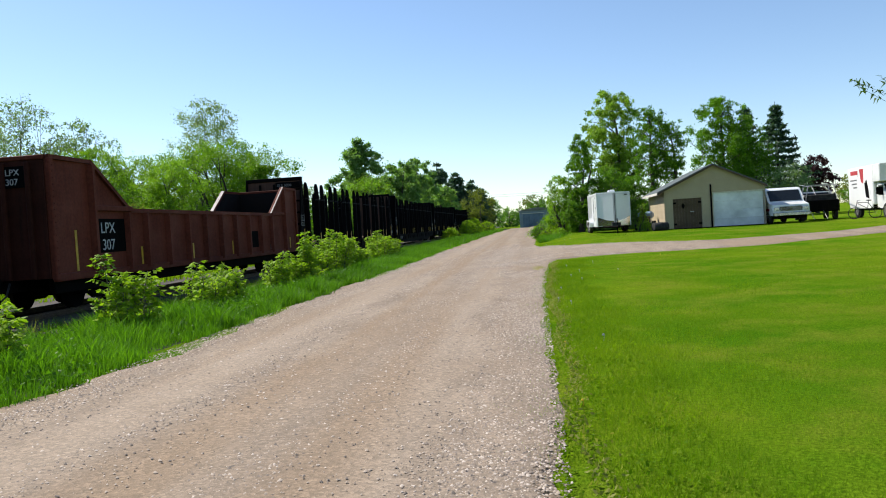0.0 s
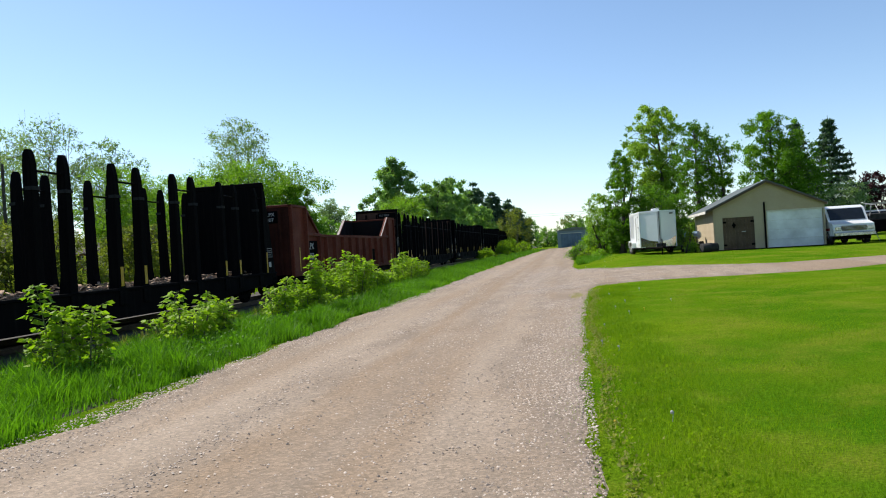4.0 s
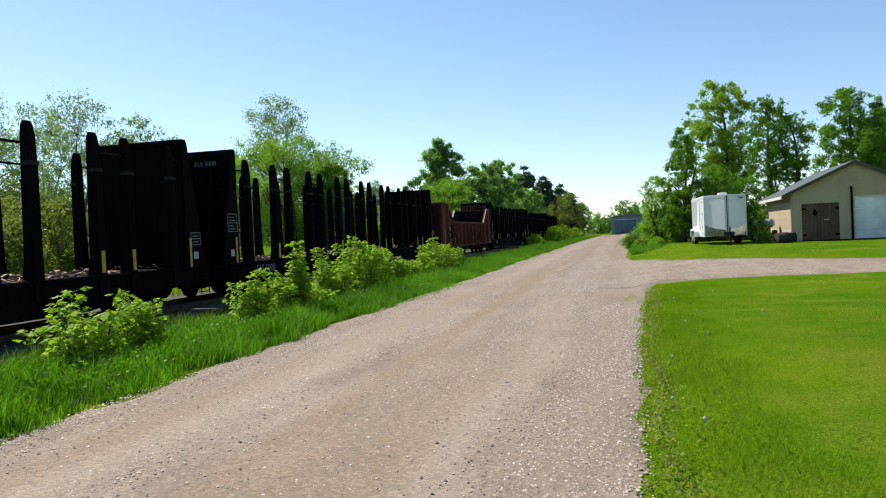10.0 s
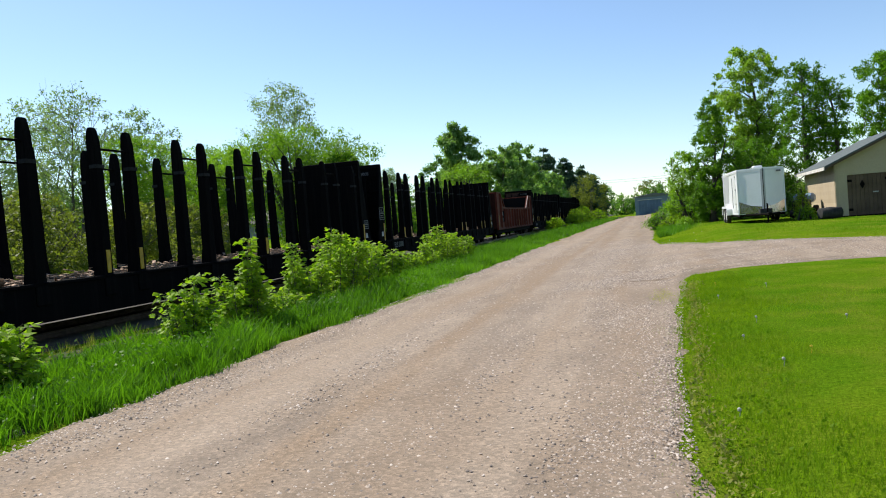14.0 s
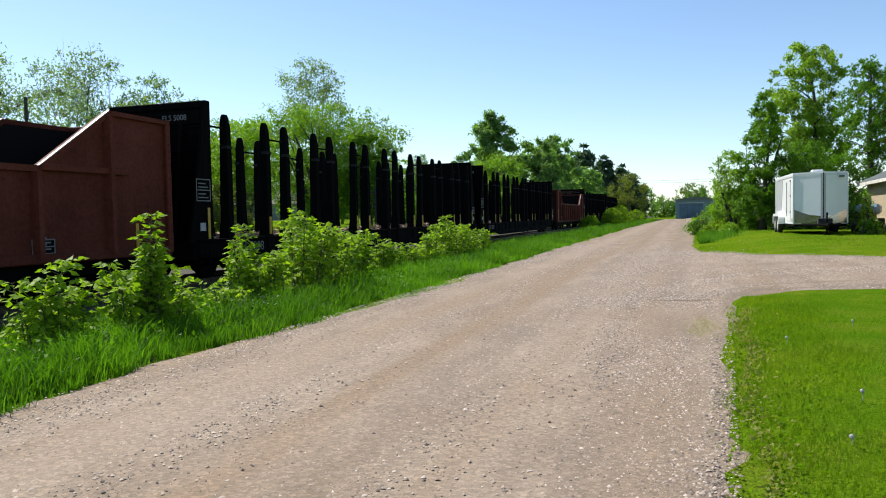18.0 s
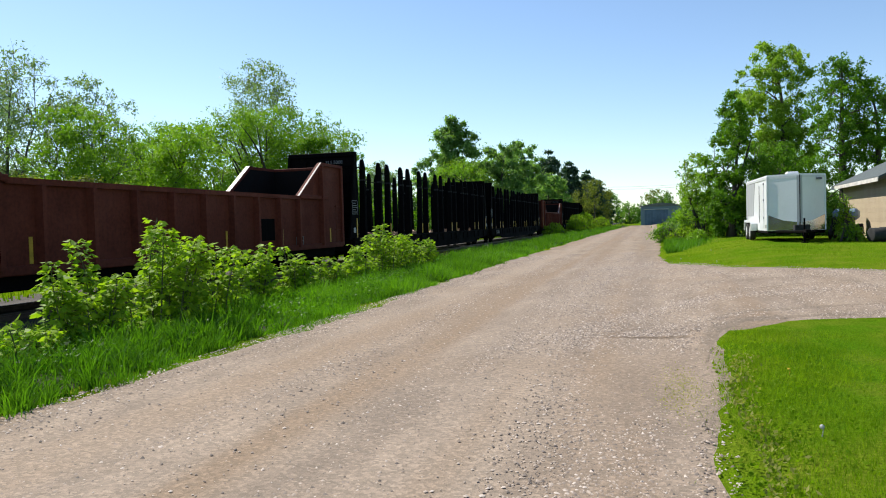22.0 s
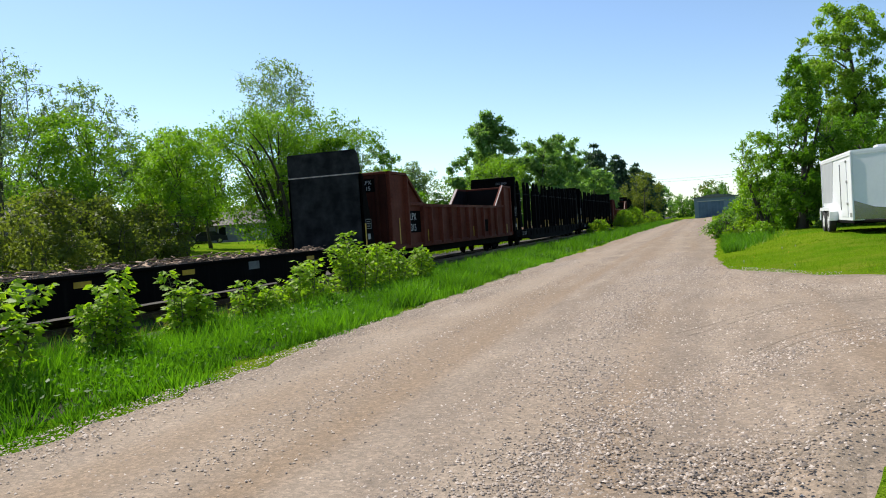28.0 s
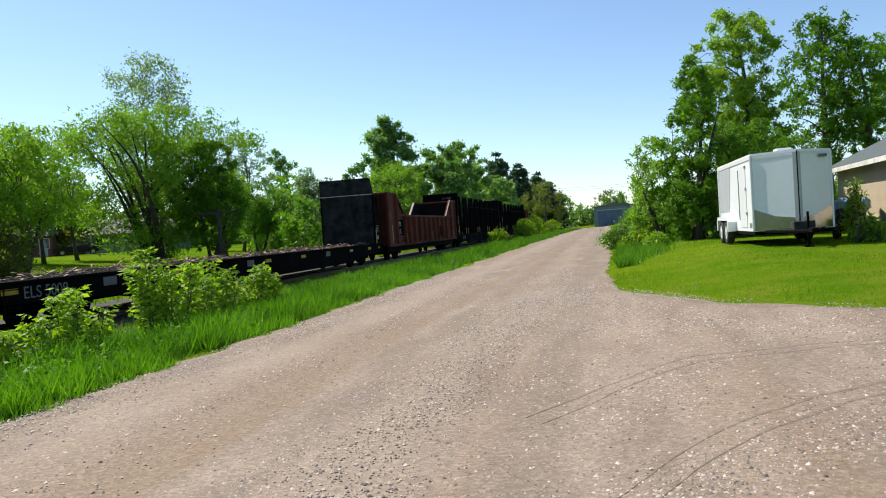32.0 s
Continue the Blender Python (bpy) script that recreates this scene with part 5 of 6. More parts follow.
for i, (x, y, h, r) in enumerate([(3.0, 63, 2.2, 1.6), (5.2, 62.5, 2.6, 1.7), (7.2, 63, 2.6, 1.8), (9.4, 64, 2.4, 1.8), (6.0, 58.0, 1.5, 1.1), (8.0, 57.5, 1.4, 1.1), (12.5, 66, 2.6, 2.0)]):
    shrub("undergrowth", "dark undergrowth below the box elders", x, y, h, r, "leaf_dark", 2600, 0.16, 480 + i, "undergrowth behind the trailer")
for i in range(22):
    x, y = -34 + 7.4 * i, 262 + 26 * math.sin(i * 1.3)
    tree("far_tree", "leafy tree in the far wood", x, y, 8.2 + 2.5 * math.sin(i * 2.9), 6.0, ("leaf_mid", "leaf_dark", "leaf_olive")[i % 3], 2600, 0.6, 0.05, 0.25, "bark", 26, 240 + i, 0.28, group="far wood")
# trees behind the yard
tree("cottonwood_tree", "tall yellow-green young cottonwood behind the trailer", 8.9, 74.5, 12.9, 2.9, "leaf_yellow", 34000, 0.18, 0.2, 0.24, "bark", 36, 120, 0.24, 1)
tree("maple_tree", "tall green maple behind the trailer", 10.5, 63.0, 9.4, 1.75, "leaf_mid", 11000, 0.15, 0.26, 0.2, "bark", 36, 121, 0.26, 1)
tree("maple_tree", "tall green maple behind the garage", 12.0, 63.8, 8.4, 1.4, "leaf_mid", 6000, 0.15, 0.36, 0.18, "bark", 30, 122, 0.25, 1)
tree("box_elder_tree", "leafy box elder behind the trailer", 4.7, 58.8, 7.3, 1.7, "leaf_mid", 20000, 0.13, 0.05, 0.2, "bark", 36, 123, 0.27, 2, form="cone")
tree("box_elder_tree", "leafy box elder behind the trailer", 3.2, 60.5, 4.5, 1.4, "leaf_lime", 8000, 0.115, 0.02, 0.16, "bark", 34, 124, 0.27, 3)
tree("box_elder_tree", "leafy box elder behind the trailer", 6.7, 60.0, 4.8, 1.8, "leaf_mid", 12000, 0.115, 0.08, 0.18, "bark", 34, 125, 0.27, 2)
tree("box_elder_tree", "leafy box elder behind the trailer", 8.6, 61.5, 4.0, 1.7, "leaf_mid", 10000, 0.115, 0.05, 0.18, "bark", 30, 126, 0.27, 2)
tree("maple_tree", "dark green maple behind the garage", 20.0, 80.0, 12.2, 3.0, "leaf_mid", 24000, 0.19, 0.15, 0.25, "bark", 38, 127, 0.26)
tree("maple_tree", "dark green maple behind the garage", 22.6, 80.5, 9.6, 2.8, "leaf_mid", 13000, 0.17, 0.08, 0.22, "bark", 32, 128, 0.27)
spruce(26.6, 84.5, 11.8, 4.6, 16000, 130)
spruce(25.2, 90.0, 12.4, 4.2, 13000, 131)
tree("crabapple_tree", "round plum-leaved crabapple behind the yard", 31.6, 88.0, 6.3, 1.9, "leaf_plum", 6500, 0.22, 0.15, 0.16, "bark", 30, 132, 0.28)
tree("lilac_bush", "light green shrub behind the van", 25.0, 76.5, 5.0, 2.2, "leaf_pale", 4500, 0.18, 0.08, 0.12, "bark", 30, 133, 0.28, 3)
tree("maple_tree", "green maple behind the box truck", 40.0, 78.0, 9.4, 3.4, "leaf_mid", 6000, 0.22, 0.12, 0.2, "bark", 34, 134, 0.27)
spruce(23.3, 42.0, 15.0, 6.7, 32000, 135, "light green conifer with arching boughs in the yard", True, 0.28, 0.27, "needle_light")

# shoots in the verge
for i, (x, y, h, r) in enumerate([(-6.0, 15.3, 1.38, 0.5), (-6.1, 18.5, 1.1, 0.62), (-6.1, 19.9, 1.0, 0.5), (-5.7, 24.3, 1.58, 0.06), (-5.75, 24.2, 1.0, 0.4), (-6.0, 24.9, 0.85, 0.36), (-6.2, 23.2, 1.1, 0.42), (-6.1, 26.6, 0.55, 0.3),
                                  (-6.15, 27.5, 1.2, 0.5), (-6.2, 28.7, 1.72, 0.85), (-6.35, 30.2, 1.5, 0.8), (-6.7, 32.4, 1.25, 0.38), (-6.6, 34.0, 1.15, 0.34), (-6.7, 36.1, 0.85, 0.4), (-6.65, 37.6, 1.1, 0.6),
                                  (-6.8, 40.3, 1.55, 0.6), (-6.8, 41.8, 1.25, 0.7), (-6.8, 43.8, 1.05, 0.7), (-6.1, 12.0, 0.9, 0.5)]):
    maple_shoot(x, y, h, r, 300 + i)


# ---- the yard ----
def wheel_thing(parent, x, y, z, r, w, hub="steel", name="wheel"):
    wh = thing_part(name, parent, pose(x, y, z))
    g = Geo()
    n, prof = 22, [(-w / 2, r * 0.62), (-w / 2, r * 0.92), (-w / 2 + 0.03, r), (w / 2 - 0.03, r), (w / 2, r * 0.92), (w / 2, r * 0.62)]
    for px, rr in prof:
        g.v += [(px, rr * math.cos(math.tau * k / n), rr * math.sin(math.tau * k / n)) for k in range(n)]
    g.f += [(i * n + k, i * n + (k + 1) % n, (i + 1) * n + (k + 1) % n, (i + 1) * n + k) for i in range(len(prof) - 1) for k in range(n)]
    part("tyre", g, MAT["rubber"], wh, smooth=False)
    part("rim", Geo().tube([(-w * 0.42, 0, 0), (w * 0.42, 0, 0)], [r * 0.63] * 2, 18).tube([(-w * 0.5, 0, 0), (w * 0.5, 0, 0)], [r * 0.2] * 2, 10), MAT[hub], wh)
    return wh


def cargo_trailer():
    """White v-nosed cargo trailer; y = 0 at the front corners, its nose towards -y."""
    z0 = float(gh(5.8, 51))
    t0 = thing("cargo_trailer", "white v-nosed enclosed cargo trailer parked on the lawn", "trailer", pose(5.74, 49.08, z0, 0, 0, 1.0))
    W, L, a, b, nose = 0.96, 5.0, 0.40, 2.38, 0.66
    outline = [(-W, 0), (0, -nose), (W, 0), (W, L), (-W, L)]
    part("body", Geo().prism([(x * 0.995, y * 0.995) for x, y in outline], "z", a, b - 0.02), MAT["trailer"], t0)
    part("roof", Geo().prism([(x * 1.012, y * 1.004) for x, y in outline], "z", b - 0.02, b + 0.035), MAT["trailer"], t0)
    part("roof_rail", Geo().prism([(x * 1.02, y * 1.006) for x, y in outline], "z", b - 0.1, b - 0.03), MAT["trailer"], t0)
    part("roof_vent", Geo().box(-0.2, 0.5, b + 0.03, 0.2, 0.9, b + 0.17, 0.03), MAT["trailer"], t0)
    for k in (-1, 1):
        face = Geo()
        for lift in (0.001, 0.012):
            o = Vector((k * nose, -W, 0)).normalized() * lift
            face.v += [(k * W + o.x, o.y, a + 0.02), (o.x, -nose + o.y, a + 0.02), (o.x, -nose + o.y, a + 0.3), (k * W * 0.5 + o.x, -nose * 0.5 + o.y, a + 0.37), (k * W + o.x, o.y, a + 0.58)]
        face.f += [(0, 1, 2, 3, 4), (9, 8, 7, 6, 5)] + [(q, (q + 1) % 5, (q + 1) % 5 + 5, q + 5) for q in range(5)]
        part("stone_guard", face, MAT["mirror_plate"], t0, "mirror-bright stone guard with a slanting top edge")
        part("nose_strip", Geo().prism([(k * 0.015, -nose - 0.004), (k * 0.09, -nose + 0.046), (k * 0.09, -nose + 0.06), (k * 0.015, -nose + 0.01)], "z", a, b - 0.03), MAT["trailgrey"], t0)
    part("nose_cap", Geo().tube([(0, -nose - 0.002, a), (0, -nose - 0.002, b)], [0.016, 0.016], 8), MAT["sooty"], t0, "dark seam strip down the nose")
    for x, y in ((-W, 0), (W, 0), (-W, L), (W, L)):
        part("corner_trim", Geo().box(x - 0.03, y - 0.03, a, x + 0.03, y + 0.03, b, 0.012), MAT["trailer"], t0)
    for s in (-1, 1):
        part("side_panel", Geo().prism([(2.9, b - 0.12), (L - 0.05, b - 0.12), (L - 0.05, 0.95), (3.3, 0.95)], "x", s * (W - 0.002), s * (W + 0.006)), MAT["trailgrey"], t0, "grey painted rear panel")
        part("fender", Geo().prism([(2.35, 0.38), (2.35, 0.66), (2.5, 0.8), (4.1, 0.8), (4.25, 0.66), (4.25, 0.38), (4.15, 0.38), (4.1, 0.7), (2.5, 0.7), (2.45, 0.38)], "x", s * W, s * (W + 0.24)), MAT["trailer"], t0)
        for y in (2.87, 3.72):
            wheel_thing(t0, s * (W + 0.12), y, 0.35, 0.35, 0.2, "vanwhite")
    part("side_door", Geo().box(-W - 0.012, 0.75, a + 0.1, -W + 0.004, 1.6, b - 0.2, 0.004), MAT["trailer"], t0)
    for z in (0.85, 1.5, 2.1):
        part("hinge", Geo().box(-W - 0.03, 0.7, z, -W, 0.8, z + 0.08, 0.008), MAT["steel"], t0)
    part("door_bar", Geo().tube([(-W - 0.03, 1.62, 0.7), (-W - 0.03, 1.62, 2.1)], [0.014, 0.014], 6), MAT["steel"], t0)
    part("vent_plate", Geo().box(-W - 0.01, 0.1, 0.5, -W, 0.45, 0.62), MAT["steel"], t0)
    tongue = Geo().tube([(-0.8, 0.1, 0.38), (0, -1.75, 0.38)], [0.045, 0.045], 6).tube([(0.8, 0.1, 0.38), (0, -1.75, 0.38)], [0.045, 0.045], 6)
    tongue.box(-0.08, -1.95, 0.34, 0.08, -1.6, 0.46, 0.02)
    part("tongue", tongue, MAT["sooty"], t0)
    part("jack", Geo().tube([(0, -1.35, 0.0), (0, -1.35, 0.85)], [0.035, 0.03], 8).box(-0.1, -1.45, 0.0, 0.1, -1.25, 0.03), MAT["sooty"], t0)
    part("frame", Geo().box(-0.95, 0, 0.3, 0.95, L, 0.4, 0.02), MAT["sooty"], t0)
    part("battery_box", Geo().box(-0.25, -1.05, 0.4, 0.25, -0.78, 0.62, 0.02), MAT["rubber"], t0)
    part("marker_badge", Geo().box(0.62, -0.30, 2.2, 0.8, -0.19, 2.27), MAT["grey"], t0)
    return t0


def garage():
    """Tan gable garage: brown plank door and white overhead door in its front."""
    z0 = float(gh(11, 48)) - 0.02
    g0 = thing("garage", "tan wooden garage with a brown door and a white overhead door", "garage", pose(8.62, 48.5, z0, 0, 0, -3))
    W, L, ridge, r, s, t = 5.54, 8.5, 2.72, 3.60, 0.466, 0.15
    bd, wd = (0.45, 2.05, 1.78), (2.72, 5.45, 1.98)
    top = lambda x: r - s * abs(x - ridge)
    cuts = sorted({0, bd[0], bd[1], wd[0], ridge, wd[1], W})
    front = Geo()
    for a, b in zip(cuts, cuts[1:]):
        m = (a + b) / 2
        lo = bd[2] if bd[0] < m < bd[1] else wd[2] if wd[0] < m < wd[1] else 0
        front.prism([(a, lo), (b, lo), (b, top(b)), (a, top(a))], "y", 0, t)
    part("front_wall", front, MAT["tan"], g0)
    part("back_wall", Geo().prism([(0, 0), (W, 0), (W, top(W)), (ridge, r), (0, top(0))], "y", L - t, L), MAT["tan"], g0)
    for x in (0, W - t):
        part("side_wall", Geo().box(x, t, 0, x + t, L - t, top(0 if x == 0 else W) - 0.02), MAT["tan"], g0)
    part("wall_base", Geo().box(-0.02, -0.03, -0.1, W + 0.02, 0, 0.06), MAT["sooty"], g0)
    for x0, x1 in ((ridge, -0.42), (ridge, W + 0.1)):
        z1 = top(x1)
        part("roof_slope", Geo().prism([(x0, r + 0.02), (x1, z1 + 0.02), (x1, z1 + 0.09), (x0, r + 0.09)], "y", -0.22, L + 0.25), MAT["roof"], g0)
        part("fascia", Geo().box(x1 - 0.02, -0.22, z1 - 0.08, x1 + 0.02, L + 0.25, z1 + 0.06), MAT["trim"], g0)
        part("barge_board", Geo().prism([(x0, r - 0.07), (x1, z1 - 0.07), (x1, z1 + 0.02), (x0, r + 0.02)], "y", -0.24, -0.2), MAT["door_brown"], g0)
    d1 = thing_part("plank_door", g0, pose(0, 0, 0))
    for k in range(10):
        w = (bd[1] - bd[0] - 0.02) / 10
        part("plank", Geo().box(bd[0] + 0.01 + w * k, 0.03, 0.02, bd[0] + 0.01 + w * (k + 1) - 0.008, 0.07, bd[2] - 0.01), MAT["door_brown"], d1)
    for x in (bd[0] - 0.02, bd[1] - 0.18):
        for z in (0.25, bd[2] - 0.3):
            part("hinge", Geo().box(x, 0.015, z, x + 0.2, 0.03, z + 0.1, 0.005), MAT["black"], d1)
    part("diamond", Geo().prism([(1.02, 1.35 - 0.18), (1.12, 1.35), (1.02, 1.35 + 0.18), (0.92, 1.35)], "y", 0.015, 0.03), MAT["black"], d1, "black diamond-shaped ornament")
    part("latch", Geo().box(1.4, 0.01, 0.98, 1.62, 0.03, 1.02), MAT["steel"], d1)
    d2 = thing_part("overhead_door", g0, pose(0, 0, 0))
    for k in range(4):
        h = wd[2] / 4
        part("panel", Geo().box(wd[0] + 0.01, 0.05, h * k + 0.003, wd[1] - 0.01, 0.09, h * (k + 1) - 0.001, 0.004), MAT["door_white"], d2)
    part("downpipe", Geo().tube([(wd[0] - 0.14, -0.05, 0), (wd[0] - 0.14, -0.05, 2.5)], [0.045, 0.045], 8), MAT["black"], g0, "dark upright pipe")
    for x in (wd[0] - 0.05, wd[1]):
        part("door_trim", Geo().box(x, -0.02, 0, x + 0.05, 0.0, wd[2] + 0.05), MAT["trim"], g0)
    part("door_trim", Geo().box(wd[0], -0.02, wd[2], wd[1], 0.0, wd[2] + 0.05), MAT["trim"], g0)
    for x in (0.0, W - 0.09):
        part("corner_board", Geo().box(x - 0.01, -0.02, 0, x + 0.1, 0.0, 2.2), MAT["tan"], g0)
    for k in range(12):
        part("siding_board", Geo().box(-0.02, 0.1, 0.1 + 0.178 * k, 0.0, L - 0.1, 0.2775 + 0.178 * k, 0.0025), MAT["tan"], g0)
    return g0


def van():
    z0 = float(gh(16.3, 51.5))
    v = thing("van", "old white full-size van parked beside the garage", "van", pose(15.3, 47.5, z0, 0, 0, -1))
    side = [(0.05, 0.45), (0.0, 0.75), (0.06, 1.04), (0.8, 1.2), (1.4, 1.92), (1.8, 2.04), (5.1, 2.04), (5.25, 1.85), (5.3, 0.55), (5.2, 0.42)]
    part("body", Geo().prism(side, "x", -0.98, 0.98), MAT["vanwhite"], v)
    part("windscreen", Geo().prism([(0.86, 1.265), (1.36, 1.865), (1.34, 1.885), (0.84, 1.285)], "x", -0.86, 0.86), MAT["glass"], v)
    for s in (-1, 1):
        part("side_window", Geo().box(s * 0.975, 1.5, 1.25, s * 0.99, 2.5, 1.82, 0.005), MAT["glass"], v)
        part("rear_window", Geo().box(s * 0.975, 2.9, 1.25, s * 0.99, 4.9, 1.8, 0.005), MAT["glass"], v)
        part("stripe", Geo().box(s * 0.978, 0.6, 0.72, s * 0.99, 5.1, 0.86), MAT["decal"], v, "dull red side stripe")
        part("mirror", Geo().box(s * 1.0, 1.3, 1.15, s * 1.22, 1.42, 1.4, 0.02), MAT["black"], v)
        part("headlight", Geo().box(s * 0.62, -0.02, 0.72, s * 0.92, 0.05, 0.92, 0.02), MAT["chrome"], v)
        for y in (1.0, 4.2):
            wheel_thing(v, s * 0.86, y, 0.36, 0.36, 0.24, "chrome")
    part("grille", Geo().box(-0.6, -0.015, 0.7, 0.6, 0.05, 0.95, 0.01), MAT["black"], v)
    for k in range(4):
        part("grille_bar", Geo().box(-0.6, -0.025, 0.73 + 0.06 * k, 0.6, -0.01, 0.745 + 0.06 * k), MAT["chrome"], v)
    part("bumper", Geo().box(-0.98, -0.14, 0.42, 0.98, 0.02, 0.62, 0.03), MAT["chrome"], v)
    part("underbody", Geo().box(-0.85, 0.2, 0.25, 0.85, 5.1, 0.46), MAT["sooty"], v)
    return v


def pickup():
    z0 = float(gh(19, 53))
    v = thing("pickup_truck", "dark pickup with a pale pipe rack over its bed", "pickup", pose(18.1, 50.6, z0, 0, 0, -12))
    part("bed", Geo().prism([(0.0, 0.5), (0.0, 1.15), (2.2, 1.15), (2.2, 0.5)], "x", -0.95, 0.95), MAT["black"], v)
    part("cab", Geo().prism([(2.2, 0.5), (2.2, 1.1), (2.35, 1.75), (3.6, 1.75), (4.2, 1.15), (5.3, 1.05), (5.4, 0.5)], "x", -0.92, 0.92), MAT["vanwhite"], v)
    part("rear_window", Geo().prism([(2.22, 1.2), (2.34, 1.66), (2.30, 1.67), (2.18, 1.2)], "x", -0.75, 0.75), MAT["glass"], v)
    part("tailgate_cover", Geo().box(-0.9, -0.06, 0.55, 0.9, 0.0, 1.2, 0.03), MAT["black"], v)
    part("tool_box", Geo().box(-0.85, 0.2, 1.1, 0.85, 1.5, 1.55, 0.05), MAT["rubber"], v, "black covered load in the bed")
    for s in (-1, 1):
        for y in (1.0, 4.3):
            wheel_thing(v, s * 0.85, y, 0.37, 0.37, 0.24)
        for y in (0.1, 2.1):
            part("rack_post", Geo().tube([(s * 0.85, y, 1.15), (s * 0.7, y, 2.1)], [0.025, 0.025], 6), MAT["steel"], v)
        part("rack_rail", Geo().tube([(s * 0.7, -0.6, 2.0), (s * 0.7, 3.6, 2.25)], [0.025, 0.025], 6), MAT["steel"], v)
    for y in (0.1, 1.1, 2.1):
        part("rack_bar", Geo().tube([(-0.7, y, 2.1), (0.7, y, 2.1)], [0.022, 0.022], 6), MAT["steel"], v)
    for x in (-0.5, 0.2):
        part("leaning_pipe", Geo().tube([(x, -0.6, 0.05), (x - 0.5, 1.6, 2.1)], [0.02, 0.02], 6), MAT["steel"], v)
    return v


def box_truck():
    z0 = float(gh(20, 48))
    v = thing("box_truck", "white rental box truck with red and black markings", "truck", pose(21.05, 47.9, z0, 0, 0, -7))
    part("box", Geo().box(-1.15, 0, 0.75, 1.15, 4.6, 3.0, 0.04), MAT["vanwhite"], v)
    part("attic", Geo().box(-1.15, -1.1, 2.0, 1.15, 0.0, 3.0, 0.04), MAT["vanwhite"], v)
    part("cab", Geo().prism([(-0.1, 0.55), (-0.1, 1.95), (-0.75, 1.9), (-1.3, 1.25), (-2.2, 1.1), (-2.3, 0.5)], "x", -0.98, 0.98), MAT["vanwhite"], v)
    part("windscreen", Geo().prism([(-0.8, 1.86), (-1.32, 1.27), (-1.36, 1.29), (-0.84, 1.88)], "x", -0.85, 0.85), MAT["glass"], v)
    for s in (-1, 1):
        part("side_window", Geo().box(s * 0.975, -1.1, 1.25, s * 0.99, -0.3, 1.8, 0.005), MAT["glass"], v)
        part("red_mark", Geo().prism([(1.6, 2.85), (2.4, 2.85), (2.1, 2.1), (1.7, 2.0)], "x", s * 1.15, s * 1.156), MAT["decal"], v, "red wedge-shaped decal")
        part("red_bars", Geo().box(s * 1.15, 2.7, 2.55, s * 1.156, 4.1, 2.8), MAT["decal"], v)
        for k in range(3):
            part("grey_bar", Geo().box(s * 1.15, 2.9, 2.2 - 0.22 * k, s * 1.156, 4.2 - 0.3 * k, 2.28 - 0.22 * k), MAT["grey"], v)
        part("black_mark", Geo().prism([(0.7, 1.1), (1.3, 1.2), (1.5, 2.0), (1.1, 2.2), (0.8, 1.6)], "x", s * 1.15, s * 1.156), MAT["black"], v, "black blot-shaped decal")
        part("skirt", Geo().box(s * 1.1, 0.2, 0.55, s * 1.16, 4.4, 0.78, 0.01), MAT["vanwhite"], v)
        wheel_thing(v, s * 0.95, 3.3, 0.42, 0.42, 0.3)
        wheel_thing(v, s * 0.88, -1.4, 0.4, 0.4, 0.25)
        part("mirror", Geo().box(s * 1.0, -1.05, 1.3, s * 1.3, -0.95, 1.7, 0.02), MAT["black"], v)
    part("chassis", Geo().box(-0.5, -2.1, 0.42, 0.5, 4.6, 0.75, 0.02), MAT["sooty"], v)
    part("bumper", Geo().box(-0.98, -2.42, 0.38, 0.98, -2.25, 0.66, 0.03), MAT["rubber"], v, "black front bumper")
    part("grille", Geo().box(-0.8, -2.32, 0.7, 0.8, -2.26, 1.02, 0.02), MAT["black"], v)
    for s in (-1, 1):
        part("headlight", Geo().box(s * 0.82, -2.33, 0.78, s * 0.97, -2.24, 0.98, 0.02), MAT["decal"] if s < 0 else MAT["chrome"], v)
    part("name_bar", Geo().box(-0.75, -1.112, 2.5, 0.75, -1.1, 2.68), MAT["grey"], v, "dark unreadable lettering bar over the cab")
    return v


def bicycle():
    z0 = float(gh(19.7, 47.6))
    b = thing("bicycle", "old bicycle standing beside the box truck", "bicycle", pose(19.7, 47.4, z0, 0, 0, 75))
    for y in (0.0, 1.02):
        ring = [(0, y + 0.31 * math.cos(a), 0.33 + 0.31 * math.sin(a)) for a in np.linspace(0, math.tau, 21)]
        w = thing_part("wheel", b, pose(0, 0, 0))
        part("tyre", Geo().tube(ring, [0.02] * 21, 6, False), MAT["rubber"], w)
        g = Geo()
        for k in range(8):
            a = math.tau * k / 8
            g.tube([(0, y, 0.33), (0, y + 0.3 * math.cos(a), 0.33 + 0.3 * math.sin(a))], [0.003, 0.003], 4, False)
        part("spokes", g, MAT["steel"], w)
    fr = Geo()
    for p, q in (((0, 0), (0.33, 0.75)), ((0.33, 0.75), (0.86, 0.78)), ((0.38, 0.32), (0.86, 0.72)), ((0.38, 0.32), (0.3, 0.88)), ((0, 0), (0.38, 0)), ((0.86, 0.9), (1.02, 0))):
        fr.tube([(0, p[0], 0.33 + p[1] * 0.75), (0, q[0], 0.33 + q[1] * 0.75)], [0.016, 0.016], 6)
    part("frame", fr, MAT["darkcar"], b)
    part("saddle", Geo().box(-0.06, 0.16, 0.98, 0.06, 0.42, 1.04, 0.025), MAT["rubber"], b)
    part("handlebar", Geo().tube([(-0.28, 0.76, 1.04), (0, 0.86, 1.02), (0.28, 0.76, 1.04)], [0.014] * 3, 6), MAT["steel"], b)
    return b


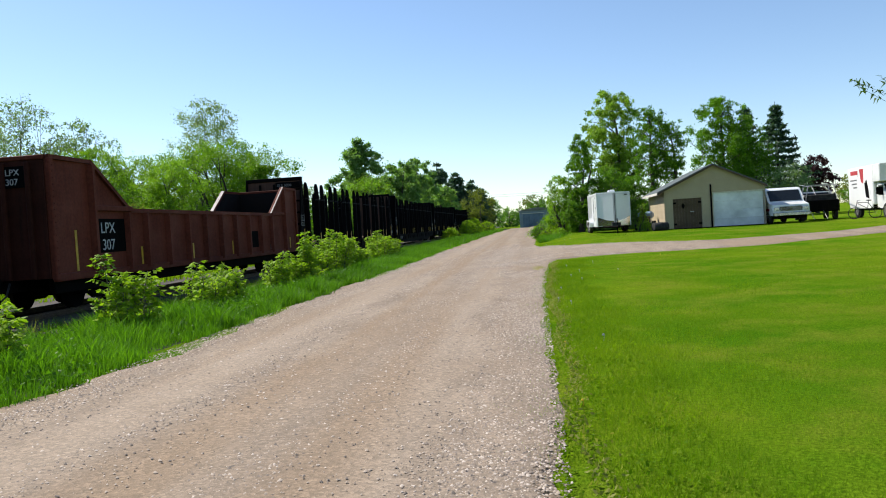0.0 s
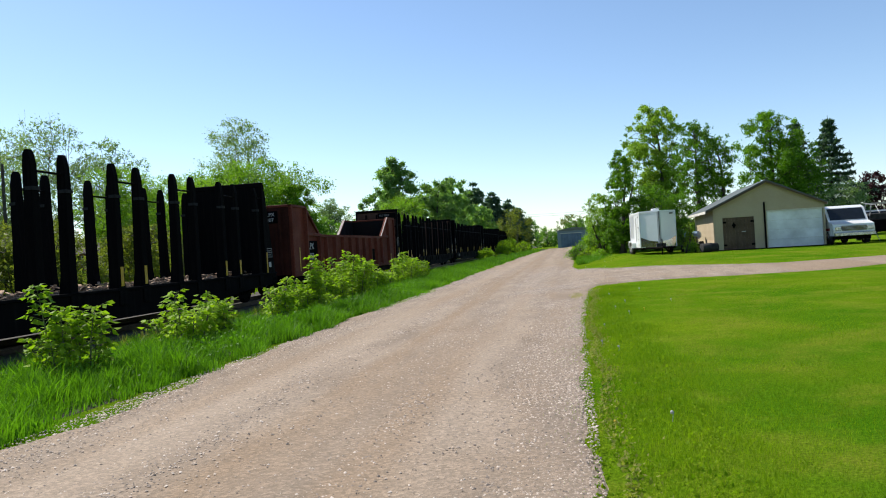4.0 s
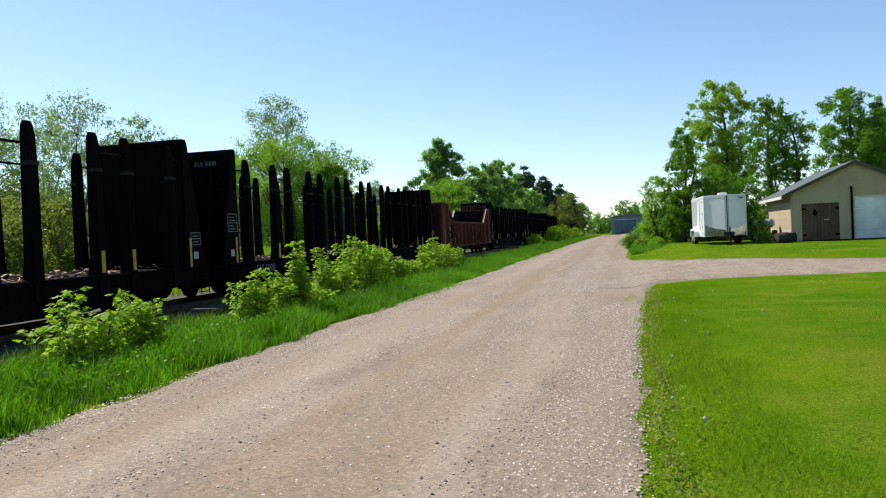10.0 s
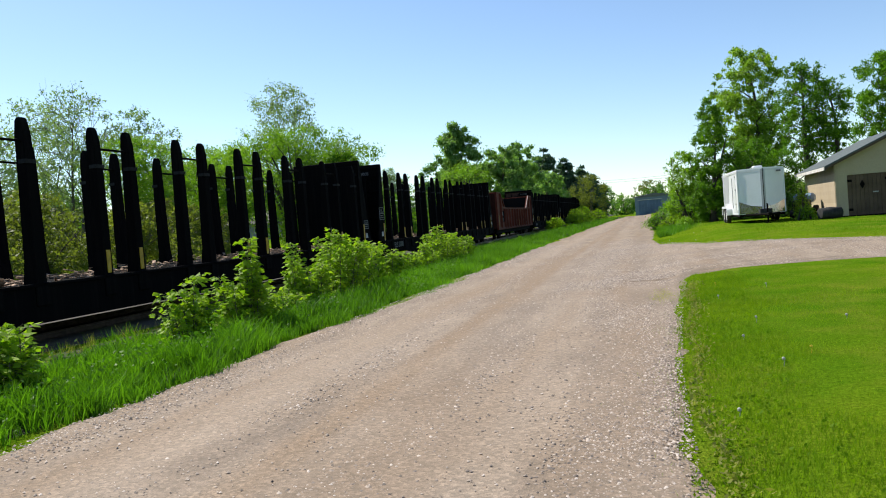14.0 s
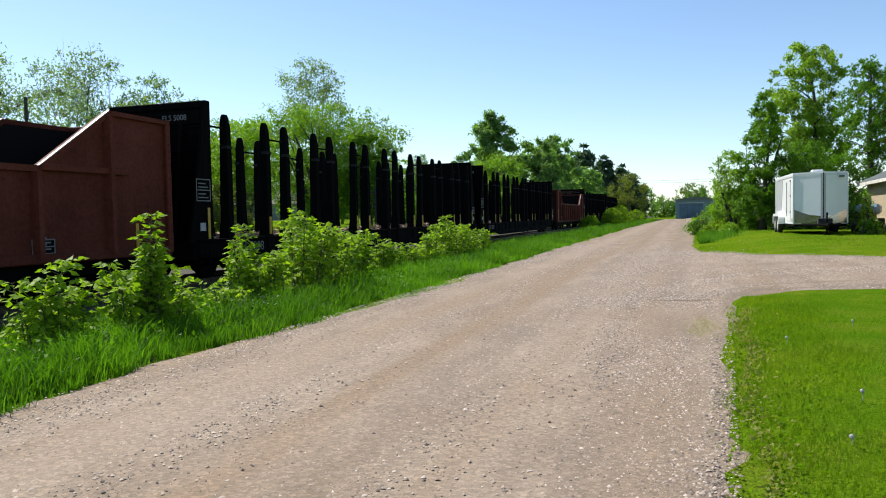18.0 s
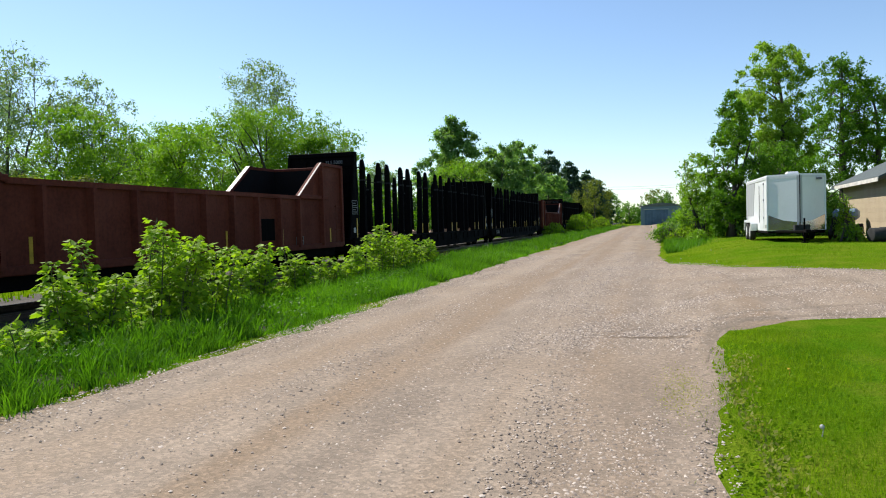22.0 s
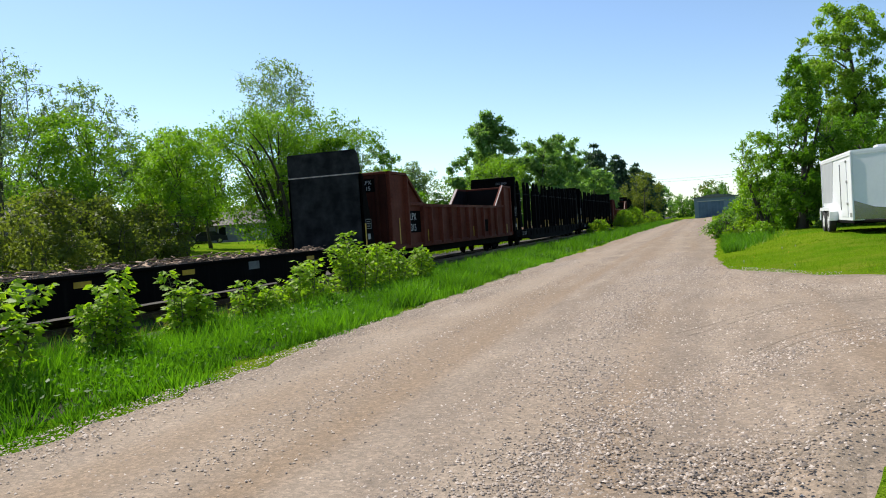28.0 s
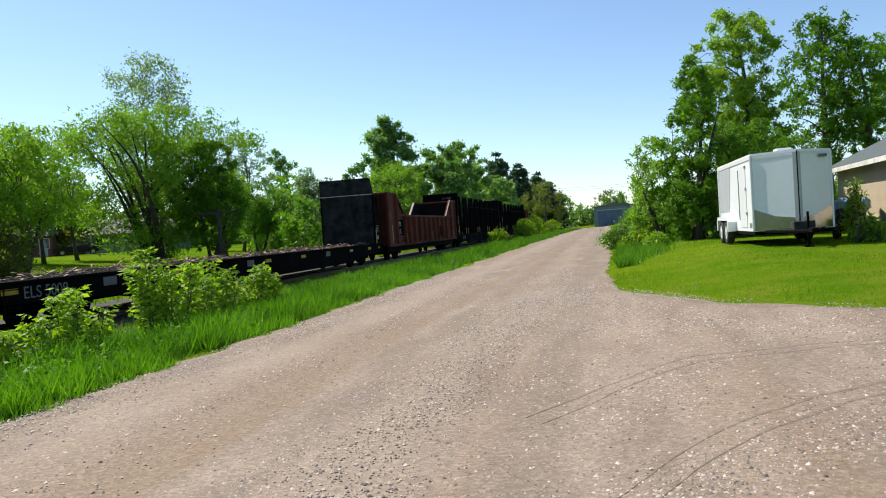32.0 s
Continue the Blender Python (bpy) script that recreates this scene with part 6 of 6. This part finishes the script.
def yard_clutter():
    z = lambda x, y: float(gh(x, y))
    b = thing("barrel", "black barrel lying on the grass by the garage", "barrel", pose(8.15, 47.6, z(8.15, 47.6) + 0.235, 0, 0, 20))
    g = Geo().tube([(-0.45, 0, 0), (-0.44, 0, 0), (-0.15, 0, 0), (-0.13, 0, 0), (0.13, 0, 0), (0.15, 0, 0), (0.44, 0, 0), (0.45, 0, 0)], [0.2, 0.23, 0.23, 0.245, 0.245, 0.23, 0.23, 0.2], 18)
    part("drum", g, MAT["rubber"], b, smooth=True)
    m = thing("riding_mower", "old garden tractor with a blue cover by the trailer", "garden tractor", pose(7.95, 51.8, z(7.95, 51.8), 0, 0, -20))
    part("hood", Geo().box(-0.35, -0.9, 0.45, 0.35, 0.0, 0.85, 0.06), MAT["rubber"], m)
    part("cover", Geo().box(-0.45, 0.0, 0.7, 0.45, 0.75, 1.15, 0.12), MAT["tarp"], m, "pale blue cover over the seat")
    part("deck", Geo().box(-0.55, -0.3, 0.18, 0.55, 0.5, 0.4, 0.05), MAT["sooty"], m)
    part("steering_post", Geo().tube([(0, -0.1, 0.8), (0, 0.05, 1.2)], [0.03, 0.03], 6), MAT["sooty"], m)
    for s in (-1, 1):
        wheel_thing(m, s * 0.45, 0.5, 0.28, 0.28, 0.22)
        wheel_thing(m, s * 0.38, -0.75, 0.2, 0.2, 0.16)
    shrub("lilac_bush", "leafy lilac bush at the garage corner", 7.6, 50.4, 1.75, 0.35, "leaf_lime", 1600, 0.08, 150)
    shrub("lilac_bush", "low weedy bush beside the trailer", 7.5, 49.0, 0.7, 0.4, "leaf_lime", 1200, 0.12, 151)
    for i, (x, y, h, r) in enumerate([(2.9, 57.6, 0.6, 0.5), (2.4, 60, 0.9, 0.8), (1.6, 63, 1.0, 0.9), (2.0, 68, 1.2, 1.2), (2.6, 76, 1.4, 1.4)]):
        shrub("weed_clump", "weedy green clump at the road edge", x, y, h, r, ("leaf_lime", "leaf_bush", "leaf_mid")[i % 3], 1600, 0.11, 160 + i, "weeds along the road")


def blue_shed():
    s0 = thing("metal_shed", "blue-grey metal shed at the end of the road", "shed", pose(-1.0, 186, 0.0))
    part("wall", Geo().box(0, 0, 0, 8.4, 9, 4.0), MAT["blue"], s0)
    part("roof", Geo().prism([(-0.3, 4.0), (8.7, 4.0), (8.7, 4.12), (4.2, 4.75), (-0.3, 4.12)], "y", -0.3, 9.3), MAT["grey"], s0)
    d = thing_part("sliding_door", s0, pose(0, 0, 0))
    for k in range(8):
        part("panel", Geo().box(0.8 + 0.6 * k, -0.08, 0.05, 1.38 + 0.6 * k, -0.02, 3.3), MAT["bluedoor"], d)
    part("door_track", Geo().box(0.6, -0.12, 3.3, 5.8, -0.02, 3.42), MAT["trim"], s0)
    for k in range(14):
        part("rib", Geo().box(0.3 + 0.6 * k, -0.03, 3.45, 0.36 + 0.6 * k, 0, 4.0), MAT["blue"], s0)
    for k in range(5):
        part("rib", Geo().box(5.9 + 0.5 * k, -0.03, 0, 5.96 + 0.5 * k, 0, 3.4), MAT["blue"], s0)
    a = thing("metal_shed", "low grey shed beside the blue one", "shed", pose(8.2, 190, 0.0))
    part("wall", Geo().box(0, 0, 0, 9, 6, 2.9), MAT["blue"], a)
    part("roof", Geo().box(-0.2, -0.2, 2.9, 9.2, 6.2, 3.05, 0.02), MAT["grey"], a)
    tree("far_tree", "leafy tree behind the sheds", 4, 206, 7.2, 3.2, "leaf_dark", 2600, 0.4, 0.1, 0.2, "bark", 26, 170)


def far_side():
    """What shows between the trees beyond the track."""
    p = thing("telegraph_pole", "weathered track-side pole with one crossarm", "pole", pose(-22.0, 70.2, float(gh(-22, 70.2))))
    part("post", Geo().tube([(0, 0, -0.1), (0, 0, 3.75)], [0.13, 0.10], 10), MAT["pole"], p)
    part("crossarm", Geo().box(-1.35, -0.06, 3.36, 1.35, 0.06, 3.48, 0.01), MAT["pole"], p)
    q = thing("telegraph_pole", "weathered track-side pole without arms", "pole", pose(-37.7, 52.8, float(gh(-37.7, 52.8))))
    part("post", Geo().tube([(0, 0, -0.1), (0, 0, 8.6)], [0.14, 0.10], 10), MAT["pole"], q)
    for i, (x, y, w, d, h, m, rot, lab) in enumerate([(-67, 107.0, 5, 6, 2.5, "housered", 30, "red house among the trees"), (-60, 118, 11, 8, 2.4, "housewall", 15, "pale house among the trees"),
                                                     (-60, 74, 8, 7, 2.6, "housewall", 25, "grey house among the trees")]):
        h0 = thing("house", lab, "house", pose(x, y, float(gh(x, y)) + 0.05, 0, 0, rot))
        part("wall", Geo().box(-w / 2, -d / 2, -0.1, w / 2, d / 2, h), MAT[m], h0)
        part("roof", Geo().prism([(-d / 2 - 0.5, h - 0.05), (d / 2 + 0.5, h - 0.05), (0, h + 2.0)], "x", -w / 2 - 0.4, w / 2 + 0.4), MAT["houseroof"], h0)
        for k in range(3):
            wx = -w / 2 + w * (k + 0.5) / 3
            wn_ = thing_part("window", h0, pose(wx, -d / 2, 1.0))
            part("pane", Geo().box(-0.5, -0.03, 0, 0.5, -0.01, 1.1), MAT["glass"], wn_)
            part("frame", Geo().box(-0.58, -0.02, -0.08, 0.58, -0.004, 1.18), MAT["trim"], wn_)
        part("door", Geo().box(w / 2 - 1.4, -d / 2 - 0.03, 0, w / 2 - 0.5, -d / 2, 2.0), MAT["trim"], h0)
    c = thing("parked_car", "black saloon parked in a yard beyond the track", "car", pose(-55.4, 96.1, float(gh(-54.8, 97.5)), 0, 0, -51))
    part("body", Geo().prism([(0, 0.3), (0.0, 0.75), (1.1, 0.9), (1.8, 1.38), (3.2, 1.4), (4.0, 0.95), (4.6, 0.85), (4.7, 0.3)], "x", -0.85, 0.85), MAT["darkcar"], c)
    for s in (-1, 1):
        part("window", Geo().prism([(1.35, 0.95), (1.9, 1.32), (3.15, 1.33), (3.75, 0.97)], "x", s * 0.845, s * 0.86), MAT["glass"], c)
        for y in (0.9, 3.8):
            wheel_thing(c, s * 0.8, y, 0.31, 0.31, 0.2, "chrome")
    w = thing("overhead_wire", "thin utility wires crossing above the road", "wire", pose(0, 170, 0))
    for k in range(2):
        pts = [(-20 + 4 * i, 0, 7.2 + 0.45 * k + 0.03 * (i - 5) ** 2) for i in range(11)]
        part("cable", Geo().tube(pts, [0.02] * 11, 4), MAT["wire"], w)
    for x in (-20, 20):
        part("pole", Geo().tube([(x, 0, 0), (x, 0, 8.6)], [0.15, 0.11], 8), MAT["pole"], w)


cargo_trailer()
garage()
van()
pickup()
box_truck()
bicycle()
yard_clutter()
blue_shed()
far_side()


# ---- grass and stones ----
def verge_grass():
    rng = np.random.default_rng(500)

    def lay(name, label, n, ya, yb, xa, xb, ha, hb, material, width, seed, tuft=26):
        k = max(1, n // tuft)
        cy, cx = ya + (yb - ya) * rng.random(k), rng.uniform(xa, xb, k)
        edge = np.interp(cy, RY, road_left) + 0.10 + 0.13 * np.sin(cy * 1.3) + 0.1 * np.sin(cy * 3.7)
        cx = np.where(cx > edge, edge - rng.random(k) ** 1.5 * 0.9, cx)
        mound = 0.5 + 0.5 * np.sin(cx * 2.1 + np.sin(cy * 0.8) * 2) * np.sin(cy * 1.15 + cx)
        tall = rng.uniform(0.45, 1.1, k) * (0.6 + 0.6 * mound) * (0.5 + 0.5 * np.clip((edge - cx) / 0.55, 0, 1))
        own = rng.integers(0, k, n)
        a, d = rng.uniform(0, math.tau, n), np.abs(rng.normal(0, 0.05 + width * 2.2, n))
        x, y = cx[own] + np.cos(a) * d, cy[own] + np.sin(a) * d
        h = rng.uniform(ha, hb, n) * tall[own]
        blades(name, label, x, y, h, MAT[material], width, seed, 0.78, a + rng.normal(0, 0.5, n), yb < 30)
    lay("tall_grass", "lush green grass between road and track", 115000, 5, 28, -7.5, -4.1, 0.19, 0.46, "blade", 0.0095, 1)
    lay("tall_grass", "lush green grass between road and track", 95000, 28, 54, -7.6, -4.1, 0.2, 0.48, "blade", 0.0155, 2)
    lay("tall_grass", "lush green grass between road and track", 45000, 54, 150, -8.6, -4.0, 0.22, 0.55, "blade", 0.034, 3)
    n = 26000
    y = rng.uniform(5, 52, n)
    x = np.interp(y, RY, road_left) - 0.1 + 0.12 * np.sin(y * 1.3) - np.abs(rng.normal(0, 1.4, n))
    patch = np.sin(x * 1.7 + 2 * np.sin(y * 0.5)) * np.sin(y * 0.9 + x) + rng.normal(0, 0.3, n)
    x, y = x[patch > 0.1], y[patch > 0.1]
    p = np.stack([x, y, gh(x, y) + 0.03 + 0.28 * rng.random(len(x)) * np.clip((-4.2 - x) / 0.8, 0.2, 1)], -1)
    v, f = leaves(p, 0.06, rng, -0.2, 1.7)
    tagged(new("verge_weeds", fast_mesh("verge_weeds", v, f, MAT["blade"])), "broad-leaved weeds among the verge grass", "weeds", kind="stuff")
    lay("track_side_weeds", "thin dry weeds beside the ballast", 9000, 8, 60, -10.2, -7.4, 0.1, 0.4, "weedblade", 0.01, 4)
    lay("track_side_grass", "rough green grass beside the ballast", 14000, 8, 70, -10.4, -7.4, 0.1, 0.35, "blade", 0.012, 5)
    y, x = rng.uniform(10, 110, 26000), rng.uniform(-34, -15, 26000)
    blades("far_meadow", "rough green meadow beyond the track", x, y, rng.uniform(0.15, 0.45, 26000), MAT["lawnblade"], 0.05, 6)


def drive_gap(x, y):
    """True where the driveway lies."""
    near = np.interp(x, [1.15, 1.2, 1.5, 2.3, 4.2, 6, 9, 14, 20, 34], [27.5, 27.7, 28.9, 29.4, 29.8, 29.9, 30.5, 33.5, 38, 49])
    far = np.interp(x, [0.9, 1.0, 1.5, 2.5, 4, 5.6, 8, 13, 19, 33], [45.5, 44.0, 42.0, 39.6, 37.2, 35.8, 34.9, 35.9, 40.2, 51])
    return (y > near - 0.05) & (y < far + 0.05)


def lawn_grass():
    rng = np.random.default_rng(501)

    def lay(name, n, ya, yb, xb, ha, hb, width, seed, power=1.0, material="lawnblade"):
        y = ya + (yb - ya) * rng.random(n) ** power
        x = np.interp(y, RY, road_right) + 0.02 + (xb) * rng.random(n) ** 1.5
        x += 0.12 * np.sin(y * 1.9) + 0.08 * np.sin(y * 5.3)
        keep = ~drive_gap(x, y)
        x, y = x[keep], y[keep]
        blades(name, "short mown lawn grass", x, y, rng.uniform(ha, hb, len(x)), MAT[material], width, seed, 0.7)
    lay("lawn_grass", 110000, 4.5, 14, 7, 0.014, 0.045, 0.006, 11)
    lay("lawn_grass", 80000, 14, 29, 12, 0.014, 0.045, 0.010, 12)
    lay("lawn_grass", 60000, 34, 62, 16, 0.015, 0.06, 0.018, 13)
    y = rng.uniform(4, 29, 46000)
    x = np.interp(y, RY, road_right) + 0.1 + 0.85 * rng.random(46000) ** 0.8 + 0.14 * np.sin(y * 1.9) + 0.1 * np.sin(y * 5.3) + rng.normal(0, 0.07, 46000)
    keep = ~drive_gap(x, y)
    blades("unmown_strip", "longer dark green grass along the road edge", x[keep], y[keep], rng.uniform(0.02, 0.085, keep.sum()), MAT["lawnblade"], 0.0055, 15, 0.9)
    n = 16000
    y = 4 + 24 * rng.random(n) ** 1.2
    x = np.interp(y, RY, road_right) + 0.9 * rng.random(n) ** 1.3 - 0.08
    spot = np.sin(x * 9 + y * 2) * np.sin(y * 4.3) + rng.normal(0, 0.4, n)
    k = ~drive_gap(x, y) & (spot > 0)
    v, f = leaves(np.stack([x[k], y[k], gh(x[k], y[k]) + 0.008 + 0.02 * rng.random(k.sum())], -1), 0.028, rng, -0.1, 1.6)
    tagged(new("clover_patches", fast_mesh("clover_patches", v, f, MAT["lawnblade"])), "clover and plantain along the road edge", "weeds", kind="stuff")
    n = 9000
    y = rng.uniform(49, 68, n)
    x = np.interp(y, RY, road_right) + 0.25 + np.abs(rng.normal(0, 0.8, n)) * np.clip((y - 48) / 6, 0.3, 1)
    blades("tall_roadside_grass", "tall rough grass at the road edge", x, y, rng.uniform(0.12, 0.38, n), MAT["blade"], 0.018, 16, 0.8)
    y, x = rng.normal(25.9, 0.5, 900), rng.normal(0.84, 0.09, 900)
    v, f = leaves(np.stack([x, y, gh(x, y) + 0.034 + 0.004 * rng.random(900)], -1), 0.013, rng, 0.0, 1.8)
    tagged(new("dry_moss", fast_mesh("dry_moss", v, f, MAT["weedblade"])), "thin yellowish moss and seedlings on the gravel", "moss", kind="stuff")
    # pale rosettes and ragged weeds creep into the road edge
    y = rng.uniform(4, 27.2, 3200)
    x = np.interp(y, RY, road_right) + 0.04 + np.abs(rng.normal(0, 0.09, 3200)) + 0.05 * np.sin(y * 1.9)
    v, f = leaves(np.stack([x, y, gh(x, y) + 0.02 + 0.02 * rng.random(3200)], -1), 0.036, rng, 0.0, 1.9)
    tagged(new("edge_rosettes", fast_mesh("edge_rosettes", v, f, MAT["weedblade"])), "pale weed rosettes along the road edge", "weeds", kind="stuff")
    y = rng.uniform(4, 27.4, 15000)
    x = np.interp(y, RY, road_right) + rng.normal(0.1, 0.2, 15000) + 0.14 * np.sin(y * 1.9) + 0.1 * np.sin(y * 5.3)
    blades("edge_weeds", "low weeds fraying the road edge", x, y, rng.uniform(0.02, 0.08, 15000), MAT["lawnblade"], 0.006, 14, 0.8)


WINDROWS = [  # lines of stones thrown up by wheels: points, spread, share
    ([(-3.95, 4), (-4.0, 20), (-4.02, 31), (-3.9, 36), (-3.6, 50)], 0.26, 0.26),
    ([(-1.1, 4), (-1.05, 20), (-1.05, 30), (-1.1, 36), (-0.9, 50)], 0.16, 0.09),
    ([(-2.45, 4), (-2.4, 24), (-2.5, 50)], 0.14, 0.06),
    ([(0.35, 4), (0.3, 14), (0.15, 24), (-0.3, 31), (-0.3, 36), (-0.35, 42), (0, 52)], 0.2, 0.16),
    ([(0.42, 4), (0.5, 14), (0.7, 25)], 0.24, 0.34),
    ([(-0.5, 27.5), (-0.3, 28.9), (-0.05, 29.7), (0.4, 30.6), (0.85, 31.3), (1.35, 32), (1.95, 32.5), (4.5, 33.5)], 0.22, 0.065),
    ([(0.35, 28), (0.7, 29.3), (0.95, 29.9)], 0.3, 0.03),
    ([(0.5, 45), (0.9, 40), (1.8, 37.5), (3.0, 36), (6, 35.0)], 0.35, 0.06)]


def stones():
    rng = np.random.default_rng(502)
    xs, ys = [], []
    total = 150000
    for pts, spread, share in WINDROWS:
        k = int(total * share)
        u = rng.random(k) ** 1.15
        px, py = np.array(pts, float).T
        d = np.concatenate([[0], np.cumsum(np.hypot(np.diff(px), np.diff(py)))])
        x0, y0 = np.interp(u * d[-1], d, px), np.interp(u * d[-1], d, py)
        clump = 0.55 + 0.45 * np.sin(y0 * 1.9 + x0 * 3) * np.sin(y0 * 0.63)
        keep = rng.random(k) < 0.2 + 0.8 * clump
        xs.append((x0 + rng.normal(0, spread, k) + 0.12 * np.sin(y0 * 0.7))[keep])
        ys.append((y0 + rng.normal(0, spread, k))[keep])
    k = int(total * 0.15)
    y0 = 4 + 44 * rng.random(k) ** 1.25
    xs.append(rng.uniform(np.interp(y0, RY, road_left), np.interp(y0, RY, road_right)))
    ys.append(y0)
    k = int(total * 0.55)   # the gravelly mouth of the driveway
    y0, x0 = rng.uniform(27.5, 42, k), rng.uniform(-1.2, 7.5, k)
    heap = np.sin(x0 * 1.9 + 0.8 * y0) * np.sin(y0 * 1.1 - x0) + 0.6 * np.sin(x0 * 4.3 - y0 * 2.7) + rng.normal(0, 0.7, k)
    xs.append(x0[heap > 0.0])
    ys.append(y0[heap > 0.0])
    x, y = np.concatenate(xs), np.concatenate(ys)
    inside = (x < np.interp(y, RY, road_right) - 0.02) | ((y > 28) & (y < 43.5) & (x < 8) & drive_gap(x, y - 0.3) & drive_gap(x, y + 0.25))
    inside &= x > np.interp(y, RY, road_left) + 0.12
    x, y = x[inside], y[inside]
    n = len(x)
    s = np.clip(rng.gamma(2.0, 0.0021, n) + 0.003, 0, 0.014)
    l, r = np.interp(y, RY, road_left), np.interp(y, RY, road_right)
    crown = 0.014 + 0.02 * np.sin(np.clip((x - l) / (r - l), 0, 1) * math.pi)
    drive = (0.022 + 0.026 * ss((2.6 - x) / 1.0) - 0.05 * ss((0.5 - x) / 1.0)) * ((y > 28.6) & (y < 44.0) & (x > -0.6))
    z = gh(x, y) + np.maximum(crown, drive) + s * 0.2
    o = np.array([(1, 1, -0.3), (-1, 1, -0.3), (-1, -1, -0.3), (1, -1, -0.3), (0.3, 0.2, 0.8)], float)
    v = o[None] * rng.uniform(0.55, 1.25, (n, 5, 1)) * s[:, None, None] * np.array([1, 0.8, 0.8])
    a = rng.uniform(0, math.tau, n)
    v = np.stack([v[..., 0] * np.cos(a)[:, None] - v[..., 1] * np.sin(a)[:, None], v[..., 0] * np.sin(a)[:, None] + v[..., 1] * np.cos(a)[:, None], v[..., 2]], -1)
    v = (v + np.stack([x, y, z], -1)[:, None]).reshape(-1, 3)
    f = np.array([(0, 1, 4), (1, 2, 4), (2, 3, 4), (3, 0, 4)])
    f = (np.arange(n)[:, None, None] * 5 + f).reshape(-1, 3)
    tagged(new("loose_gravel", fast_mesh("loose_gravel", v, f, MAT["stone"])), "loose pale and dark stones on the road", "gravel", kind="stuff")


def dandelions():
    rng = np.random.default_rng(504)
    puff, yellow = Geo(), Geo()
    for k in range(24):
        y = 5 + 24 * rng.random() if k < 18 else rng.uniform(40, 47)
        x = float(np.interp(y, RY, road_right)) + 0.1 + abs(rng.normal(0, 1.6))
        if drive_gap(x, y):
            continue
        z, h = float(gh(x, y)), rng.uniform(0.04, 0.075)
        g = puff if k % 3 else yellow
        g.tube([(x, y, z), (x + 0.01, y, z + h)], [0.003, 0.003], 4)
        r = 0.014 if k % 3 else 0.013
        g.tube([(x, y, z + h - r), (x, y, z + h - r * 0.4), (x, y, z + h + r * 0.4), (x, y, z + h + r)] if k % 3 else [(x, y, z + h - 0.005), (x, y, z + h), (x, y, z + h + 0.008)],
               [r * 0.4, r, r, r * 0.4] if k % 3 else [r * 0.4, r, r * 0.8], 7)
    tagged(new("dandelion_clocks", puff.mesh("dandelion_clocks", MAT["puff"])), "white dandelion clocks in the lawn edge", "dandelion", kind="stuff")
    tagged(new("dandelion_flowers", yellow.mesh("dandelion_flowers", MAT["flower"])), "yellow dandelion flowers in the lawn", "dandelion", kind="stuff")


verge_grass()
lawn_grass()
stones()
dandelions()
motions()
